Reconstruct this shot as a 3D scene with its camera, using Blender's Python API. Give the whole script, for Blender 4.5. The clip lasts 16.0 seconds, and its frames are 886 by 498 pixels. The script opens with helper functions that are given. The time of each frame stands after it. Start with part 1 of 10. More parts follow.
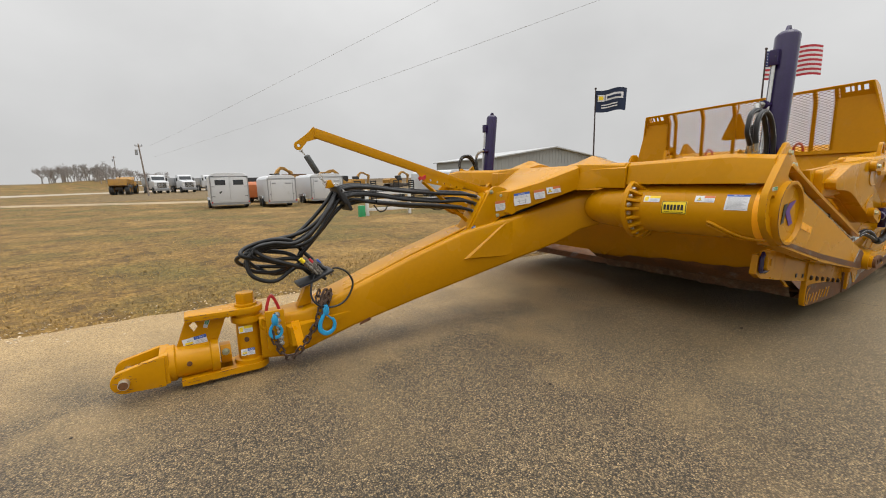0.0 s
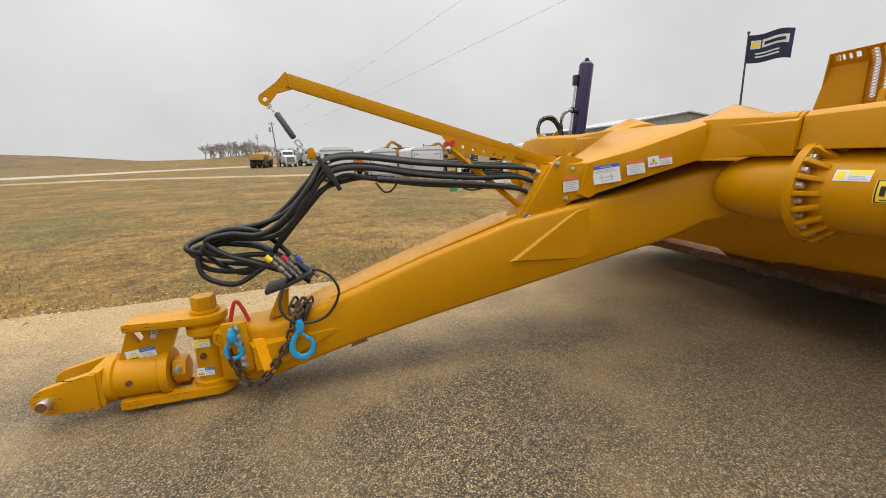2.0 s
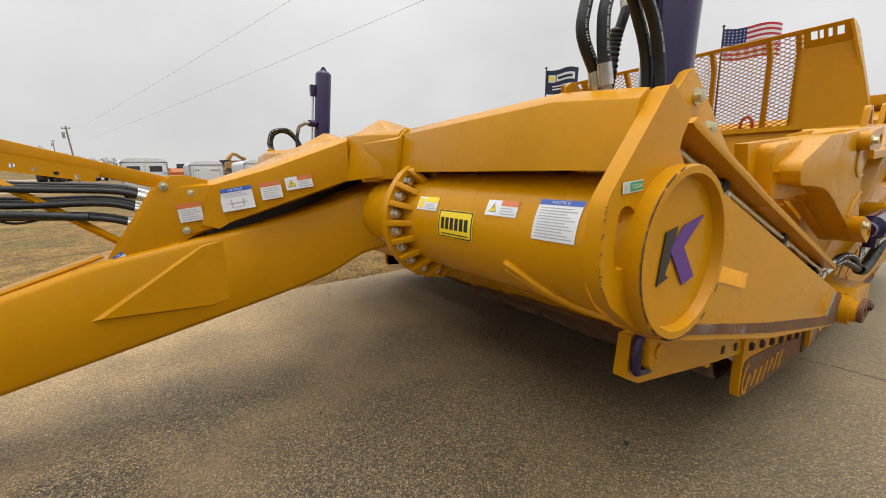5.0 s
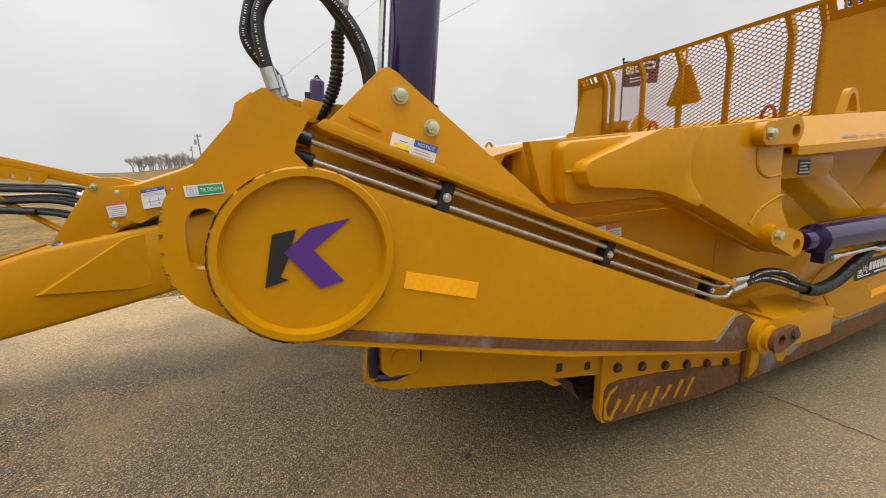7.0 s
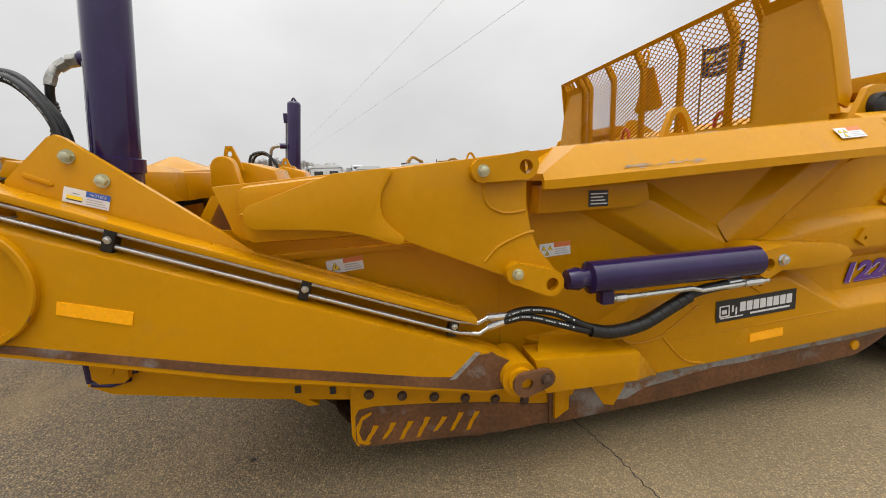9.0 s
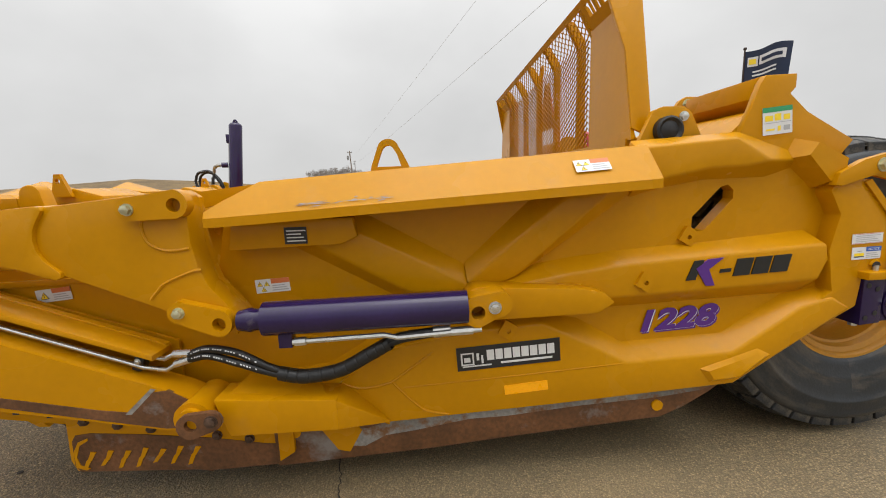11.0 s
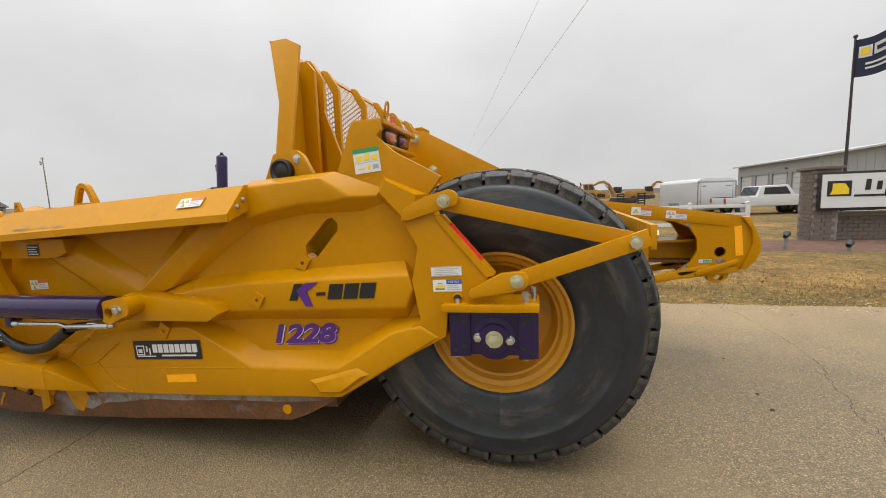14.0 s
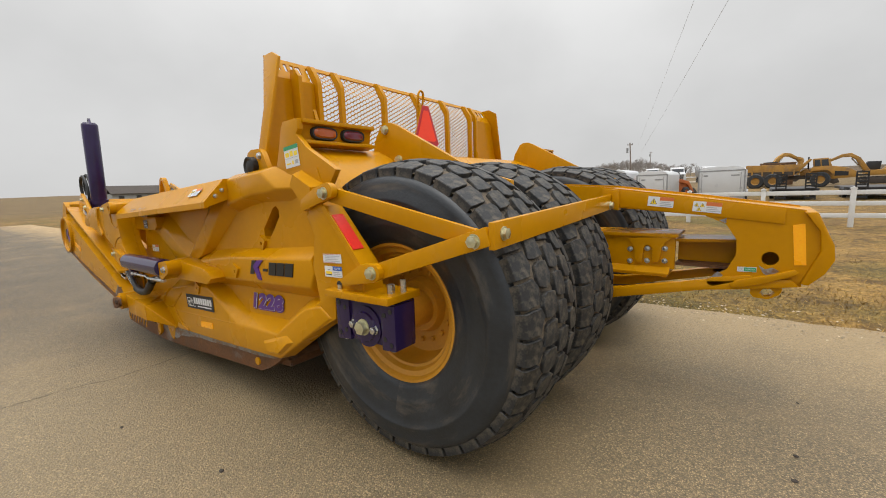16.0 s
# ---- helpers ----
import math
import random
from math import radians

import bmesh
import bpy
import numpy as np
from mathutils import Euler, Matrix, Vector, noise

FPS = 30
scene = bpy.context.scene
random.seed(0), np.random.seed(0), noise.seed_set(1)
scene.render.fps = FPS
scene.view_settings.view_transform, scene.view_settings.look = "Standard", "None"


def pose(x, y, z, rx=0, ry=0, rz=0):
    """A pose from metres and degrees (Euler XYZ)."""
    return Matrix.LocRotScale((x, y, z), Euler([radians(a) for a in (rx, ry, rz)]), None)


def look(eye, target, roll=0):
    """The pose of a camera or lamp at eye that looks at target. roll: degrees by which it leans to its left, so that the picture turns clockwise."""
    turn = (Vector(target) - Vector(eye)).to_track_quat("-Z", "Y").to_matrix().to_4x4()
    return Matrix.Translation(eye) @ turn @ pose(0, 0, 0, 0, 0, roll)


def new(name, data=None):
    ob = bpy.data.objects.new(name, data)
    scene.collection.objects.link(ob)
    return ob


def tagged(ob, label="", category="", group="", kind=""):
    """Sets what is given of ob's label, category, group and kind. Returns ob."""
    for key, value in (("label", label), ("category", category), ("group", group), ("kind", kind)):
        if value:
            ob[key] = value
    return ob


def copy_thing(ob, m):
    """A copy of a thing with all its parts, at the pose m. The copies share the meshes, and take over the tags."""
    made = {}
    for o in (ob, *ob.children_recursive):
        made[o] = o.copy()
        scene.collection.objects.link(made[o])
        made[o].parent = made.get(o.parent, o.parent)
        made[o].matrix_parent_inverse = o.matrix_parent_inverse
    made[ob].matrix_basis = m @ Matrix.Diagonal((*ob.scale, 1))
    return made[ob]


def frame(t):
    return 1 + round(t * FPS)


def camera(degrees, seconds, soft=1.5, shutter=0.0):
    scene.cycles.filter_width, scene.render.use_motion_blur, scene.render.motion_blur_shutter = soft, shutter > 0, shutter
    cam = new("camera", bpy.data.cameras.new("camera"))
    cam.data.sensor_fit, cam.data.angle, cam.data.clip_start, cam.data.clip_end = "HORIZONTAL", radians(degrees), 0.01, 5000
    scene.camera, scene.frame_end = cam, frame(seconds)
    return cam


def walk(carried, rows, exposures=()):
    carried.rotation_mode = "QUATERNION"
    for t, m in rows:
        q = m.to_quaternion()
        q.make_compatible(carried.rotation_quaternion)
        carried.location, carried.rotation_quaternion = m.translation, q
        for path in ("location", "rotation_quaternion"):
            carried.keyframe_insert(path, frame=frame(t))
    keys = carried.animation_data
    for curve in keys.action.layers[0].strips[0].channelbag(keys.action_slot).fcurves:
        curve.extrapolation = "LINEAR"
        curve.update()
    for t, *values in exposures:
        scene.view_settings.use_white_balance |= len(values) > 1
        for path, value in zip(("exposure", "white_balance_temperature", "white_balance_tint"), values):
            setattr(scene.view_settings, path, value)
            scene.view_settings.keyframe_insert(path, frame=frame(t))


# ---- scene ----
cam = camera(94.8, 16.0, soft=1.0)
PATH = [
    (0, (0.785, -3.577, 1.495), (1.819, -1.897, 1.168), -1.4),
    (0.5, (1.068, -3.363, 1.47), (1.951, -1.605, 1.111), -1.5),
    (1, (1.32, -3.122, 1.441), (2.061, -1.306, 1.048), -1.6),
    (1.5, (1.569, -2.893, 1.443), (2.187, -1.038, 1.02), -1.8),
    (2, (1.85, -2.775, 1.445), (2.401, -0.903, 1.007), -1.9),
    (2.5, (2.147, -2.683, 1.448), (2.71, -0.815, 1.007), -1.8),
    (3, (2.449, -2.551, 1.456), (3.097, -0.709, 1.023), -1.7),
    (3.5, (2.693, -2.562, 1.46), (3.466, -0.765, 1.044), -1.7),
    (4, (2.918, -2.692, 1.464), (3.838, -0.963, 1.058), -1.6),
    (4.5, (3.136, -2.795, 1.442), (4.2, -1.148, 1.048), -1.2),
    (5, (3.397, -2.871, 1.436), (4.527, -1.266, 1.051), -1.1),
    (7.5, (4.789, -3.672, 1.416), (5.414, -1.81, 1.041), -1.7),
    (8, (5.149, -3.821, 1.468), (5.66, -1.923, 1.095), -1.9),
    (8.5, (5.54, -3.933, 1.521), (5.959, -2.013, 1.149), -2.1),
    (9, (5.98, -4.045, 1.538), (6.333, -2.112, 1.169), -2.2),
    (11.5, (8.131, -4.218, 1.629), (8.159, -2.24, 1.336), -1.9),
    (12, (8.585, -4.336, 1.65), (8.559, -2.354, 1.384), -1.9),
    (12.5, (9.079, -4.354, 1.641), (8.991, -2.371, 1.398), -2.0),
    (13, (9.53, -4.352, 1.621), (9.366, -2.372, 1.389), -2.1),
    (13.5, (9.987, -4.336, 1.629), (9.699, -2.371, 1.397), -2.0),
    (14, (10.425, -4.258, 1.623), (9.97, -2.325, 1.388), -2.0),
    (14.5, (10.846, -4.195, 1.615), (10.192, -2.322, 1.367), -2.1),
    (15, (11.208, -4.099, 1.625), (10.353, -2.31, 1.358), -2.1),
    (15.5, (11.538, -3.859, 1.637), (10.495, -2.177, 1.348), -2.3),
    (16, (11.844, -3.622, 1.625), (10.638, -2.054, 1.33), -2.2),
]
walk(cam, [(t, look(*p)) for t, *p in PATH],
     [(0, -0.10), (1, -0.02), (2, 0.03), (3, 0.08), (5, 0.04), (8, 0.10), (11.5, 0.03), (13.5, 0.0), (15, -0.03), (16, -0.07)])

# ---- world, sun, exposure ----
world = bpy.data.worlds.new("overcast_sky")
scene.world = world
world.use_nodes = True
wn, wl = world.node_tree.nodes, world.node_tree.links
wn.clear()
SUN_EL, SUN_AZ = 76.0, 152.0
sky = wn.new("ShaderNodeTexSky")
sky.sky_type = "NISHITA"
sky.sun_disc = False
sky.sun_elevation, sky.sun_rotation = radians(SUN_EL), radians(SUN_AZ)
sky_bw = wn.new("ShaderNodeHueSaturation")
sky_bw.inputs["Saturation"].default_value = 0.12
sky_bw.inputs["Value"].default_value = 0.10
coord = wn.new("ShaderNodeTexCoord")
sep = wn.new("ShaderNodeSeparateXYZ")
lift = wn.new("ShaderNodeMapRange")
lift.inputs["From Min"].default_value, lift.inputs["From Max"].default_value = 0.0, 1.0
lift.inputs["To Min"].default_value, lift.inputs["To Max"].default_value = 0.70, 4.1
cloud = wn.new("ShaderNodeTexNoise")
cloud.inputs["Scale"].default_value, cloud.inputs["Detail"].default_value = 2.0, 6.0
cloud.inputs["Roughness"].default_value = 0.5
squash = wn.new("ShaderNodeMapping")
squash.inputs["Scale"].default_value = (1.0, 1.0, 1.5)
shade = wn.new("ShaderNodeMapRange")
shade.inputs["From Min"].default_value, shade.inputs["From Max"].default_value = 0.3, 0.7
shade.inputs["To Min"].default_value, shade.inputs["To Max"].default_value = 0.88, 1.10
times = wn.new("ShaderNodeMath")
times.operation = "MULTIPLY"
grey = wn.new("ShaderNodeVectorMath")
grey.operation = "SCALE"
grey.inputs[0].default_value = (1.0, 1.0, 0.995)
blend = wn.new("ShaderNodeMix")
blend.data_type = "RGBA"
blend.inputs["Factor"].default_value = 0.88
back = wn.new("ShaderNodeBackground")
outw = wn.new("ShaderNodeOutputWorld")
wl.new(sky.outputs["Color"], sky_bw.inputs["Color"])
wl.new(coord.outputs["Generated"], sep.inputs[0])
wl.new(coord.outputs["Generated"], squash.inputs["Vector"])
wl.new(squash.outputs[0], cloud.inputs["Vector"])
height = wn.new("ShaderNodeMath")
height.operation = "POWER"
height.inputs[1].default_value = 3.0
wl.new(sep.outputs["Z"], height.inputs[0])
wl.new(height.outputs[0], lift.inputs["Value"])
wl.new(cloud.outputs["Fac"], shade.inputs["Value"])
wl.new(lift.outputs[0], times.inputs[0])
wl.new(shade.outputs[0], times.inputs[1])
wl.new(times.outputs[0], grey.inputs["Scale"])
wl.new(sky_bw.outputs["Color"], blend.inputs["A"])
wl.new(grey.outputs[0], blend.inputs["B"])
wl.new(blend.outputs["Result"], back.inputs["Color"])
wl.new(back.outputs[0], outw.inputs["Surface"])

sun = new("sun", bpy.data.lights.new("sun", "SUN"))
sun.data.energy, sun.data.angle, sun.data.color = 0.5, radians(30), (1.0, 0.965, 0.92)
az, el = radians(SUN_AZ), radians(SUN_EL)
sun_from = Vector((math.sin(az) * math.cos(el), math.cos(az) * math.cos(el), math.sin(el)))
sun.matrix_basis = look(sun_from * 60, (0, 0, 0))


# ---- materials ----
def material(name, base, rough=0.5, metal=0.0, vary=0.08, scale=3.0, fine=0.05, fine_scale=60.0, bump=0.0, bump_scale=80.0,
             dirt=None, dirt_at=(0.55, 0.75), dirt_scale=2.0, coat=0.0, spec=0.5, island=0.0, rough_vary=0.08, spin=False):
    """A worn surface: a base colour that varies at two scales, patches of dirt, fine relief."""
    m = bpy.data.materials.new(name)
    m.use_nodes = True
    n, l = m.node_tree.nodes, m.node_tree.links
    p = n["Principled BSDF"]
    p.inputs["Metallic"].default_value = metal
    p.inputs["Roughness"].default_value = rough
    p.inputs["Coat Weight"].default_value = coat
    p.inputs["Coat Roughness"].default_value = 0.12
    p.inputs["Specular IOR Level"].default_value = spec
    tc = n.new("ShaderNodeTexCoord")

    def noise_at(s, detail=4.0):
        t = n.new("ShaderNodeTexNoise")
        t.inputs["Scale"].default_value, t.inputs["Detail"].default_value = s, detail
        l.new(tc.outputs["Object"], t.inputs["Vector"])
        return t

    def ranged(sock, a, b, c, d):
        r = n.new("ShaderNodeMapRange")
        for k, v in zip(("From Min", "From Max", "To Min", "To Max"), (a, b, c, d)):
            r.inputs[k].default_value = v
        l.new(sock, r.inputs["Value"])
        return r.outputs[0]

    big, small = noise_at(scale), noise_at(fine_scale, 3.0)
    f1 = ranged(big.outputs["Fac"], 0.3, 0.7, 1 - vary, 1 + vary)
    f2 = ranged(small.outputs["Fac"], 0.3, 0.7, 1 - fine, 1 + fine)
    mul = n.new("ShaderNodeMath")
    mul.operation = "MULTIPLY"
    l.new(f1, mul.inputs[0])
    l.new(f2, mul.inputs[1])
    factor = mul.outputs[0]
    if island:
        geo = n.new("ShaderNodeNewGeometry")
        m2 = n.new("ShaderNodeMath")
        m2.operation = "MULTIPLY"
        l.new(factor, m2.inputs[0])
        l.new(ranged(geo.outputs["Random Per Island"], 0, 1, 1 - island, 1 + island), m2.inputs[1])
        factor = m2.outputs[0]
    col = n.new("ShaderNodeVectorMath")
    col.operation = "SCALE"
    col.inputs[0].default_value = base
    l.new(factor, col.inputs["Scale"])
    colour = col.outputs[0]
    if dirt:
        dn = noise_at(dirt_scale, 8.0)
        dn.inputs["Roughness"].default_value = 0.65
        if spin:
            # scuffs drawn out round the axle, which lies along y
            sp, rad, ang, com = (n.new("ShaderNode" + k) for k in ("SeparateXYZ", "VectorMath", "Math", "CombineXYZ"))
            flat = n.new("ShaderNodeVectorMath")
            flat.operation, rad.operation, ang.operation = "MULTIPLY", "LENGTH", "ARCTAN2"
            flat.inputs[1].default_value = (1, 0, 1)
            l.new(tc.outputs["Object"], flat.inputs[0])
            l.new(tc.outputs["Object"], sp.inputs[0])
            l.new(flat.outputs[0], rad.inputs[0])
            l.new(sp.outputs["X"], ang.inputs[0])
            l.new(sp.outputs["Z"], ang.inputs[1])
            slow = n.new("ShaderNodeMath")
            slow.operation = "MULTIPLY"
            slow.inputs[1].default_value = 0.16
            l.new(ang.outputs[0], slow.inputs[0])
            l.new(rad.outputs["Value"], com.inputs[0])
            l.new(slow.outputs[0], com.inputs[1])
            l.new(sp.outputs["Y"], com.inputs[2])
            l.new(com.outputs[0], dn.inputs["Vector"])
        mix = n.new("ShaderNodeMix")
        mix.data_type = "RGBA"
        l.new(ranged(dn.outputs["Fac"], dirt_at[0], dirt_at[1], 0.0, 1.0), mix.inputs["Factor"])
        l.new(colour, mix.inputs["A"])
        mix.inputs["B"].default_value = (*dirt, 1)
        colour = mix.outputs["Result"]
    l.new(colour, p.inputs["Base Color"])
    l.new(ranged(big.outputs["Fac"], 0.3, 0.7, max(0.02, rough - rough_vary), min(1, rough + rough_vary)), p.inputs["Roughness"])
    if bump:
        b = n.new("ShaderNodeBump")
        b.inputs["Strength"].default_value, b.inputs["Distance"].default_value = bump, 0.01
        l.new(noise_at(bump_scale, 5.0).outputs["Fac"], b.inputs["Height"])
        l.new(b.outputs["Normal"], p.inputs["Normal"])
    return m


YELLOW = (0.505, 0.225, 0.0008)
M_YELLOW = material("yellow_machine_paint", YELLOW, 0.27, vary=0.05, scale=1.6, fine=0.03, fine_scale=25, bump=0.03, bump_scale=12, spec=0.16,
                    dirt=(0.43, 0.215, 0.035), dirt_at=(0.60, 0.9), dirt_scale=3.5, coat=0.07)
M_WORN = material("scraped_brown_steel", (0.13, 0.055, 0.020), 0.62, metal=0.1, vary=0.35, scale=5, fine=0.25, fine_scale=45, bump=0.25, bump_scale=60,
                  dirt=(0.22, 0.20, 0.19), dirt_at=(0.58, 0.72), dirt_scale=4.0)
M_CRUST = material("mud_crusted_steel", (0.095, 0.048, 0.022), 0.85, vary=0.35, scale=6, fine=0.35, fine_scale=40, bump=0.6, bump_scale=45, dirt=(0.17, 0.12, 0.075), dirt_at=(0.5, 0.66), dirt_scale=9)
M_GREYWEAR = material("bare_grey_primer", (0.215, 0.21, 0.20), 0.55, vary=0.25, fine=0.2, bump=0.1, dirt=(0.17, 0.078, 0.028), dirt_at=(0.49, 0.64), dirt_scale=14)
M_PURPLE = material("purple_cylinder_paint", (0.020, 0.010, 0.056), 0.18, vary=0.15, scale=4, fine=0.08, spec=0.35, coat=0.15, dirt=(0.09, 0.075, 0.10), dirt_at=(0.66, 0.8), dirt_scale=9)
M_LOGO_PURPLE = material("purple_decal_film", (0.085, 0.020, 0.215), 0.35, vary=0.04, fine=0.02)
M_LOGO_BLACK = material("black_decal_film", (0.012, 0.013, 0.014), 0.35, vary=0.1, fine=0.05)
M_STEEL = material("zinc_plated_steel", (0.58, 0.58, 0.56), 0.28, metal=0.9, vary=0.1, fine=0.1)
M_GREASE = material("dull_plated_steel", (0.34, 0.335, 0.31), 0.5, metal=0.6, vary=0.25, scale=25, fine=0.2, dirt=(0.18, 0.16, 0.13), dirt_at=(0.52, 0.72), dirt_scale=30)
M_BOLT = material("zinc_yellow_bolt", (0.55, 0.53, 0.36), 0.35, metal=0.75, vary=0.2, scale=14, fine=0.1, bump=0.1)
M_CHAIN = material("rusty_chain_steel", (0.085, 0.050, 0.033), 0.6, metal=0.4, vary=0.35, scale=20, fine=0.3, bump=0.3)
M_HOSE = material("black_hose_rubber", (0.0075, 0.0075, 0.008), 0.48, vary=0.25, scale=12, fine=0.2, bump=0.15, bump_scale=120)
# also stands for the shade in the neck gap and small openings
M_BLACK = material("black_paint_and_shade", (0.014, 0.014, 0.015), 0.5, vary=0.2, fine=0.1)
M_TYRE = material("tyre_rubber", (0.0185, 0.0225, 0.0275), 0.40, vary=0.22, scale=6, fine=0.12, fine_scale=40, bump=0.12, bump_scale=70,
                  dirt=(0.115, 0.095, 0.070), dirt_at=(0.52, 0.76), dirt_scale=9.0, spin=True)
M_TREAD = material("muddy_tread_rubber", (0.0175, 0.0185, 0.020), 0.60, vary=0.3, scale=9, fine=0.2, fine_scale=50, bump=0.3, bump_scale=40,
                   dirt=(0.11, 0.094, 0.070), dirt_at=(0.47, 0.70), dirt_scale=22, spec=0.45)
M_MUD = material("dried_mud", (0.115, 0.09, 0.062), 0.9, vary=0.3, scale=12, fine=0.25, fine_scale=60, bump=0.6, bump_scale=50, dirt=(0.03, 0.028, 0.026), dirt_at=(0.48, 0.58), dirt_scale=7)
M_RIM = material("yellow_rim_paint", (0.55, 0.25, 0.014), 0.45, vary=0.07, scale=3, fine=0.05, dirt=(0.30, 0.20, 0.09), dirt_at=(0.58, 0.8), dirt_scale=5, bump=0.05)
M_BLUE = material("sky_blue_hook_paint", (0.022, 0.30, 0.56), 0.35, vary=0.08, fine=0.05, dirt=(0.04, 0.12, 0.2), dirt_at=(0.62, 0.75), dirt_scale=30)
M_RED = material("red_enamel", (0.50, 0.025, 0.03), 0.4, vary=0.1, fine=0.05)
M_SMV = material("fluorescent_red_orange_sign", (0.95, 0.06, 0.02), 0.45, vary=0.03, fine=0.02)
M_REFLECT = material("amber_reflective_tape", (1.0, 0.42, 0.0), 0.3, vary=0.05, scale=8, fine=0.08, fine_scale=90)
M_REFLECT_RED = material("red_reflective_tape", (0.75, 0.03, 0.02), 0.3, vary=0.05, fine=0.05)
M_WHITE = material("white_label_film", (0.68, 0.69, 0.70), 0.4, vary=0.03, fine=0.02)
M_INK = material("dark_label_ink", (0.05, 0.05, 0.06), 0.5, vary=0.05)
M_GREYINK = material("grey_label_ink", (0.38, 0.39, 0.41), 0.5, vary=0.05)
M_NOTICE = material("blue_label_ink", (0.03, 0.10, 0.42), 0.4, vary=0.03)
M_WARN = material("orange_label_ink", (0.60, 0.16, 0.045), 0.4, vary=0.03)
M_CAUTION = material("yellow_label_ink", (0.85, 0.62, 0.02), 0.4, vary=0.03)
M_GREEN = material("green_label_ink", (0.03, 0.30, 0.12), 0.4, vary=0.03)
M_AMBERLENS = material("amber_lamp_lens", (0.42, 0.085, 0.01), 0.15, vary=0.1, coat=0.6)
M_REDLENS = material("dark_red_lamp_lens", (0.14, 0.01, 0.03), 0.15, vary=0.1, coat=0.6)


# ---- mesh helpers ----
from mathutils.geometry import tessellate_polygon

AX = {"x": (1, 2, 0), "y": (0, 2, 1), "z": (0, 1, 2)}


def at3(axis, p, d):
    i, j, k = AX[axis]
    v = [0.0, 0.0, 0.0]
    v[i], v[j], v[k] = p[0], p[1], d
    return v


def prism(bm, pts, axis, d0, d1, holes=()):
    """A plate: a polygon with holes, drawn in the plane square to the axis, from d0 to d1."""
    loops = [list(pts), *[list(h) for h in holes]]
    rings = []
    for lp in loops:
        a = [bm.verts.new(at3(axis, p, d0)) for p in lp]
        b = [bm.verts.new(at3(axis, p, d1)) for p in lp]
        rings.append((a, b))
        for i in range(len(lp)):
            j = (i + 1) % len(lp)
            bm.faces.new((a[i], a[j], b[j], b[i]))
    if len(loops) == 1:
        bm.faces.new(rings[0][0])
        bm.faces.new(rings[0][1])
    else:
        flat0 = [v for a, b in rings for v in a]
        flat1 = [v for a, b in rings for v in b]
        for tri in tessellate_polygon([[Vector((p[0], p[1], 0)) for p in lp] for lp in loops]):
            bm.faces.new([flat0[i] for i in tri])
            bm.faces.new([flat1[i] for i in tri])
    return bm


def box(bm, lo, hi, m=None):
    c = [(lo[i] + hi[i]) / 2 for i in range(3)]
    s = [abs(hi[i] - lo[i]) for i in range(3)]
    mm = Matrix.Translation(c) @ Matrix.Diagonal((*s, 1))
    bmesh.ops.create_cube(bm, size=1, matrix=(m @ mm) if m else mm)
    return bm


def frame_along(d):
    d = Vector(d).normalized()
    u = d.cross(Vector((0, 0, 1)) if abs(d.z) < 0.95 else Vector((1, 0, 0))).normalized()
    return u, d.cross(u)


def ring(bm, c, u, v, r, seg, r2=None):
    c = Vector(c)
    return [bm.verts.new(c + u * (math.cos(k * math.tau / seg) * r) + v * (math.sin(k * math.tau / seg) * (r2 or r))) for k in range(seg)]


def bridge(bm, a, b):
    n = len(a)
    for i in range(n):
        bm.faces.new((a[i], a[(i + 1) % n], b[(i + 1) % n], b[i]))


def cyl(bm, p0, p1, r0, r1=None, seg=20, caps=True):
    p0, p1 = Vector(p0), Vector(p1)
    u, v = frame_along(p1 - p0)
    a, b = ring(bm, p0, u, v, r0, seg), ring(bm, p1, u, v, r0 if r1 is None else r1, seg)
    bridge(bm, a, b)
    if caps:
        bm.faces.new(a)
        bm.faces.new(b)
    return bm


def lathe(bm, c, axis, profile, seg=48, closed=False):
    """Turned shape: profile of (distance along the axis, radius)."""
    c, d = Vector(c), Vector(axis).normalized()
    u, v = frame_along(d)
    rings = [ring(bm, c + d * s, u, v, max(r, 1e-4), seg) for s, r in profile]
    for a, b in zip(rings, rings[1:]):
        bridge(bm, a, b)
    if closed:
        bridge(bm, rings[-1], rings[0])
    return bm


def spline(pts, step=6):
    p = [Vector(q) for q in pts]
    p = [p[0] * 2 - p[1], *p, p[-1] * 2 - p[-2]]
    out = []
    for i in range(1, len(p) - 2):
        for k in range(step):
            t = k / step
            out.append(0.5 * ((2 * p[i]) + (p[i + 1] - p[i - 1]) * t + (2 * p[i - 1] - 5 * p[i] + 4 * p[i + 1] - p[i + 2]) * t * t
                              + (3 * p[i] - p[i - 1] - 3 * p[i + 1] + p[i + 2]) * t ** 3))
    return out + [p[-2]]


def pipe(bm, pts, r, seg=8, smooth=0):
    pts = spline(pts, smooth) if smooth else [Vector(q) for q in pts]
    u = None
    rings = []
    for i, q in enumerate(pts):
        d = (pts[min(i + 1, len(pts) - 1)] - pts[max(i - 1, 0)]).normalized()
        if u is None:
            u, v = frame_along(d)
        else:
            u = (u - d * u.dot(d)).normalized()
            v = d.cross(u)
        rings.append(ring(bm, q, u, v, r, seg))
    for a, b in zip(rings, rings[1:]):
        bridge(bm, a, b)
    bm.faces.new(rings[0])
    bm.faces.new(rings[-1])
    return bm


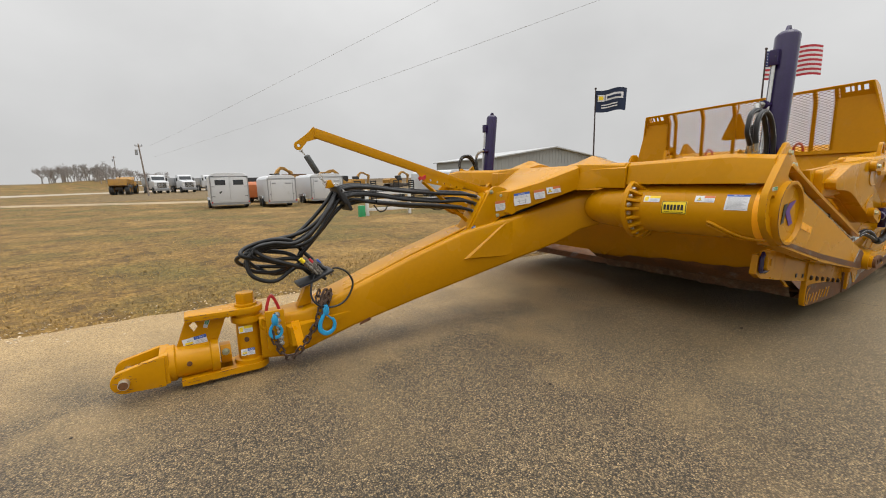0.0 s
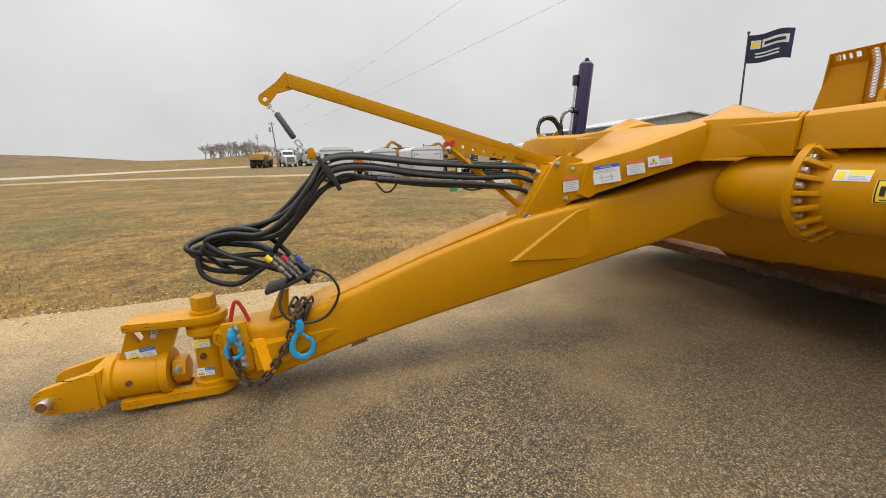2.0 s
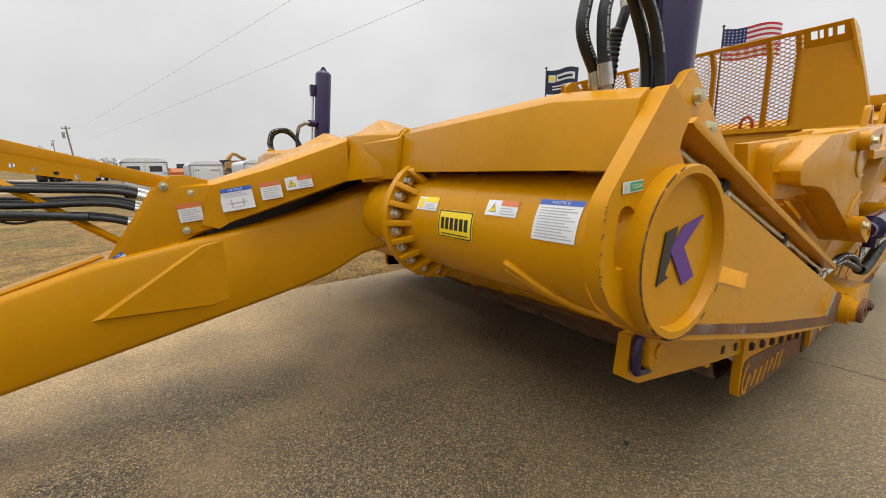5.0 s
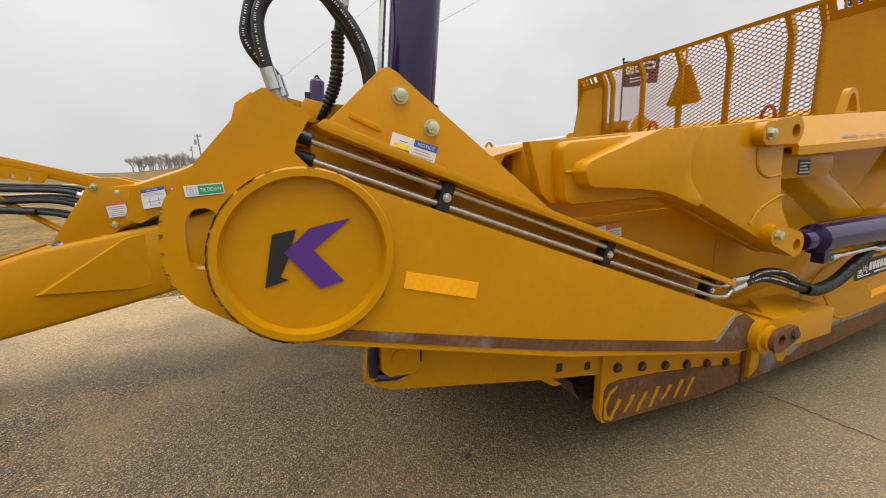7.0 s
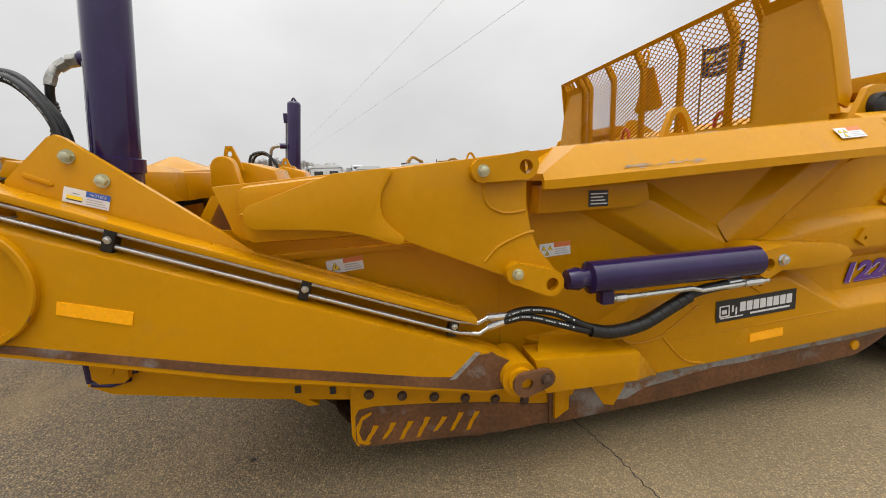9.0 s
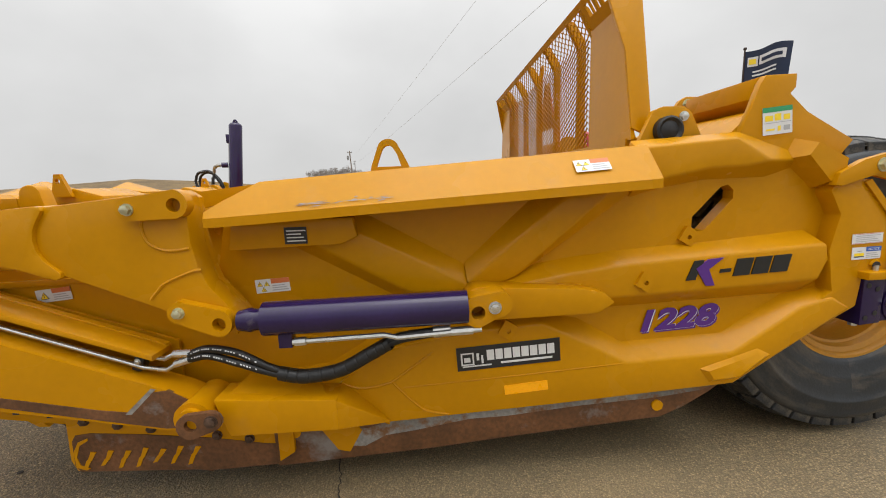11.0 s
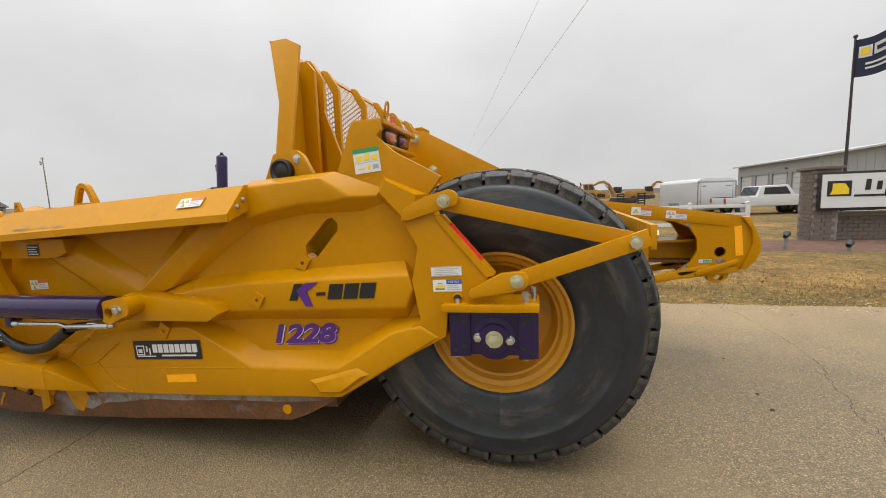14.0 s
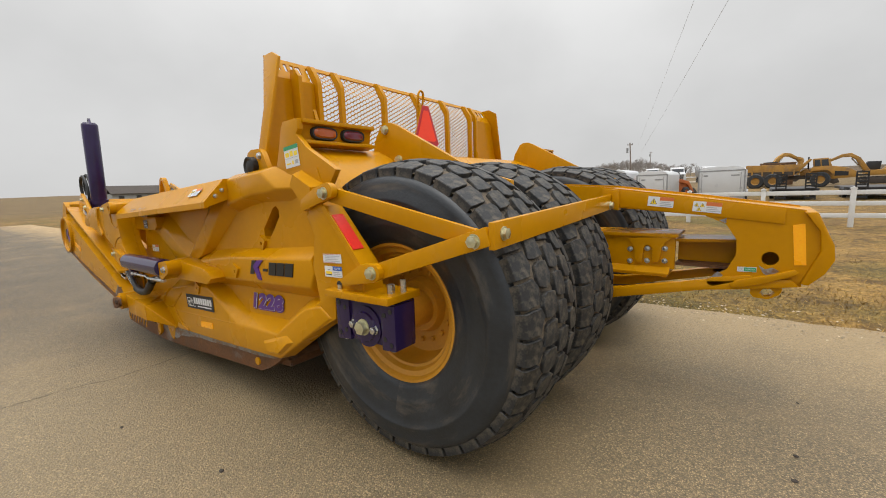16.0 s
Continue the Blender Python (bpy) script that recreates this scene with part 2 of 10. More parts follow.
def raised(bm, base, top, d0, d1, axis="y"):
    """A pressed panel: a wide polygon at depth d0 that narrows to another at d1."""
    a = [bm.verts.new(at3(axis, p, d0)) for p in base]
    b = [bm.verts.new(at3(axis, p, d1)) for p in top]
    bridge(bm, a, b)
    bm.faces.new(b)
    return bm


def hull(bm, pts):
    """The solid that wraps round a few corner points."""
    vs = [bm.verts.new(p) for p in pts]
    out = bmesh.ops.convex_hull(bm, input=vs)
    spare = [v for v in set(out["geom_interior"]) | set(out["geom_unused"]) if isinstance(v, bmesh.types.BMVert)]
    bmesh.ops.delete(bm, geom=spare, context="VERTS")
    return bm


def shrink(pts, w):
    """A polygon drawn in by w on all sides."""
    n, out = len(pts), []
    area = sum(pts[i][0] * pts[(i + 1) % n][1] - pts[(i + 1) % n][0] * pts[i][1] for i in range(n))
    sg = 1 if area > 0 else -1
    for i in range(n):
        a, b, c = Vector(pts[i - 1]), Vector(pts[i]), Vector(pts[(i + 1) % n])
        e, f = (b - a).normalized(), (c - b).normalized()
        n1, n2 = Vector((-e.y, e.x)) * sg, Vector((-f.y, f.x)) * sg
        k = (n1 + n2) / max(0.35, 1 + n1.dot(n2))
        out.append(tuple(b + k * w))
    return out


def bevel(bm, w, seg=2, angle=28):
    bmesh.ops.remove_doubles(bm, verts=bm.verts, dist=1e-5)
    bmesh.ops.recalc_face_normals(bm, faces=bm.faces)
    es = [e for e in bm.edges if len(e.link_faces) == 2 and e.calc_face_angle(0) > radians(angle)]
    if es:
        bmesh.ops.bevel(bm, geom=es, offset=w, segments=seg, profile=0.6, affect="EDGES", clamp_overlap=True)
    return bm


def part(name, bm, mat, parent=None, label="", smooth=38, bev=0.0, fix=True):
    if bev:
        bevel(bm, bev)
    elif fix:
        bmesh.ops.recalc_face_normals(bm, faces=bm.faces)
    me = bpy.data.meshes.new(name)
    bm.to_mesh(me)
    bm.free()
    me.materials.append(mat)
    if smooth:
        me.polygons.foreach_set("use_smooth", [True] * len(me.polygons))
        me.set_sharp_from_angle(angle=radians(smooth))
    ob = new(name, me)
    if parent is not None:
        ob.parent = parent
        if parent.parent is None:
            ob.matrix_parent_inverse = parent.matrix_basis.inverted()
    if label:
        ob["label"] = label
    return ob


def thing(name, label, category, where=(0, 0, 0), group="", kind=""):
    ob = new(name)
    ob.empty_display_size = 0.1
    ob.matrix_basis = Matrix.Translation(where)
    return tagged(ob, label, category, group, kind)


def B():
    return bmesh.new()


def hexbolt(bm, c, axis, r=0.02, h=0.016, washer=True):
    c, d = Vector(c), Vector(axis).normalized()
    if washer:
        cyl(bm, c, c + d * 0.004, r * 1.25, seg=14)
    cyl(bm, c + d * 0.003, c + d * h, r, seg=6)
    cyl(bm, c + d * h, c + d * (h + 0.003), r * 0.86, r * 0.5, seg=6)
    return bm


def circle(c, r, n=24, a0=0, a1=360):
    return [(c[0] + r * math.cos(radians(a0 + (a1 - a0) * k / (n if a1 - a0 >= 360 else n - 1))),
             c[1] + r * math.sin(radians(a0 + (a1 - a0) * k / (n if a1 - a0 >= 360 else n - 1)))) for k in range(n)]


# ---- stickers ----
def sheet(bm, spot, a0, a1, b0, b1, lift, na=1, nb=1):
    g = [[bm.verts.new(spot(a0 + (a1 - a0) * i / na, b0 + (b1 - b0) * j / nb, lift)) for j in range(nb + 1)] for i in range(na + 1)]
    for i in range(na):
        for j in range(nb):
            bm.faces.new((g[i][j], g[i + 1][j], g[i + 1][j + 1], g[i][j + 1]))


def flat_spot(c, right, up):
    c, r, u = Vector(c), Vector(right).normalized(), Vector(up).normalized()
    n = r.cross(u)
    return lambda a, b, k: c + r * a + u * b + n * k


def sticker(parent, spot, w, h, style, nb=1, label="", word=""):
    """A printed label with its header, pictogram and lines of print. spot(a, b, lift) gives places on the surface."""
    def one(name, mat, rects, lift, holder, lab=""):
        bm = B()
        for a0, a1, b0, b1 in rects:
            sheet(bm, spot, w * (a0 - 0.5), w * (a1 - 0.5), h * (b0 - 0.5), h * (b1 - 0.5), lift, 1, max(1, round(nb * (b1 - b0))))
        return part(name, bm, mat, holder, lab, fix=False)
    base = one("sticker", M_CAUTION if style == "plate" else M_BLACK if style in ("dark", "dealer") else M_WHITE, [(0, 1, 0, 1)], 0.0025, parent, label)
    def heading(text, a0, a1, b0, b1):
        cu = bpy.data.curves.new("word", "FONT")
        cu.body, cu.size = text, 1.0
        tmp = bpy.data.objects.new("word", cu)
        me = bpy.data.meshes.new_from_object(tmp)
        bm = B()
        bm.from_mesh(me)
        bpy.data.objects.remove(tmp)
        bpy.data.meshes.remove(me)
        x0, x1 = min(v.co.x for v in bm.verts), max(v.co.x for v in bm.verts)
        y0, y1 = min(v.co.y for v in bm.verts), max(v.co.y for v in bm.verts)
        for v in bm.verts:
            v.co = spot(w * (a0 + (a1 - a0) * (v.co.x - x0) / (x1 - x0) - 0.5), h * (b0 + (b1 - b0) * (v.co.y - y0) / (y1 - y0) - 0.5), 0.0045)
        part("word", bm, M_WHITE, base, "white printed word", fix=False)

    rows = lambda a0, a1, b0, b1, n, t=0.5: [(a0, a1 - (0.12 * ((k * 7) % 3)) * (a1 - a0), b0 + (b1 - b0) * (k + 0.25) / n, b0 + (b1 - b0) * (k + 0.25 + t) / n) for k in range(n)]
    if style == "notice_big":
        one("header", M_NOTICE, [(0, 1, 0.86, 1)], 0.0035, base)
        heading("NOTICE", 0.30, 0.70, 0.895, 0.965)
        one("print", M_GREYINK, rows(0.07, 0.93, 0.05, 0.82, 11, 0.35), 0.0035, base)
    elif style == "notice_draw":
        one("header", M_NOTICE, [(0, 1, 0.82, 1)], 0.0035, base)
        heading("NOTICE", 0.30, 0.72, 0.865, 0.955)
        one("print", M_GREYINK, rows(0.1, 0.9, 0.58, 0.8, 3, 0.35) + [(0.2, 0.8, 0.3, 0.34), (0.3, 0.34, 0.15, 0.5), (0.65, 0.7, 0.12, 0.46), (0.3, 0.7, 0.12, 0.15)], 0.0035, base)
    elif style == "notice_wide":
        one("header", M_NOTICE, [(0.48, 1, 0.62, 1)], 0.0035, base)
        heading("NOTICE", 0.56, 0.92, 0.72, 0.90)
        one("print", M_GREYINK, rows(0.5, 0.96, 0.08, 0.55, 3, 0.4), 0.0035, base)
        one("pictogram", M_CAUTION, [(0.08, 0.42, 0.28, 0.52)], 0.0035, base)
        one("pictogram", M_INK, [(0.08, 0.42, 0.18, 0.26), (0.18, 0.34, 0.66, 0.70)], 0.0036, base)
    elif style in ("warning", "warning3"):
        one("header", M_WARN, [(0.46, 1, 0.64, 1)], 0.0035, base)
        one("print", M_GREYINK, rows(0.48, 0.96, 0.08, 0.58, 3, 0.4), 0.0035, base)
        bm = B()
        tri = [(0.23, 0.5, 0.26)] if style == "warning" else [(0.13, 0.66, 0.16), (0.33, 0.66, 0.16), (0.23, 0.26, 0.16)]
        for ca, cb, s in tri:
            bm.faces.new([bm.verts.new(spot(w * (ca - 0.5) + s * da * h * 1.3, h * (cb - 0.5) + s * db * h * 1.3, 0.0036)) for da, db in ((-1, -0.8), (1, -0.8), (0, 0.95))])
        part("pictogram", bm, M_INK, base, fix=False)
        bm = B()
        for ca, cb, s in tri:
            bm.faces.new([bm.verts.new(spot(w * (ca - 0.5) + s * da * h * 1.3, h * (cb - 0.5) + s * db * h * 1.3, 0.0044)) for da, db in ((-0.80, -0.68), (0.80, -0.68), (0, 0.74))])
        part("pictogram", bm, M_CAUTION, base, fix=False)
        bm = B()
        for ca, cb, s in tri:
            for b0, b1, q in ((-0.45, 0.4, 0.09),):
                bm.faces.new([bm.verts.new(spot(w * (ca - 0.5) + s * da * h * 1.3, h * (cb - 0.5) + s * db * h * 1.3, 0.0050)) for da, db in ((-q, b0), (q, b0), (q, b1), (-q, b1))])
        part("pictogram", bm, M_INK, base, fix=False)
    elif style == "warning_top":
        one("header", M_WARN, [(0, 1, 0.74, 1)], 0.0035, base)
        one("print", M_GREYINK, rows(0.10, 0.92, 0.06, 0.68, 5, 0.35), 0.0035, base)
    elif style == "caution":
        one("header", M_CAUTION, [(0.36, 1, 0.6, 1), (0.05, 0.3, 0.15, 0.85)], 0.0035, base)
        one("print", M_GREYINK, rows(0.4, 0.96, 0.08, 0.5, 3, 0.4), 0.0035, base)
    elif style == "tie":
        one("header", M_GREEN, [(0.35, 0.98, 0.1, 0.9)], 0.0035, base)
        heading("TIE DOWN", 0.41, 0.92, 0.33, 0.68)
        one("pictogram", M_GREYINK, [(0.06, 0.30, 0.82, 0.86), (0.06, 0.30, 0.12, 0.16), (0.06, 0.075, 0.16, 0.82), (0.285, 0.30, 0.16, 0.82), (0.10, 0.26, 0.62, 0.70), (0.13, 0.16, 0.28, 0.55), (0.20, 0.23, 0.28, 0.55), (0.16, 0.20, 0.28, 0.34)], 0.0035, base)
    elif style == "steps":
        one("header", M_GREEN, [(0, 1, 0.82, 1)], 0.0035, base)
        one("pictogram", M_CAUTION, [(0.08, 0.34, 0.5, 0.7), (0.4, 0.62, 0.5, 0.75), (0.7, 0.92, 0.5, 0.7), (0.1, 0.4, 0.15, 0.22), (0.5, 0.6, 0.12, 0.3)], 0.0035, base)
        one("print", M_GREYINK, [(0.05, 0.95, 0.42, 0.44), (0.7, 0.92, 0.12, 0.3)], 0.0035, base)
    elif style == "print":
        one("border", M_RED, [(0.02, 0.98, 0.04, 0.07), (0.02, 0.98, 0.93, 0.96)], 0.0035, base)
        one("print", M_GREYINK, rows(0.12, 0.92, 0.15, 0.88, 4, 0.3), 0.0035, base)
    elif style == "dark":
        one("print", M_WHITE, rows(0.1, 0.95, 0.1, 0.9, 4, 0.35), 0.0035, base)
    elif style == "plate":
        one("border", M_BLACK, [(0.02, 0.98, 0.02, 0.06), (0.02, 0.98, 0.94, 0.98), (0.02, 0.05, 0.06, 0.94), (0.95, 0.98, 0.06, 0.94)], 0.0035, base)
        one("print", M_BLACK, [(0.1 + 0.135 * k, 0.1 + 0.135 * k + 0.095, 0.3, 0.72) for k in range(6)] + [(0.12, 0.88, 0.12, 0.16)], 0.0035, base)
    elif style == "dealer":
        one("emblem", M_WHITE, [(0.04, 0.055, 0.22, 0.75), (0.15, 0.165, 0.22, 0.75), (0.055, 0.15, 0.22, 0.28), (0.055, 0.15, 0.69, 0.75), (0.07, 0.13, 0.35, 0.55),
                                (0.19, 0.215, 0.4, 0.7), (0.235, 0.255, 0.25, 0.6)], 0.0035, base)
        one("print", M_WHITE, [(0.29 + 0.0835 * k, 0.29 + 0.0835 * k + 0.07, 0.36, 0.80) for k in range(8)] + [(0.05, 0.33, 0.14, 0.2), (0.42, 0.92, 0.16, 0.25)], 0.0035, base)
    return base


def hose_print(parent, path, r, towards, step, gap_, stop=99):
    """Short white dashes of print along a hose."""
    pts_ = spline(path, 24)
    bm = B()
    n_ = Vector(towards).normalized()
    for i in range(6, min(len(pts_) - 6, int(stop * 24)), 2):
        if (i // 2) % 5 == 4:
            continue
        a, b = pts_[i], pts_[i] + (pts_[i + 1] - pts_[i]) * gap_
        d_ = (b - a).normalized()
        m_ = (n_ - d_ * n_.dot(d_)).normalized()
        w_ = d_.cross(m_) * 0.0032
        bm.faces.new([bm.verts.new(q + m_ * (r + 0.0008) + o) for q, o in ((a, w_), (b, w_), (b, -w_), (a, -w_))])
    pr = part("hose_print", bm, M_WHITE, parent, "white line of hose print", fix=False)
    pr["kind"] = "stuff"


NEAR = ((1, 0, 0), (0, 0, 1))
C = -0.1


def side(y, s):
    """The y of a part on the near (s = -1) or the far side of the machine."""
    return y if s < 0 else 2 * C - y


scraper = thing("scraper", "yellow pull-type earthmoving scraper with purple hydraulic cylinders parked on asphalt", "scraper", (6.2, C, 0))
TUBE, TR = (4.548, 1.20), 0.222

# hitch
bm = B()
box(bm, (0.475, -0.150, 0.085), (0.535, 0.120, 0.305))
clevis = part("clevis", bm, M_YELLOW, scraper, bev=0.012)
for y0, y1 in ((-0.162, -0.112), (0.082, 0.132)):
    bm = prism(B(), [*circle((0.27, 0.17), 0.08, 13, 100, 270), (0.505, 0.078), (0.515, 0.295), (0.47, 0.30)], "y", y0, y1)
    part("clevis_plate", bm, M_YELLOW, clevis, bev=0.006)
pin = part("hitch_pin", cyl(B(), (0.27, -0.215, 0.17), (0.27, 0.16, 0.17), 0.033), M_STEEL, clevis, bev=0.004)
part("pin_end", cyl(B(), (0.27, -0.217, 0.17), (0.27, -0.212, 0.17), 0.028), M_WORN, pin, "rusty end of the pin")
rnd = random.Random(12)
bm = B()
for k in range(70):
    f = rnd.random()
    if k < 22:
        c = Vector((0.66 + 0.32 * f, -0.1005 - 0.03 * f, rnd.choice((0.503, 0.547, 0.525))))
    elif k < 44:
        c = Vector((0.60 + 0.38 * f, -0.1505 + 0.01 * f, rnd.choice((0.038, 0.082, 0.06))))
    elif k < 58:
        a = math.tau * f
        c = Vector((0.27 + rnd.uniform(0.04, 0.075) * math.cos(a), -0.1623, 0.17 + rnd.uniform(0.04, 0.075) * math.sin(a)))
    else:
        c = Vector((rnd.uniform(0.30, 0.50), -0.1623, rnd.choice((0.088, 0.285)) + rnd.uniform(-0.005, 0.005) + 0.0 * f))
    long_, wide = rnd.uniform(0.002, 0.016), rnd.uniform(0.0007, 0.0024)
    box(bm, (-long_, -0.001, -wide), (long_, 0.001, wide), Matrix.Translation(c) @ Matrix.Rotation(rnd.uniform(-0.3, 0.3), 4, "Y"))
part("chipped_paint", bm, M_WORN, clevis, "dark chips in the hitch paint")["kind"] = "stuff"
bm = lathe(B(), (0, -0.015, 0.19), (1, 0, 0), [(0.52, 0.0), (0.52, 0.135), (0.57, 0.135), (0.58, 0.122), (0.80, 0.122), (0.81, 0.138), (0.86, 0.138), (0.86, 0.0)], 32)
hub = part("swivel_hub", bm, M_YELLOW, scraper)
bm = B()
cyl(bm, (0.66, -0.145, 0.20), (0.66, -0.12, 0.20), 0.018, seg=12)
part("grease_plug", bm, M_WORN, hub)
bm = prism(B(), [(-0.015 + 0.085 * math.cos(k * math.tau / 6), 0.19 + 0.085 * math.sin(k * math.tau / 6)) for k in range(6)], "x", 0.87, 0.945)
part("swivel_nut", bm, M_YELLOW, hub, bev=0.006)
part("lock_bolt", hexbolt(B(), (0.905, -0.095, 0.22), (0, -1, 0), 0.022), M_BOLT, hub)
bm = prism(B(), [(0.585, 0.30), (0.67, 0.52), (0.94, 0.50), (0.86, 0.30)], "y", -0.035, 0.0,
           [[(0.68, 0.46), (0.72, 0.49), (0.74, 0.44), (0.71, 0.40)]])
part("gusset", bm, M_YELLOW, hub)
bm = prism(B(), [(0.66, -0.10), (0.98, -0.13), *circle((1.085, -0.015), 0.125, 11, -70, 70), (0.98, 0.10), (0.66, 0.07)], "z", 0.50, 0.55)
yoke = part("yoke_top_plate", bm, M_YELLOW, scraper, bev=0.008)
bm = prism(B(), [(0.60, -0.15), (0.98, -0.14), *circle((1.085, -0.015), 0.135, 11, -70, 70), (0.98, 0.11), (0.60, 0.12)], "z", 0.035, 0.085,
           [[(0.84, -0.07), (0.95, -0.07), (0.95, 0.05), (0.84, 0.05)]])
part("yoke_bottom_plate", bm, M_YELLOW, yoke)
bm = lathe(B(), (1.085, -0.015, 0), (0, 0, 1), [(0.08, 0), (0.08, 0.118), (0.115, 0.118), (0.12, 0.088), (0.42, 0.088), (0.425, 0.118), (0.47, 0.118), (0.475, 0.1), (0.50, 0.1)], 32)
kingpin = part("kingpin_column", bm, M_YELLOW, scraper)
bm = cyl(B(), (1.085, -0.015, 0.55), (1.085, -0.015, 0.57), 0.085)
prism(bm, [(1.085 + 0.072 * math.cos(k * math.tau / 6 + 0.3), -0.015 + 0.072 * math.sin(k * math.tau / 6 + 0.3)) for k in range(6)], "z", 0.565, 0.655)
part("kingpin_nut", bm, M_YELLOW, kingpin, bev=0.006)
bm = cyl(B(), (1.06, -0.12, 0.29), (1.06, -0.095, 0.29), 0.018, seg=12)
part("grease_plug", bm, M_WORN, kingpin)


for zz, st in ((0.375, "caution"), (0.185, "notice_wide")):
    sp = flat_spot((1.06, -0.106, zz), (1, -0.05, 0), (0, 0, 1))
    sticker(scraper, sp, 0.10, 0.055, st)
sticker(scraper, flat_spot((0.71, -0.036, 0.335), (1, 0, 0.12), (-0.12, 0, 1)), 0.16, 0.065, "notice_wide")
sticker(scraper, flat_spot((0.80, -0.036, 0.46), (0.4, 0, 1), (-1, 0, 0.4)), 0.075, 0.03, "tie")

# tongue: lofted box beam (x, underside, top, near y, far y)
def loft_box(bm, stations, ch=0.02):
    rings = []
    for x, zb, zt, yn, yf in stations:
        c = min(ch, (zt - zb) / 3)
        k = c * 0.293
        pts = [(yn, zb + c), (yn, zt - c), (yn + k, zt - k), (yn + c, zt), (yf - c, zt), (yf - k, zt - k), (yf, zt - c), (yf, zb + c), (yf - k, zb + k), (yf - c, zb), (yn + c, zb), (yn + k, zb + k)]
        rings.append([bm.verts.new((x, y, z)) for y, z in pts])
    for a, b in zip(rings, rings[1:]):
        bridge(bm, a, b)
    bm.faces.new(rings[0])
    bm.faces.new(rings[-1])
    return bm


TONGUE = [(1.16, 0.10, 0.46, -0.13, 0.09), (1.33, 0.09, 0.46, -0.17, 0.12), (1.50, 0.12, 0.47, -0.20, 0.14), (1.62, 0.165, 0.505, -0.22, 0.15), (1.90, 0.255, 0.60, -0.245, 0.16),
          (2.5, 0.385, 0.815, -0.255, 0.16), (3.1, 0.50, 1.0, -0.26, 0.16), (3.5, 0.58, 1.07, -0.27, 0.17), (3.88, 0.665, 1.135, -0.30, 0.19),
          (4.1, 0.73, 1.19, -0.36, 0.22), (4.26, 0.80, 1.24, -0.44, 0.3), (4.42, 0.93, 1.30, -0.58, 0.42), (4.60, 1.0, 1.36, -0.75, 0.55)]
tongue = part("tongue", loft_box(B(), TONGUE, 0.036), M_YELLOW, scraper, smooth=60)
bm = raised(B(), [(3.06, 0.715), (3.58, 1.065), (4.05, 1.155), (4.05, 0.78), (3.60, 0.68)], [(3.11, 0.727), (3.59, 1.04), (4.05, 1.13), (4.05, 0.80), (3.60, 0.70)], -0.258, -0.285)
part("side_rib", bm, M_YELLOW, tongue, smooth=12)
bm = raised(B(), [(1.34, 0.37), (1.90, 0.425), (1.92, 0.40), (1.56, 0.21), (1.36, 0.18)], [(1.37, 0.355), (1.86, 0.405), (1.875, 0.395), (1.55, 0.235), (1.38, 0.20)], -0.185, -0.248)
part("front_rib", bm, M_YELLOW, tongue, smooth=12)
bm = B()
pipe(bm, [(1.85, -0.18, 0.585), (2.5, -0.19, 0.82), (3.15, -0.19, 1.03)], 0.012, 6)
part("weld_bead", bm, M_YELLOW, tongue)
bm = prism(B(), [(1.95, 0.262), (2.06, 0.29), (2.05, 0.315), (1.96, 0.285)], "y", -0.252, -0.247)
part("paint_chip", bm, M_WORN, tongue)
bm = prism(B(), [(1.20, 0.51), (1.34, 0.51), (1.36, 0.20), (1.26, 0.14), (1.20, 0.2)], "y", -0.20, -0.165)
ear = part("side_plate", bm, M_YELLOW, scraper, bev=0.006)
for k, (bx, bz) in enumerate(((1.285, 0.475), (1.288, 0.425), (1.292, 0.375), (1.296, 0.33), (1.30, 0.28), (1.30, 0.235))):
    part("bolt", hexbolt(B(), (bx, -0.20, bz), (0, -1, 0), 0.020, 0.018), M_STEEL, ear)
bm = pipe(B(), [(1.20, -0.185, 0.44), (1.17, -0.19, 0.46), (1.165, -0.19, 0.40), (1.19, -0.185, 0.37)], 0.012, 8, 4)
part("shackle", bm, M_YELLOW, ear)
bm = prism(B(), [(1.38, 0.41), (1.44, 0.41), (1.48, 0.18), (1.42, 0.165)], "y", -0.2525, -0.2465)
part("reflector", bm, M_REFLECT, tongue, "amber reflective strip")
bm = pipe(B(), [(1.225, -0.05, 0.46), (1.245, -0.05, 0.54), (1.265, -0.05, 0.592), (1.285, -0.05, 0.592), (1.31, -0.05, 0.54), (1.335, -0.05, 0.46)], 0.0125, 8, 4)
part("lifting_loop", bm, M_RED, tongue, "red painted lifting loop")

# chain and hooks
def chain(bm, pts, link=0.064, w=0.021, r=0.0085):
    path = spline(pts, 14)
    acc, prev, flip = 0.0, path[0], 0
    for q in path[1:]:
        acc += (q - prev).length
        if acc >= link * 0.72:
            d = (q - prev).normalized()
            u, v = frame_along(d)
            n = u if flip else v
            flip = 1 - flip
            loop = []
            for k in range(10):
                a = k * math.tau / 10
                off = d * (math.cos(a) * w * 0.5 + (link * 0.5 - w * 0.5) * (1 if math.cos(a) > 0 else -1)) + n * (math.sin(a) * w)
                loop.append(q + off)
            loop += loop[:2]
            pipe(bm, loop, r, 5)
            acc = 0.0
        prev = q


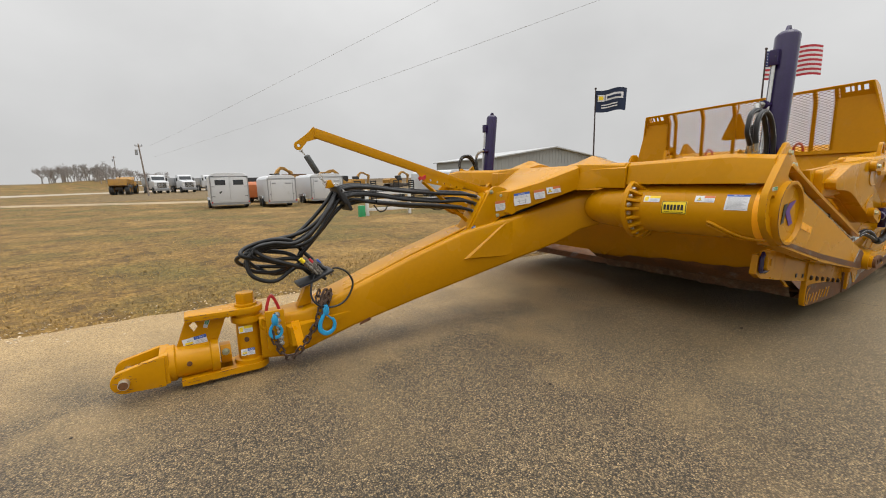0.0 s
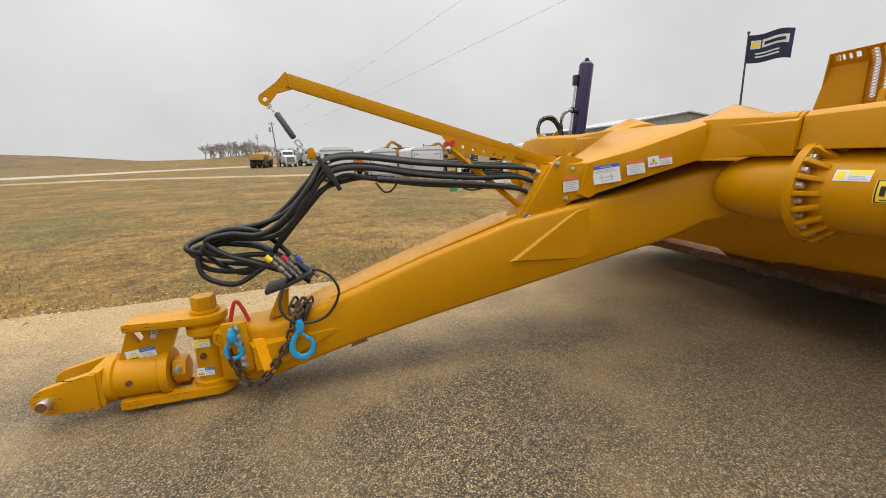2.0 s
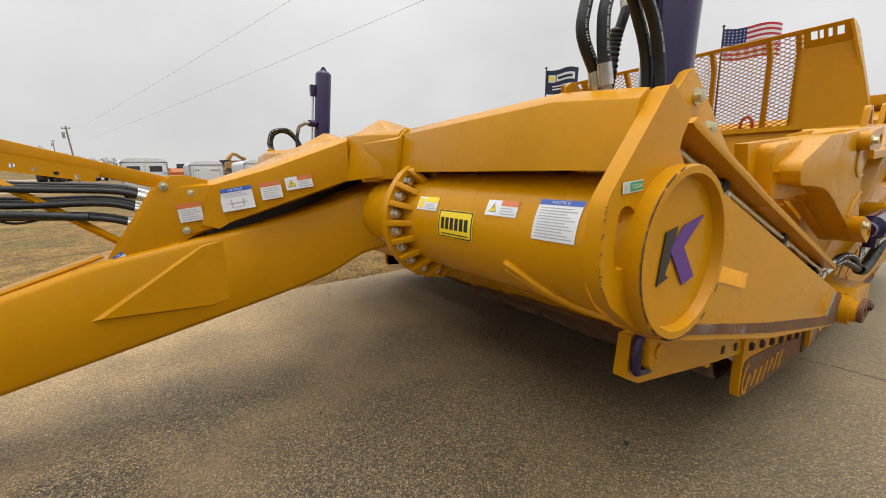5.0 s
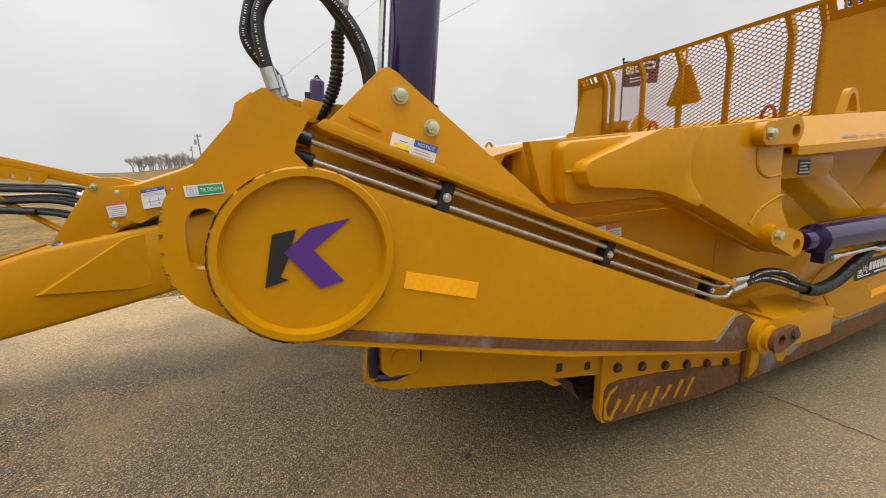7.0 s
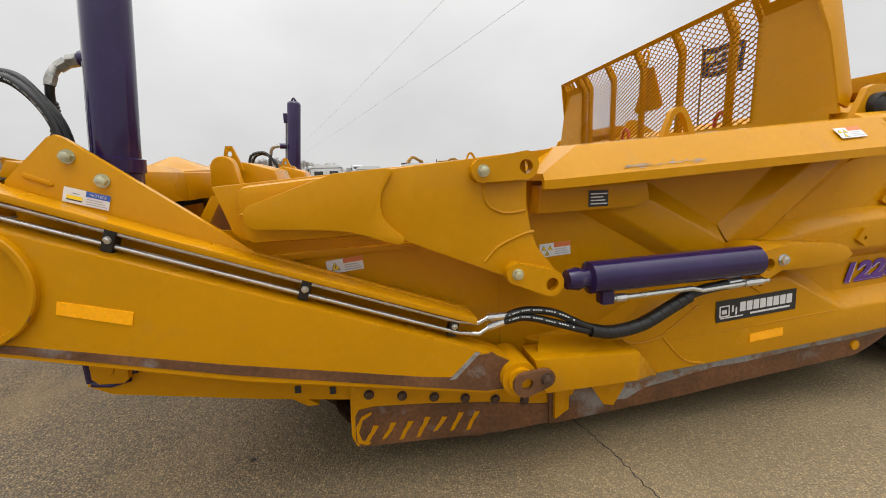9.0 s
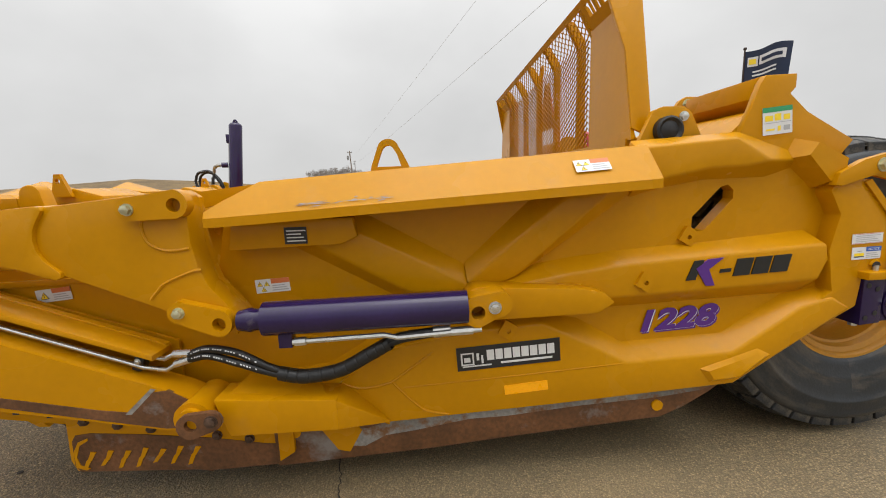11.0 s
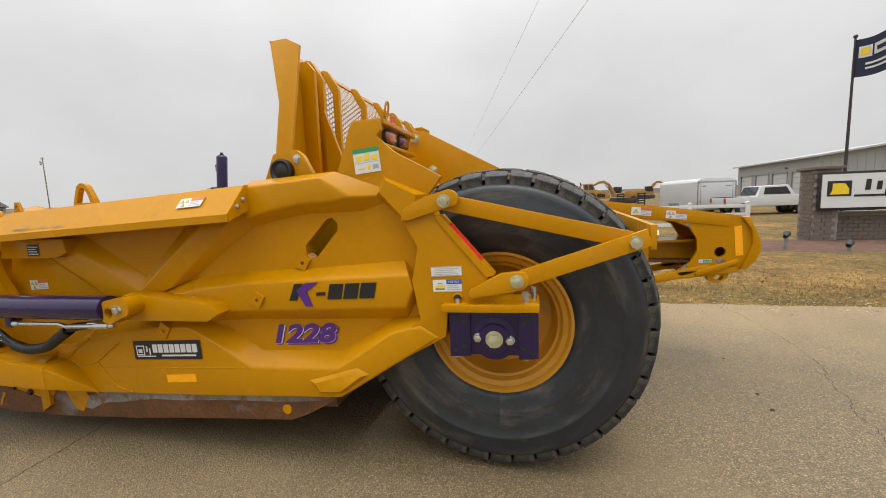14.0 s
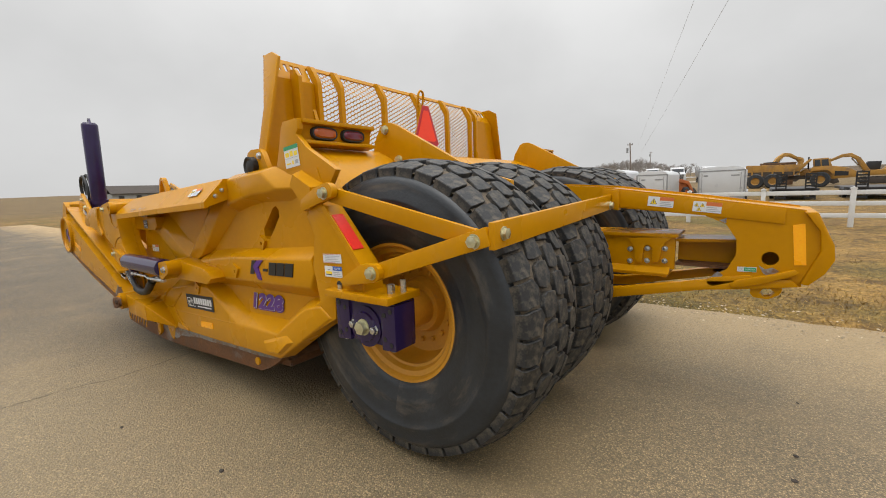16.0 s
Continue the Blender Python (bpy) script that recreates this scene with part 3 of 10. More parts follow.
bm = B()
chain(bm, [(1.66, -0.15, 0.62), (1.62, -0.2, 0.57), (1.615, -0.262, 0.47), (1.57, -0.265, 0.36), (1.49, -0.265, 0.24), (1.42, -0.25, 0.15), (1.35, -0.235, 0.11), (1.29, -0.235, 0.18), (1.25, -0.225, 0.28), (1.24, -0.215, 0.36)])
chain(bm, [(1.75, -0.15, 0.60), (1.71, -0.22, 0.57), (1.67, -0.255, 0.50), (1.65, -0.245, 0.55), (1.69, -0.20, 0.61), (1.66, -0.235, 0.57), (1.635, -0.265, 0.51), (1.665, -0.26, 0.545), (1.70, -0.24, 0.585), (1.68, -0.265, 0.53), (1.66, -0.275, 0.49)])
chain_ob = part("safety_chain", bm, M_CHAIN, scraper, "rusty steel safety chain")
for hx, hz, sc in ((1.655, 0.462, 0.88), (1.262, 0.44, 0.62)):
    bm = B()
    y = -0.285 if sc > 0.8 else -0.235
    loop = [(0, 0.0), (-0.03, -0.05), (-0.062, -0.12), (-0.06, -0.185), (-0.005, -0.225), (0.055, -0.20), (0.075, -0.14), (0.058, -0.085)]
    path = spline([(hx + a * sc, y, hz + b * sc) for a, b in loop], 5)
    u_ = None
    rr_ = []
    for i, q in enumerate(path):
        d_ = (path[min(i + 1, len(path) - 1)] - path[max(i - 1, 0)]).normalized()
        v_ = Vector((0, 1, 0))
        u_ = d_.cross(v_)
        fat = 0.013 + 0.010 * math.sin(math.pi * i / (len(path) - 1))
        rr_.append(ring(bm, q, u_, v_, fat * sc, 8, 0.014 * sc))
    for a, b in zip(rr_, rr_[1:]):
        bridge(bm, a, b)
    bm.faces.new(rr_[0])
    bm.faces.new(rr_[-1])
    lathe(bm, (hx, y, hz), (0, 0, 1), [(-0.03, 0.0), (-0.03, 0.02), (-0.01, 0.026), (0.02, 0.026), (0.035, 0.016), (0.05, 0.012), (0.05, 0.0)], 10)
    pipe(bm, [(hx - 0.005, y, hz - 0.03), (hx + 0.03 * sc, y, hz - 0.07 * sc), (hx + 0.055 * sc, y, hz - 0.10 * sc)], 0.008, 6)
    hk = part("safety_hook", bm, M_BLUE, chain_ob, "blue painted safety hook")
    bm = B()
    for q in (-0.026, 0.018):
        box(bm, (hx - 0.014, y + q * sc, hz - 0.02), (hx + 0.014, y + (q + 0.008) * sc, hz + 0.055 * sc))
    cyl(bm, (hx, y - 0.034 * sc, hz + 0.035 * sc), (hx, y + 0.034 * sc, hz + 0.035 * sc), 0.010, seg=10)
    part("clevis_fork", bm, M_BLUE, hk)

# upper neck with its spread to the cross beam
def hull_loft(bm, rings):
    rr = [[bm.verts.new(p) for p in r] for r in rings]
    for a, b in zip(rr, rr[1:]):
        bridge(bm, a, b)
    bm.faces.new(rr[0])
    bm.faces.new(rr[-1])


bm = B()
st = [(3.42, -0.205, 0.0, 1.04, 1.08, 1.365, 1.385), (3.68, -0.262, 0.06, 1.12, 1.14, 1.375, 1.40), (3.95, -0.405, 0.205, 1.19, 1.24, 1.455, 1.48), (4.345, -0.595, 0.395, 1.30, 1.385, 1.605, 1.632)]
hull_loft(bm, [[(x, yn, zs), (x, yn, zt), (x + 0.02, yn + 0.06, ztt), (x + 0.02, yf - 0.06, ztt), (x, yf, zt), (x, yf, zs), (x + 0.05, C, zb)] for x, yn, yf, zb, zs, zt, ztt in st])
neck = part("neck", bm, M_YELLOW, scraper, bev=0.006)
bm = B()
pr = [(4.385, 1.42), (4.40, 1.60), (4.43, 1.63), (4.80, 1.63), (4.85, 1.60), (4.85, 1.42)]
prism(bm, pr, "y", -1.12, 2 * C + 1.12)
for yy in (-0.86, 2 * C + 0.86):
    hull_loft(bm, [[(4.37, yy + t * 0.26, 1.39), (4.37, yy + t * 0.26, 1.58), (4.44, yy + t * 0.26, 1.615), (4.6, yy + t * 0.26, 1.6), (4.6, yy + t * 0.26, 1.40)] for t in (-1, 1)])
centre = part("cross_beam_centre", bm, M_YELLOW, scraper, bev=0.008)
for s in (-1, 1):
    bm = B()
    hull_loft(bm, [[(a, side(y, s), b) for a, b in ring_] for y, ring_ in (
        (-0.40, ((4.31, 1.375), (4.37, 1.625), (4.40, 1.64), (4.54, 1.67), (4.62, 1.67), (4.84, 1.625), (4.84, 1.43))),
        (-0.585, ((4.325, 1.376), (4.374, 1.632), (4.40, 1.646), (4.56, 1.731), (4.60, 1.731), (4.84, 1.625), (4.84, 1.43))),
        (-0.80, ((4.35, 1.392), (4.384, 1.622), (4.41, 1.634), (4.50, 1.640), (4.62, 1.640), (4.84, 1.622), (4.84, 1.43))),
        (-1.10, ((4.382, 1.415), (4.395, 1.60), (4.41, 1.622), (4.43, 1.634), (4.6, 1.634), (4.845, 1.61), (4.845, 1.43))))])
    part("peak_gusset", bm, M_YELLOW, centre, smooth=20, bev=0.006)
# added black plate that stands for the shade in the gap under the neck
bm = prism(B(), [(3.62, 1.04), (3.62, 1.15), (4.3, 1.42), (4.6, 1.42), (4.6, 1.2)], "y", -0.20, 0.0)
part("gap_shade_plate", bm, M_BLACK, neck, "black plate in place of the shade between tongue and neck")
for y0, y1 in ((-0.225, -0.195), (-0.005, 0.025)):
    bm = prism(B(), [(3.165, 0.985), (3.25, 0.93), (3.62, 1.13), (3.66, 1.40), (3.56, 1.43), (3.49, 1.43), (3.43, 1.39)], "y", y0, y1)
    part("boom_bracket", bm, M_YELLOW, scraper, bev=0.004)
bm = prism(B(), [(3.15, 0.99), (3.40, 1.37), (3.46, 1.37), (3.24, 0.96)], "y", -0.195, -0.005)
part("hose_plate", bm, M_YELLOW, neck, bev=0.003)
for bx, bz in ((3.45, 1.375), (3.57, 1.335), (3.53, 1.13)):
    part("bolt", hexbolt(B(), (bx, -0.225, bz), (0, -1, 0), 0.018), M_BOLT, neck)
bm = prism(B(), [(3.60, 1.16), (3.66, 1.37), (3.70, 1.37), (3.74, 1.16), (3.68, 1.13)], "y", -0.285, -0.24)
part("side_plate", bm, M_YELLOW, neck)
n_r = Vector((0.27, -0.148, 0.045)).normalized()
u_r = Vector((0.05, 0.03, 1))
u_r = (u_r - n_r * u_r.dot(n_r)).normalized()
for px_, w_, h_, st_ in (((3.785, -0.322, 1.295), 0.18, 0.125, "notice_draw"), ((3.95, -0.412, 1.337), 0.115, 0.095, "warning_top"), ((4.088, -0.478, 1.378), 0.15, 0.07, "warning")):
    sticker(scraper, flat_spot(Vector(px_) + n_r.cross(u_r) * 0.004, n_r, u_r), w_, h_, st_)
sticker(scraper, flat_spot((3.555, -0.243, 1.23), (1, -0.22, 0.12), (-0.12, 0, 1)), 0.115, 0.10, "warning_top")
sticker(scraper, flat_spot((3.235, -0.226, 1.0), (0.7, 0, 0.5), (-0.5, 0, 0.7)), 0.05, 0.09, "notice_draw")

# hose boom
M_GREYSLEEVE = material("grey_sleeve_rubber", (0.075, 0.08, 0.08), 0.6, vary=0.15, fine=0.1)
YB = -0.06
boom = B()
d = (Vector((3.50, 0, 1.385)) - Vector((1.74, 0, 1.925))).normalized()
a0, b0 = Vector((1.735, 0, 1.955)), Vector((3.50, 0, 1.415))
prism(boom, [(a0.x, a0.z), (b0.x, b0.z), (b0.x - 0.025, b0.z - 0.072), (a0.x - 0.02, a0.z - 0.075)], "y", YB - 0.022, YB + 0.022)
boom = part("hose_boom", boom, M_YELLOW, scraper, bev=0.006)
bm = prism(B(), [(1.72, 1.965), (1.75, 1.93), (1.75, 1.87), (1.66, 1.845), *circle((1.592, 1.812), 0.036, 9, -70, -250), (1.66, 1.905)], "y", YB - 0.012, YB + 0.012, [circle((1.592, 1.812), 0.014, 10)])
part("boom_tip", bm, M_YELLOW, boom)
bm = prism(B(), [(2.64, 1.60), (2.72, 1.50), (2.80, 1.475), (3.16, 1.405), (3.2, 1.46)], "y", YB - 0.05, YB - 0.04, [circle((2.80 + 0.075 * k, 1.51 - 0.019 * k), 0.012, 8) for k in range(5)])
part("perforated_plate", bm, M_YELLOW, boom)
bm = B()
pipe(bm, [(2.71, YB - 0.045, 1.50), (3.26, YB - 0.045, 1.055)], 0.02, 4)
part("strut", bm, M_YELLOW, boom)
part("bolt", hexbolt(B(), (3.245, YB - 0.06, 1.075), (0, -1, 0), 0.016), M_BOLT, boom)
bm = B()
prism(bm, [(2.655, 1.535), (2.672, 1.548), (2.70, 1.542), (2.728, 1.562), (2.734, 1.53), (2.712, 1.515), (2.69, 1.518), (2.668, 1.508)], "y", YB - 0.075, YB - 0.055)
part("pull_tag", bm, M_RED, boom, "red pull tag")
bm = B()
chain(bm, [(1.59, YB, 1.81), (1.605, YB, 1.78), (1.63, YB, 1.745)], 0.04, 0.013, 0.004)
hang_low = B()
chain(hang_low, [(1.735, YB, 1.585), (1.76, YB, 1.545), (1.79, YB, 1.50), (1.82, YB, 1.46)], 0.045, 0.014, 0.005)
part("hanger_chain", hang_low, M_STEEL, boom, "zinc-plated hanger chain")
hang = part("hanger_chain", bm, M_STEEL, boom, "zinc-plated hanger chain")
for dy in (-0.027, 0.027):
    bm = lathe(B(), (1.645, YB + dy, 1.735), (0.5, 0, -0.866), [(0, 0.006), (0.004, 0.014), (0.01, 0.018), (0.16, 0.018), (0.166, 0.014), (0.17, 0.006)], 14)
    part("spring_cover", bm, M_GREYSLEEVE, hang, "dark grey sleeved spring")
bm = B()
prism(bm, [(1.79, 1.46), (1.80, 1.525), (1.83, 1.535), (1.86, 1.47)], "y", YB - 0.03, YB + 0.03)
part("hose_cradle", bm, M_YELLOW, boom, bev=0.008)

# hoses
HOSES = [
    [(3.42, 1.30), (3.25, 1.36), (2.91, 1.385), (2.5, 1.42), (2.19, 1.462), (2.0, 1.472), (1.88, 1.43), (1.79, 1.31), (1.64, 1.15), (1.49, 1.06), (1.32, 1.04), (1.17, 0.99), (1.27, 0.93), (1.45, 0.89), (1.58, 0.82), (1.68, 0.75)],
    [(3.40, 1.23), (3.2, 1.30), (2.86, 1.31), (2.5, 1.345), (2.19, 1.398), (2.0, 1.402), (1.88, 1.36), (1.78, 1.23), (1.65, 1.09), (1.49, 1.0), (1.28, 1.0), (1.13, 0.94), (1.15, 0.83), (1.31, 0.76), (1.45, 0.80), (1.57, 0.84), (1.66, 0.80)],
    [(3.36, 1.16), (3.17, 1.225), (2.86, 1.255), (2.5, 1.285), (2.18, 1.335), (2.0, 1.338), (1.87, 1.285), (1.75, 1.17), (1.62, 1.01), (1.53, 0.87), (1.62, 0.76), (1.74, 0.70)],
]
k = 0
for i, path in enumerate(HOSES):
    for j, (dy, dz) in enumerate(((-0.13, -0.008), (-0.05, 0.0), (0.02, 0.012))[: 3 if i < 2 else 2]):
        n = len(path)
        pts = []
        for q, (x, z) in enumerate(path):
            t = q / (n - 1)
            wob = 0.03 * math.sin(q * 1.3 + 2.1 * j + i)
            pts.append((x + 0.35 * wob * (t > 0.4), dy * (1 - 0.3 * t) + wob * (t > 0.25) * 0.8 + 0.04 * (i - 1) * (t > 0.4), z + dz + wob * (t > 0.45) * 0.9))
        hose = part("hydraulic_hose", pipe(B(), pts, 0.0165, 10, 5), M_HOSE, scraper, "black rubber hydraulic hose")
        f = B()
        cyl(f, Vector(pts[0]) + Vector((-0.09, 0, 0.035)), Vector(pts[0]) + Vector((0.0, 0, 0)), 0.02, seg=10)
        cyl(f, pts[0], Vector(pts[0]) + Vector((0.05, 0, -0.03)), 0.014, seg=8)
        part("fitting", f, M_STEEL, hose, "plated crimp fitting")
for i, path in enumerate(([(1.60, 0.78), (1.30, 0.88), (1.10, 0.955), (1.09, 1.0), (1.19, 1.03), (1.34, 1.07), (1.47, 1.04), (1.57, 0.93), (1.68, 0.81), (1.76, 0.74)],
                          [(1.62, 0.82), (1.42, 0.93), (1.2, 0.97), (1.06, 0.93), (1.12, 0.85), (1.35, 0.83), (1.55, 0.80), (1.70, 0.72)])):
    part("hydraulic_hose", pipe(B(), [(x, -0.08 + 0.10 * i + 0.07 * math.sin(2 * q), z) for q, (x, z) in enumerate(path)], 0.0165, 10, 5), M_HOSE, scraper, "black rubber hydraulic hose")
bm = pipe(B(), [(1.76, -0.20, 0.79), (1.80, -0.23, 0.792), (1.867, -0.26, 0.749), (1.903, -0.27, 0.644), (1.83, -0.28, 0.52), (1.715, -0.285, 0.482), (1.60, -0.28, 0.515), (1.554, -0.26, 0.591), (1.57, -0.22, 0.68), (1.62, -0.18, 0.77)], 0.0085, 8, 6)
part("electric_cable", bm, M_HOSE, scraper, "thin black cable loop")
for a in ([(2.35, -0.1, 1.31), (2.30, -0.12, 1.25), (2.25, -0.11, 1.24), (2.2, -0.1, 1.30)], [(2.75, -0.1, 1.26), (2.85, -0.13, 1.22), (3.0, -0.12, 1.24), (3.15, -0.1, 1.22)]):
    part("electric_cable", pipe(B(), a, 0.006, 6, 5), M_HOSE, scraper, "thin black cable")
for x, z, tilt in ((1.89, 1.40, 25), (1.935, 1.345, 25)):
    bm = B()
    box(bm, (-0.014, -0.175, -0.085), (0.014, 0.05, 0.085), Matrix.Translation((x, 0, z)) @ Matrix.Rotation(radians(-tilt), 4, "Y"))
    hc = part("hose_clamp", bm, M_BLACK, scraper, "black hose clamp block", bev=0.008)
    for yy in (-0.14, -0.06, 0.02):
        part("bolt", hexbolt(B(), (x - 0.02, yy, z + 0.09), (-0.4, 0, 0.9), 0.009, 0.01), M_STEEL, hc)
bm = B()
pts = spline([(2.2, -0.165, 1.325), (2.5, -0.165, 1.293), (2.86, -0.165, 1.262), (3.12, -0.165, 1.23)], 16)
rr_ = []
for i, q in enumerate(pts):
    d_ = (pts[min(i + 1, len(pts) - 1)] - pts[max(i - 1, 0)]).normalized()
    u_, v_ = frame_along(d_)
    rr_.append(ring(bm, q, u_, v_, 0.0225 if i % 3 else 0.0185, 10))
for a, b in zip(rr_, rr_[1:]):
    bridge(bm, a, b)
part("spiral_wrap", bm, M_HOSE, scraper, "black spiral hose wrap")
M_GREASY = material("greasy_plated_steel", (0.26, 0.235, 0.20), 0.38, metal=0.8, vary=0.35, scale=30, fine=0.3, dirt=(0.05, 0.04, 0.03), dirt_at=(0.5, 0.65), dirt_scale=40)
for i in range(5):
    t = i / 4
    p = Vector((1.53 + 0.16 * t, -0.20 + 0.035 * i, 0.87 - 0.05 * t))
    dd = Vector((0.62, 0, -0.72))
    bm = lathe(B(), p, dd, [(0, 0.0), (0, 0.017), (0.04, 0.017), (0.044, 0.012), (0.052, 0.012), (0.054, 0.0185), (0.085, 0.0185), (0.088, 0.014), (0.10, 0.014), (0.102, 0.017), (0.115, 0.017), (0.118, 0.012), (0.15, 0.012), (0.15, 0)], 12)
    cp = part("coupler", bm, M_GREASY, scraper, "greasy plated quick coupler")
    part("colour_sleeve", cyl(B(), p - dd * 0.045, p - dd * 0.002, 0.0185, seg=10), (M_CAUTION, M_GREASY, M_RED, M_GREASY, M_NOTICE)[i], cp)
bm = prism(B(), [(1.47, 0.690), (1.60, 0.722), (1.76, 0.785), (1.772, 0.768), (1.61, 0.702), (1.478, 0.665)], "y", -0.22, -0.02)
part("coupler_holder", bm, M_BLACK, scraper, "dark metal coupler holder", bev=0.006)
bm = prism(B(), [(1.46, 0.48), (1.54, 0.64), (1.60, 0.66), (1.58, 0.50)], "y", -0.12, -0.04)
part("holder_bracket", bm, M_YELLOW, scraper, bev=0.006)

# cross tube, end cones and bolted flanges
tube = part("cross_tube", lathe(B(), (TUBE[0], 0, TUBE[1]), (0, -1, 0), [(1.22, TR), (2.34, TR)], 48), M_YELLOW, scraper)
part("cross_tube", lathe(B(), (TUBE[0], 0, TUBE[1]), (0, 1, 0), [(1.22 + 2 * C, TR), (2.34 + 2 * C, TR)], 48), M_YELLOW, scraper)
cone = [(0.60, 0.06, 4.52, 1.19), (0.63, 0.12, 4.525, 1.19), (0.70, 0.168, 4.53, 1.195), (0.80, 0.195, 4.54, 1.20), (0.95, 0.212, 4.546, 1.20), (1.20, 0.222, 4.548, 1.20)]
for s in (-1, 1):
    bm = B()
    rr = [ring(bm, (cx, side(-yy, s), cz), Vector((1, 0, 0)), Vector((0, 0, 1)), r, 32) for yy, r, cx, cz in cone]
    for a, b in zip(rr, rr[1:]):
        bridge(bm, a, b)
    bm.faces.new(rr[0])
    part("tube_cone", bm, M_YELLOW, tube)
    yf = side(-1.175, s)
    sg = -1 if s < 0 else 1
    bm = B()
    outer = [(TUBE[0] + 0.300 * math.cos(k * math.tau / 72), TUBE[1] + 0.300 * math.sin(k * math.tau / 72)) for k in range(72)]
    prism(bm, outer, "y", min(yf, yf + sg * 0.045), max(yf, yf + sg * 0.045), [circle(TUBE, 0.2, 40)])
    fl = part("flange", bm, M_YELLOW, scraper)
    for k in range(20):
        a = radians(9 + k * 18)
        c = (TUBE[0] + 0.258 * math.cos(a), yf + sg * 0.045, TUBE[1] + 0.258 * math.sin(a))
        bm = hexbolt(B(), c, (0, sg, 0), 0.0195, 0.026)
        part("bolt", bm, M_STEEL, fl)
        bm = B()
        a1 = a + radians(9)
        prism(bm, [(0.215, 0), (0.298, 0), (0.298, 0.022), (0.278, 0.040), (0.236, 0.088), (0.215, 0.096)], "y", -0.013, 0.013)
        bmesh.ops.transform(bm, verts=bm.verts, matrix=Matrix.Translation((TUBE[0], yf + sg * 0.045, TUBE[1])) @ Matrix.Rotation(-a1, 4, "Y")
                            @ Matrix(((1, 0, 0, 0), (0, 0, sg, 0), (0, 1, 0, 0), (0, 0, 0, 1))))
        part("flange_rib", bm, M_YELLOW, fl, bev=0.004)
def on_tube(y, z, k=0.0):
    a_ = math.asin(max(-0.999, (z - TUBE[1]) / TR))
    return Vector((TUBE[0] - (TR + k) * math.cos(a_), y, TUBE[1] + (TR + k) * math.sin(a_)))


for off in (0.0, 0.028):
    bm = pipe(B(), [on_tube(y + off * 0.3, z - off, 0.004) for y, z in ((-1.90, 1.125), (-1.95, 1.105), (-2.03, 1.062), (-2.11, 1.022), (-2.19, 1.005), (-2.29, 1.0))], 0.013 - 0.2 * off, 8, 5)
    part("curved_rib", bm, M_YELLOW, tube)


def tube_spot(yc, z):
    a0 = math.asin((z - TUBE[1]) / TR)
    return lambda a, b, k: Vector((TUBE[0] - (TR + k) * math.cos(a0 + b / TR), yc - a, TUBE[1] + (TR + k) * math.sin(a0 + b / TR)))


for yc, z, w, h, st in ((-1.42, 1.294, 0.15, 0.058, "caution"), (-1.630, 1.226, 0.218, 0.108, "plate"), (-1.866, 1.302, 0.15, 0.056, "warning"), (-2.10, 1.284, 0.158, 0.126, "notice_big")):
    sticker(scraper, tube_spot(yc, z), w, h, st, nb=8)
bm = lathe(B(), (TUBE[0], 0, TUBE[1]), (0, -1, 0), [(2.212, TR + 0.004), (2.262, TR + 0.004)], 48)
part("amber_band", bm, M_REFLECT, tube, "amber reflective band")

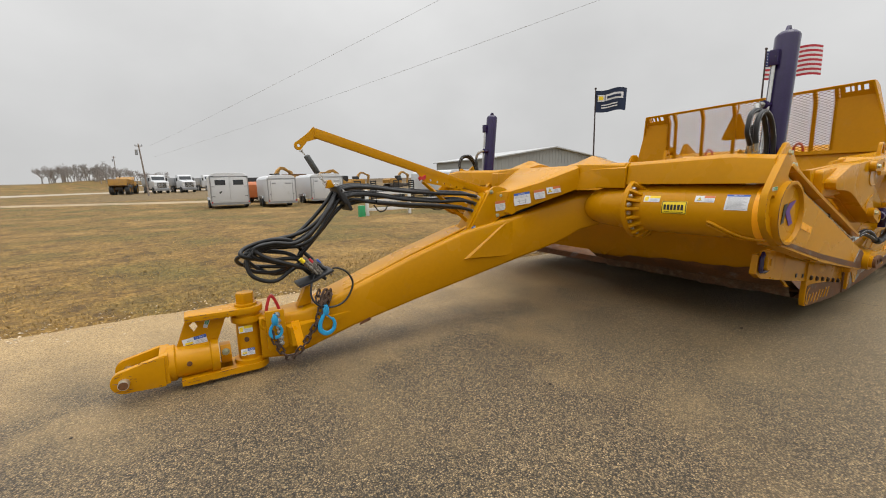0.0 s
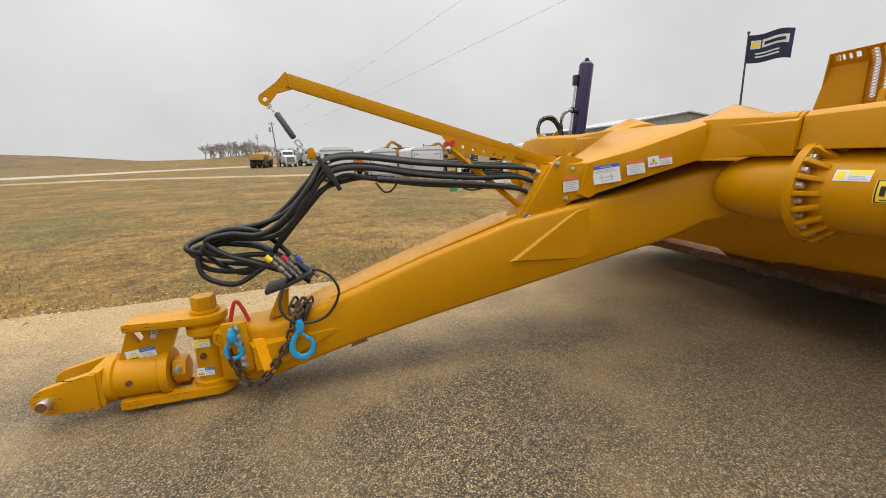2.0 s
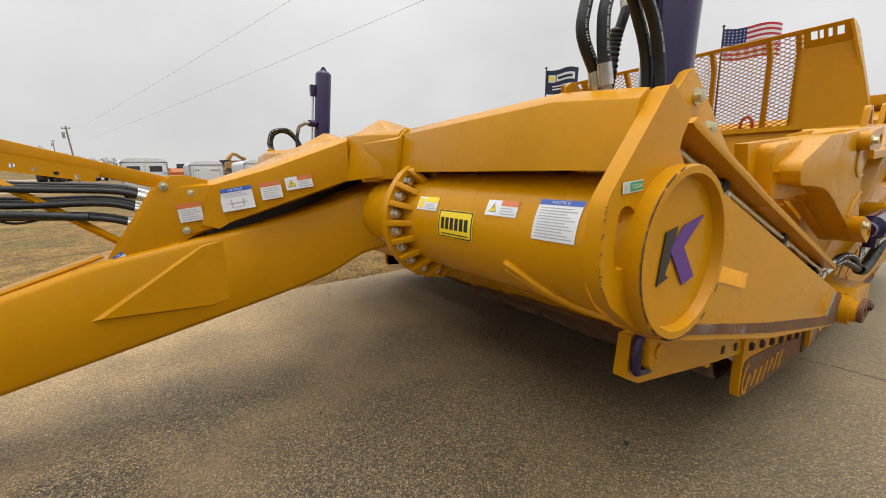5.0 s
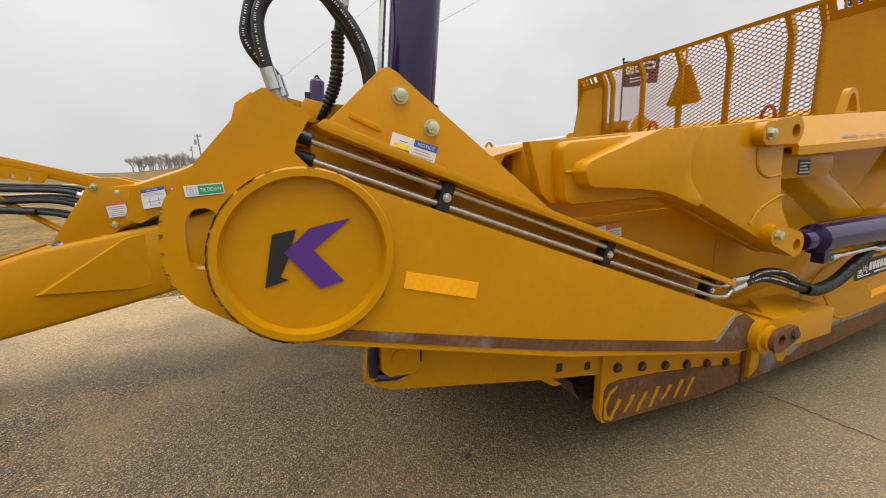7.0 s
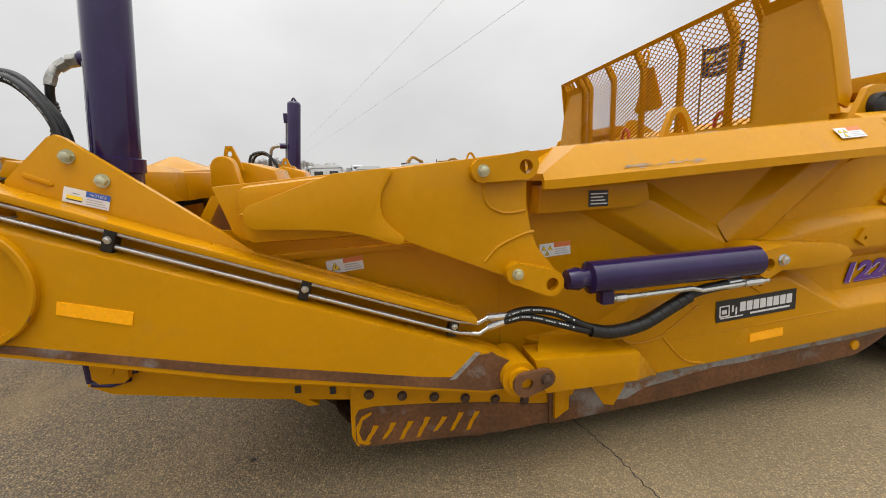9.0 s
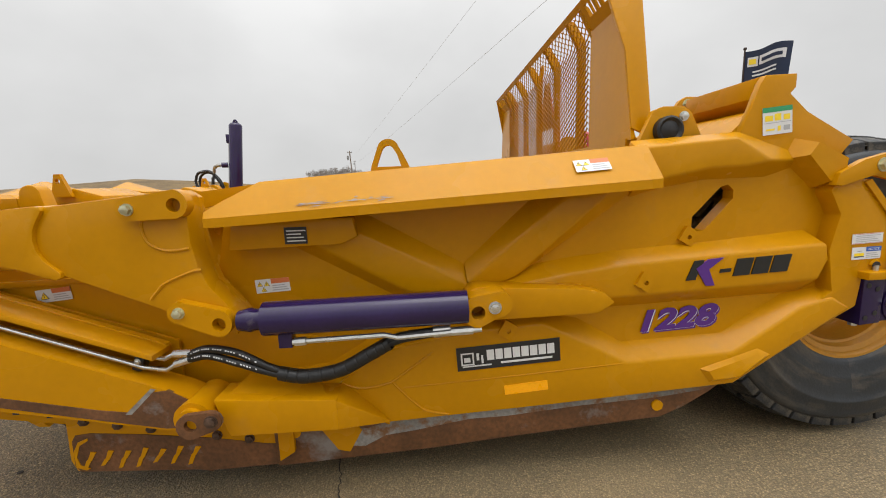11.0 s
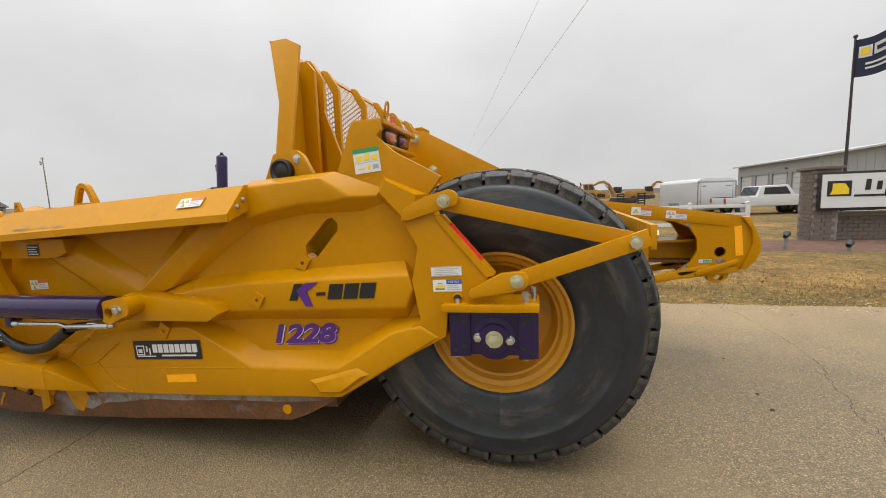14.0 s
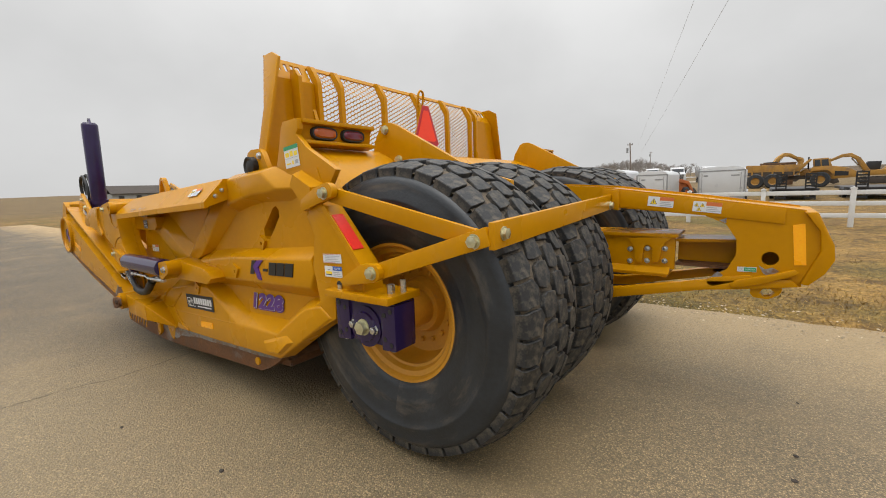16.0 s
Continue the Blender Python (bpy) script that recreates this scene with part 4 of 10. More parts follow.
for s in (-1, 1):
    sg = -1 if s < 0 else 1
    # outer cross beam with a flared end
    bm = B()
    hull_loft(bm, [[(4.355 + 0.03 * (1 - t), y, 1.425), (4.41, y, zt), (4.45, y, zt + 0.03), (xb - 0.05, y, zt + 0.03), (xb, y, 1.6), (xb, y, 1.425)]
                   for t, y, zt, xb in ((0, side(-1.125, s), 1.60, 4.85), (0.75, side(-1.97, s), 1.625, 4.85), (0.8, side(-2.02, s), 1.626, 4.52), (1, side(-2.29, s), 1.60, 4.50))])
    beam = part("cross_beam_end", bm, M_YELLOW, scraper, bev=0.008)
    bm = prism(B(), [(4.40, 1.36), (4.52, 1.425), (4.6, 1.425), (4.6, 1.36)], "y", side(-1.95, s), side(-1.62, s))
    part("wedge_block", bm, M_YELLOW, beam, bev=0.005)
    # end plate and round cap
    slot = [(4.269, 1.266), (4.271, 1.30), (4.277, 1.322), (4.287, 1.336), (4.302, 1.342), (4.322, 1.341), (4.338, 1.332), (4.35, 1.31), (4.345, 1.27), (4.335, 1.21), (4.318, 1.193), (4.30, 1.188), (4.282, 1.191), (4.271, 1.203), (4.267, 1.23)]
    bm = prism(B(), [(4.463, 1.625), (4.48, 1.632), (4.575, 1.582), (4.587, 1.565), (4.548, 1.505), (4.54, 1.475), (4.58, 1.43), (4.64, 1.412), (4.72, 1.378), (4.80, 1.345), (4.80, 1.02), (4.66, 0.965), (4.49, 0.955), (4.36, 1.03), (4.265, 1.10), (4.222, 1.165), (4.212, 1.21), (4.213, 1.26), (4.218, 1.311), (4.223, 1.338), (4.237, 1.370)],
               "y", side(-2.335, s), side(-2.29, s), [slot])
    part("end_plate", bm, M_YELLOW, scraper)
    bm = lathe(B(), (TUBE[0], 0, TUBE[1]), (0, sg, 0), 
               [(abs(side(-2.31, s)), 0.238), (abs(side(-2.375, s)), 0.238), (abs(side(-2.38, s)), 0.233), (abs(side(-2.38, s)), 0.214), (abs(side(-2.352, s)), 0.206), (abs(side(-2.352, s)), 0.0)], 64)
    cap = part("round_end_cap", bm, M_YELLOW, scraper)
    if s < 0:
        yk = -2.354
        bm = prism(B(), [(4.435, 1.125), (4.465, 1.265), (4.525, 1.275), (4.50, 1.20), (4.475, 1.15), (4.495, 1.14)], "y", yk - 0.003, yk)
        part("logo_black", bm, M_LOGO_BLACK, cap, "black part of a painted emblem")
        bm = prism(B(), [(4.49, 1.215), (4.56, 1.275), (4.67, 1.295), (4.565, 1.215), (4.64, 1.12), (4.575, 1.105)], "y", yk - 0.004, yk - 0.0005)
        part("logo_purple", bm, M_LOGO_PURPLE, cap, "purple part of a painted emblem")
        bm = B()
        rnd = random.Random(4)
        for k in range(90):
            # mostly along the front of the rim, where the paint has broken away
            a = radians(rnd.uniform(118, 262) if k < 64 else rnd.uniform(60, 330))
            c = Vector((TUBE[0] + 0.2375 * math.cos(a), -2.3795, TUBE[1] + 0.2375 * math.sin(a)))
            long_, wide = rnd.uniform(0.003, 0.014), rnd.uniform(0.0006, 0.0019)
            box(bm, (-long_, -0.0016, -wide), (long_, 0.0016, wide), Matrix.Translation(c) @ Matrix.Rotation(-a + math.pi / 2 + rnd.uniform(-0.15, 0.15), 4, "Y"))
        for k in range(26):
            z = rnd.uniform(1.12, 1.345)
            x = 4.2125 + max(0.0, z - 1.27) * 0.13 + max(0.0, 1.21 - z) ** 2 * 3.2
            box(bm, (-0.001, -0.0008, -0.0011), (rnd.choice((0.002, 0.004, 0.009)), 0.0008, 0.0008), Matrix.Translation((x, -2.3355, z)))
        part("chipped_edge", bm, M_WORN, cap, "chipped paint on the rim")["kind"] = "stuff"
        sticker(scraper, flat_spot((4.3235, -2.336, 1.387), (1, 0, 0.07), (-0.07, 0, 1)), 0.086, 0.027, "tie")
    # draft arm: outer box, inner plate, channel
    y0, y1 = side(-2.35, s), side(-2.20, s)
    bm = prism(B(), [(4.57, 1.425), (4.64, 1.414), (4.72, 1.382), (6.52, 0.70), (6.64, 0.64), (6.63, 0.52), (6.47, 0.515), (5.44, 0.715), (4.50, 0.955)], "y", y0, y1)
    # the upper edge is a wide press-brake bend
    bend = [e for e in bm.edges if all(abs(v.co.y - y0) < 1e-4 and v.co.z > 0.66 and v.co.z + 0.38 * v.co.x > 3.1 for v in e.verts)]
    bmesh.ops.bevel(bm, geom=bend, offset=0.034, segments=4, profile=0.5, affect="EDGES", clamp_overlap=True)
    arm = part("draft_arm", bm, M_YELLOW, scraper, smooth=30)
    if s < 0:
        bm = prism(B(), [(4.60, 0.975), (4.66, 0.965), (5.10, 0.862), (5.39, 0.795), (5.8, 0.712), (6.19, 0.632), (6.33, 0.612), (6.42, 0.705), (6.50, 0.712), (6.62, 0.64), (6.625, 0.525), (6.47, 0.526), (6.19, 0.583), (5.8, 0.665), (5.39, 0.752), (5.1, 0.823), (4.66, 0.932), (4.56, 0.955)], "y", -2.3545, -2.34)
        part("worn_edge", bm, M_WORN, arm, "scraped brown lower edge")
        bm = prism(B(), [(6.325, 0.605), (6.445, 0.72), (6.425, 0.725), (6.295, 0.605)], "y", -2.3548, -2.34)
        part("bare_edge", bm, M_GREYWEAR, arm, "grey primer line")
        bm = prism(B(), [(4.828, 1.122), (5.072, 1.055), (5.060, 1.002), (4.815, 1.072)], "y", -2.3535, -2.349)
        part("reflector", bm, M_REFLECT, arm, "amber reflective strip")
    bm = prism(B(), [(4.645, 1.52), (4.65, 1.57), (4.815, 1.725), (4.842, 1.735), (4.868, 1.722), (5.50, 1.232), (6.43, 0.885), (6.44, 0.865), (6.30, 0.905), (4.70, 1.495)], "y", side(-2.215, s), side(-2.18, s))
    inner = part("cylinder_mount_plate", bm, M_YELLOW, scraper, bev=0.005)
    bm = prism(B(), [(4.60, 1.545), (4.626, 1.562), (5.211, 1.332), (6.44, 0.874), (6.44, 0.848), (5.209, 1.304), (4.62, 1.532)], "y", side(-2.335, s), side(-2.20, s))
    part("channel_flange", bm, M_YELLOW, inner, bev=0.003)
    bm = prism(B(), [(4.60, 1.53), (6.44, 0.87), (6.44, 0.60), (4.62, 1.25)], "y", side(-2.13, s), side(-2.115, s))
    part("channel_back", bm, M_YELLOW, inner)
    for bx, bz in ((4.873, 1.652), (4.976, 1.556)):
        part("bolt", hexbolt(B(), (bx, side(-2.215, s), bz), (0, sg, 0), 0.022, 0.022), M_BOLT, inner)
    if s < 0:
        bm = prism(B(), [(4.715, 1.600), (4.805, 1.560), (4.812, 1.546), (4.80, 1.540), (4.712, 1.580)], "y", -2.222, -2.21)
        part("stiffener", bm, M_YELLOW, inner, bev=0.006)
        sticker(scraper, flat_spot((4.912, -2.2165, 1.490), (1, 0, -0.31), (0.31, 0, 1)), 0.16, 0.058, "notice_wide")
        for k, off in enumerate((0.028, -0.028)):
            p0, p1 = Vector((4.575, -2.262, 1.489 + off)), Vector((6.36, -2.278, 0.825 + off))
            mid = [p0 + (p1 - p0) * t for t in (0, 0.33, 0.66, 1)]
            pipe_ob = part("hydraulic_pipe", pipe(B(), [*mid, p1 + Vector((0.10, 0, -0.018)), p1 + Vector((0.16, 0, 0.012 + 0.006 * k))], 0.0115, 10), M_STEEL, scraper, "plated steel hydraulic pipe")
            part("hose_end", pipe(B(), [p0 + Vector((0.02, 0, -0.007)), p0 + Vector((-0.02, 0.01, 0.008)), p0 + Vector((-0.05, 0.05, 0.02)), p0 + Vector((-0.05, 0.12, 0.03))], 0.019, 10, 4), M_HOSE, pipe_ob, "black hose end")
            h0 = p1 + Vector((0.16, 0, 0.012 + 0.006 * k))
            part("fitting", cyl(B(), h0 - Vector((0.015, 0, 0.008)), (6.60, -2.292, 0.862 - 0.024 * k), 0.0185, seg=8), M_STEEL, pipe_ob)
        for cx, cz in ((4.994, 1.332), (5.697, 1.071), (6.341, 0.832)):
            bm = B()
            box(bm, (-0.022, -2.285, -0.05), (0.022, -2.23, 0.05), Matrix.Translation((cx, 0, cz)) @ Matrix.Rotation(radians(20), 4, "Y"))
            cl = part("pipe_clamp", bm, M_BLACK, scraper, "black pipe clamp", bev=0.006)
            part("bolt", hexbolt(B(), (cx, -2.287, cz), (0, -1, 0), 0.012, 0.01), M_STEEL, cl)
    # pivot at the bowl
    bm = cyl(B(), (6.62, side(-2.17, s), 0.585), (6.62, side(-2.40, s), 0.585), 0.085, seg=28)
    cyl(bm, (6.62, side(-2.40, s), 0.585), (6.62, side(-2.425, s), 0.585), 0.062, seg=24)
    pv = part("arm_pivot", bm, M_YELLOW, scraper)
    bm = prism(B(), [*circle((6.63, 0.58), 0.058, 9, 100, 280), *circle((6.725, 0.60), 0.045, 7, -80, 95)], "y", side(-2.45, s), side(-2.425, s), [circle((6.635, 0.585), 0.028, 12)])
    part("lock_plate", bm, M_WORN, pv, "scraped brown lock plate")
    part("bolt", hexbolt(B(), (6.727, side(-2.45, s), 0.602), (0, sg, 0), 0.024), M_CHAIN, pv)
    # lift cylinder
    ox, drop = (0.0, 0.0) if s < 0 else (0.045, 0.09)
    lowered = Matrix.Translation((0.035 if s > 0 else 0.0, 0, -drop))
    b0, t0 = Vector((4.935 + ox, side(-2.06, s), 1.40)), Vector((5.055 + ox, side(-2.06, s), 2.62))
    dd = (t0 - b0).normalized()
    bm = lathe(B(), b0, dd, [(0, 0.0), (0, 0.094), (0.19, 0.094), (0.195, 0.102), (0.25, 0.102), (0.255, 0.086), (1.19, 0.086), (1.205, 0.08), (1.225, 0.06), (1.225, 0)], 40)
    lc = part("lift_cylinder", bm, M_PURPLE, scraper, "dark purple hydraulic lift cylinder")
    lc.matrix_basis = lowered
    bm = prism(B(), [(-0.05, 0), (0.05, 0), (0.012, 0.06), (-0.012, 0.06)], "y", -0.012, 0.012, [circle((0, 0.03), 0.008, 8)])
    bmesh.ops.transform(bm, verts=bm.verts, matrix=Matrix.Translation(b0 + dd * 1.215))
    part("top_lug", bm, M_PURPLE, lc)
    px_ = Vector((-0.105, 0.03, 0))
    bm = B()
    box(bm, b0 + dd * 1.02 + px_ - Vector((0.03, 0.03, 0.06)), b0 + dd * 1.02 + px_ + Vector((0.03, 0.03, 0.06)))
    part("port_block", bm, M_PURPLE, lc, bev=0.004)
    bm = pipe(B(), [b0 + dd * 0.97 + px_, b0 + dd * 0.60 + px_, b0 + dd * 0.25 + px_], 0.012, 8)
    part("cylinder_pipe", bm, M_STEEL, lc, "plated steel pipe")
    bm = pipe(B(), [(4.94, side(-2.02, s), 2.052), (4.86, side(-2.0, s), 2.052), (4.80, side(-1.99, s), 2.044), (4.768, side(-2.005, s), 2.015), (4.752, side(-2.022, s), 1.975), (4.748, side(-2.028, s), 1.945)], 0.019, 10, 4)
    elb = part("elbow_fitting", bm, M_GREASE, lc)
    for p_, q_, r_ in (((4.855, -2.0, 2.052), (4.815, -1.993, 2.047), 0.026), ((4.805, -1.99, 2.044), (4.775, -2.002, 2.020), 0.024), ((4.757, -2.018, 1.985), (4.749, -2.027, 1.952), 0.021)):
        part("hex_nut", cyl(B(), (p_[0], side(p_[1], s), p_[2]), (q_[0], side(q_[1], s), q_[2]), r_, seg=6), M_GREASE, elb)
    part("port_boss", cyl(B(), (4.95, side(-2.025, s), 2.052), (4.875, side(-2.003, s), 2.052), 0.036, seg=16), M_PURPLE, lc)
    for k, yk in enumerate((-2.125, -2.08)):
        yk = side(yk, s)
        dx, dz = -0.030 * k, 0.018 * k
        pts = [(4.500 + 0.022 * k, 1.722 - 0.012 * k), (4.487 + dx, 1.80), (4.490 + dx, 1.87), (4.528 + dx, 1.933 + dz), (4.60, 1.963 + dz), (4.675, 1.948 + dz), (4.735, 1.895), (4.782, 1.82), (4.806, 1.74), (4.815, 1.62)]
        pts = [Vector((a, yk, b)) for a, b in pts]
        hs = part("hydraulic_hose", pipe(B(), pts, 0.0185, 14, 5), M_HOSE, scraper, "black rubber hydraulic hose")
        hs.matrix_basis = lowered
        e1 = pts[0] + Vector((0.014, 0, -0.055))
        part("crimp_sleeve", cyl(B(), pts[0] + Vector((-0.001, 0, 0.004)), e1, 0.0215, seg=14), M_STEEL, hs, "plated crimp sleeve")
        part("fitting", pipe(B(), [e1, e1 + Vector((0.012, 0, -0.05)), e1 + Vector((0.05, 0, -0.10))], 0.016, 10, 3), M_GREASE, hs)
        hose_print(hs, pts, 0.0185, (-0.35, -1, 0.1), 5, 0.7, 7.4)
    wrapped = part("hydraulic_hose", pipe(B(), [(4.748, side(-2.028, s), 1.945), (4.738, side(-2.02, s), 1.90), (4.729, side(-2.0, s), 1.82), (4.717, side(-2.0, s), 1.735), (4.695, side(-2.0, s), 1.676), (4.655, side(-1.99, s), 1.615), (4.60, side(-1.97, s), 1.575)], 0.0165, 10, 5), M_HOSE, scraper, "black hydraulic hose in spiral wrap")
    bm = B()
    line = spline([(4.733, side(-2.01, s), 1.885), (4.729, side(-2.0, s), 1.82), (4.717, side(-2.0, s), 1.735), (4.695, side(-2.0, s), 1.676), (4.655, side(-1.99, s), 1.615)], 14)
    turns = []
    for i, q in enumerate(line):
        u_, v_ = frame_along(line[min(i + 1, len(line) - 1)] - line[max(i - 1, 0)])
        turns.append(ring(bm, q, u_, v_, 0.0225 if i % 3 else 0.0185, 10))
    for a, b in zip(turns, turns[1:]):
        bridge(bm, a, b)
    part("spiral_wrap", bm, M_HOSE, wrapped)
    wrapped.matrix_basis = lowered
    # thin rim behind the open end
    bm = prism(B(), [(4.455, 1.51), (4.452, 1.672), (4.478, 1.688), (4.49, 1.689), (4.53, 1.668), (4.632, 1.643), (4.632, 1.51)], "y", side(-2.033, s), side(-2.022, s))
    part("back_rim", bm, M_YELLOW, beam, bev=0.002)
    bm = prism(B(), [(4.564, 1.588), (4.599, 1.65), (4.655, 1.636), (4.62, 1.573)], "y", side(-2.12, s), side(-2.03, s))
    part("hose_guard", bm, M_YELLOW, beam, bev=0.004)

# apron: curved front, arms, lower lip
AP = [(5.42, 1.50), (5.30, 1.47), (5.235, 1.36), (5.20, 1.16), (5.22, 0.92), (5.30, 0.70), (5.44, 0.52), (5.62, 0.40)]
inn = [(x + 0.05, z + 0.0) for x, z in AP]
bm = prism(B(), AP + inn[::-1], "y", -2.06, 0.12)
prism(bm, AP[:7] + inn[:7][::-1], "y", 0.12, 2 * C + 2.06)
apron = part("apron", bm, M_YELLOW, scraper)
# paint scraped off the lower front, in an uneven line
bm = B()
low = [Vector((x, 0, z)) for x, z in AP[4:]]
cols_ = []
for k in range(81):
    y = -2.05 + k * 2.16 / 80
    top_ = 0.45 + 0.075 * max(0.0, 0.2 - y) + 0.05 * noise.noise((y * 1.7, 0.3, 0)) + 0.03 * noise.noise((y * 7, 2.3, 0))
    col = []
    for j in range(9):
        z = 0.40 + (top_ - 0.40) * j / 8
        i = next(i for i in range(len(low) - 1) if low[i + 1].z <= z + 1e-6)
        f = (low[i].z - z) / (low[i].z - low[i + 1].z)
        col.append(bm.verts.new((low[i].x + (low[i + 1].x - low[i].x) * f - 0.006, y, z - 0.004)))
    cols_.append(col)
for a, b in zip(cols_, cols_[1:]):
    for j in range(8):
        bm.faces.new((a[j], b[j], b[j + 1], a[j + 1]))
part("scraped_band", bm, M_WORN, apron, "scraped and rusty lower edge of the apron")
# the lip below: a steel lip crusted with mud, its lower edge ragged
bm = B()
rows_ = []
for k in range(161):
    y = -2.04 + k * 3.88 / 160
    up = 0.22 * max(0.0, min(1.0, (y - 0.08) / 0.06))
    rag = 0.016 * noise.noise((y * 3.1, 0.7, 0)) + 0.012 * noise.noise((y * 11, 4.2, 0))
    bump_ = lambda q: 0.012 * noise.noise((y * 9, q * 2.3, 7.0)) + 0.008 * noise.noise((y * 27, q * 5.1, 3.0))
    rows_.append([bm.verts.new((x + bump_(q), y, z + up + bump_(q + 9))) for q, (x, z) in enumerate(((5.56, 0.50), (5.63, 0.455), (5.70, 0.41), (5.745, 0.375), (5.765, 0.33), (5.785, 0.285 + rag), (5.81, 0.258 + rag), (5.90, 0.255 + rag), (6.08, 0.285), (5.66, 0.50)))])
for a, b in zip(rows_, rows_[1:]):
    for q in range(9):
        bm.faces.new((a[q], b[q], b[q + 1], a[q + 1]))
part("apron_lip", bm, M_CRUST, apron, "brown lip crusted with dried mud")
bm = B()
prism(bm, [(5.42, 1.50), (5.52, 1.53), (5.62, 1.50), (5.62, 1.32), (5.42, 1.30)], "y", -2.0, 2 * C + 2.0)
part("apron_top_beam", bm, M_YELLOW, apron, bev=0.03)
for s in (-1, 1):
    sg = -1 if s < 0 else 1
    bm = prism(B(), [(5.36, 1.515), (6.54, 1.60), (6.63, 1.605), (6.665, 1.58), (6.672, 1.42), (6.69, 1.28), (6.72, 1.19), (6.79, 1.105), (6.86, 1.00), (6.83, 0.95), (6.62, 1.035), (6.15, 1.235), (5.75, 1.27), (5.46, 1.285), (5.42, 1.32)],
               "y", side(-2.21, s), side(-2.16, s))
    aa = part("apron_arm", bm, M_YELLOW, scraper, bev=0.006)
    bm = prism(B(), [*circle((5.51, 1.47), 0.045, 5, 100, 180), *circle((5.525, 1.325), 0.05, 5, 180, 265), (6.20, 1.285), (6.22, 1.575)], "y", side(-2.275, s), side(-2.17, s))
    part("arm_box", bm, M_YELLOW, aa, bev=0.03)
    bm = B()
    pipe(bm, [(5.475, side(-2.277, s), 1.40), (5.66, side(-2.277, s), 1.413)], 0.006, 6)
    part("weld_bead", bm, M_YELLOW, aa)
    bm = prism(B(), [(5.502, 1.40), (5.508, 1.42), (5.525, 1.438), (5.567, 1.453), (5.854, 1.55), (6.06, 1.565), (6.085, 1.562), (6.092, 1.545), (6.066, 1.507), (6.044, 1.465), (6.036, 1.42), (6.041, 1.375), (6.062, 1.335), (6.095, 1.303), (6.124, 1.278), (6.125, 1.256), (6.103, 1.244), (6.057, 1.258), (5.96, 1.295), (5.88, 1.316), (5.78, 1.328), (5.545, 1.344), (5.518, 1.358)], "y", side(-2.352, s), side(-2.20, s))
    part("arm_doubler", bm, M_YELLOW, aa, bev=0.005)
    bm = prism(B(), [(5.93, 1.545), (6.56, 1.605), (6.64, 1.612), (6.668, 1.59), (6.676, 1.51), (6.677, 1.379), (6.695, 1.28), (6.728, 1.19), (6.795, 1.105), (6.86, 1.02), (6.83, 0.955), (6.64, 1.035), (6.12, 1.262), (5.93, 1.30)], "y", side(-2.335, s), side(-2.21, s))
    part("arm_rear_plate", bm, M_YELLOW, aa, bev=0.006)
    for (x1, z1), (x2, z2) in (((6.466, 1.539), (6.65, 1.556)), ((6.615, 1.083), (6.775, 1.028))):
        bm = prism(B(), [*circle((x1, z1), 0.05, 9, 80, 260), *circle((x2, z2), 0.062, 9, -100, 80)], "y", side(-2.385, s), side(-2.33, s), [circle((x2 + 0.005, z2 - 0.005), 0.03, 12)])
        part("pin_lug", bm, M_YELLOW, aa)
        part("bolt", hexbolt(B(), (x1, side(-2.385, s), z1), (0, sg, 0), 0.021, 0.022), M_BOLT, aa)
    for arc in ([(6.478, 1.14), (6.51, 1.175), (6.552, 1.211), (6.663, 1.255), (6.71, 1.262)], [(6.482, 1.49), (6.482, 1.44), (6.50, 1.39), (6.549, 1.36), (6.60, 1.352), (6.67, 1.36)]):
        part("boss_edge", pipe(B(), [(x, side(-2.335, s), z) for x, z in arc], 0.008, 6, 5), M_YELLOW, aa)
    bm = prism(B(), [(5.34, 1.32), (6.2, 1.26), (6.8, 1.02), (6.82, 0.52), (5.84, 0.56), (5.55, 0.60), (5.36, 0.80), (5.28, 1.05)], "y", side(-2.10, s), side(-2.07, s))
    part("apron_side", bm, M_YELLOW, aa)
    bm = prism(B(), [(5.45, 1.195), (6.22, 1.215), (6.22, 1.185), (5.45, 1.165)], "y", side(-2.125, s), side(-2.09, s))
    part("side_ledge", bm, M_YELLOW, aa, bev=0.004)
    # lower side plate ahead of the cutter
    bm = prism(B(), [(4.745, 0.83), (4.722, 0.672), (4.815, 0.622), (5.45, 0.505), (5.84, 0.445), (5.84, 0.80)], "y", side(-2.13, s), side(-2.08, s), [circle((4.84, 0.76), 0.032, 12)])
    sp = part("lower_side_plate", bm, M_YELLOW, scraper)
    bm = pipe(B(), [(4.752, side(-2.15, s), 0.70), (4.752, side(-2.15, s), 0.80), (4.79, side(-2.15, s), 0.85)], 0.018, 8)
    pipe(bm, [(4.925, side(-2.145, s), 0.72), (4.93, side(-2.145, s), 0.80), (4.91, side(-2.145, s), 0.85)], 0.012, 8)
    pipe(bm, [(4.757, side(-2.15, s), 0.695), (4.83, side(-2.15, s), 0.683), (4.90, side(-2.15, s), 0.70)], 0.018, 8)
    part("skid_clamp", bm, M_PURPLE, sp, "dark purple clamp")
    bm = prism(B(), [(4.775, 0.86), (4.775, 0.725), (4.80, 0.70), (4.895, 0.692), (4.918, 0.715), (4.918, 0.86)], "y", side(-2.185, s), side(-2.12, s))
    bs = part("clamp_boss", bm, M_YELLOW, sp, bev=0.006)
    part("boss_plug", cyl(B(), (4.84, side(-2.18, s), 0.765), (4.84, side(-2.192, s), 0.765), 0.03, seg=18), M_YELLOW, bs, bev=0.003)
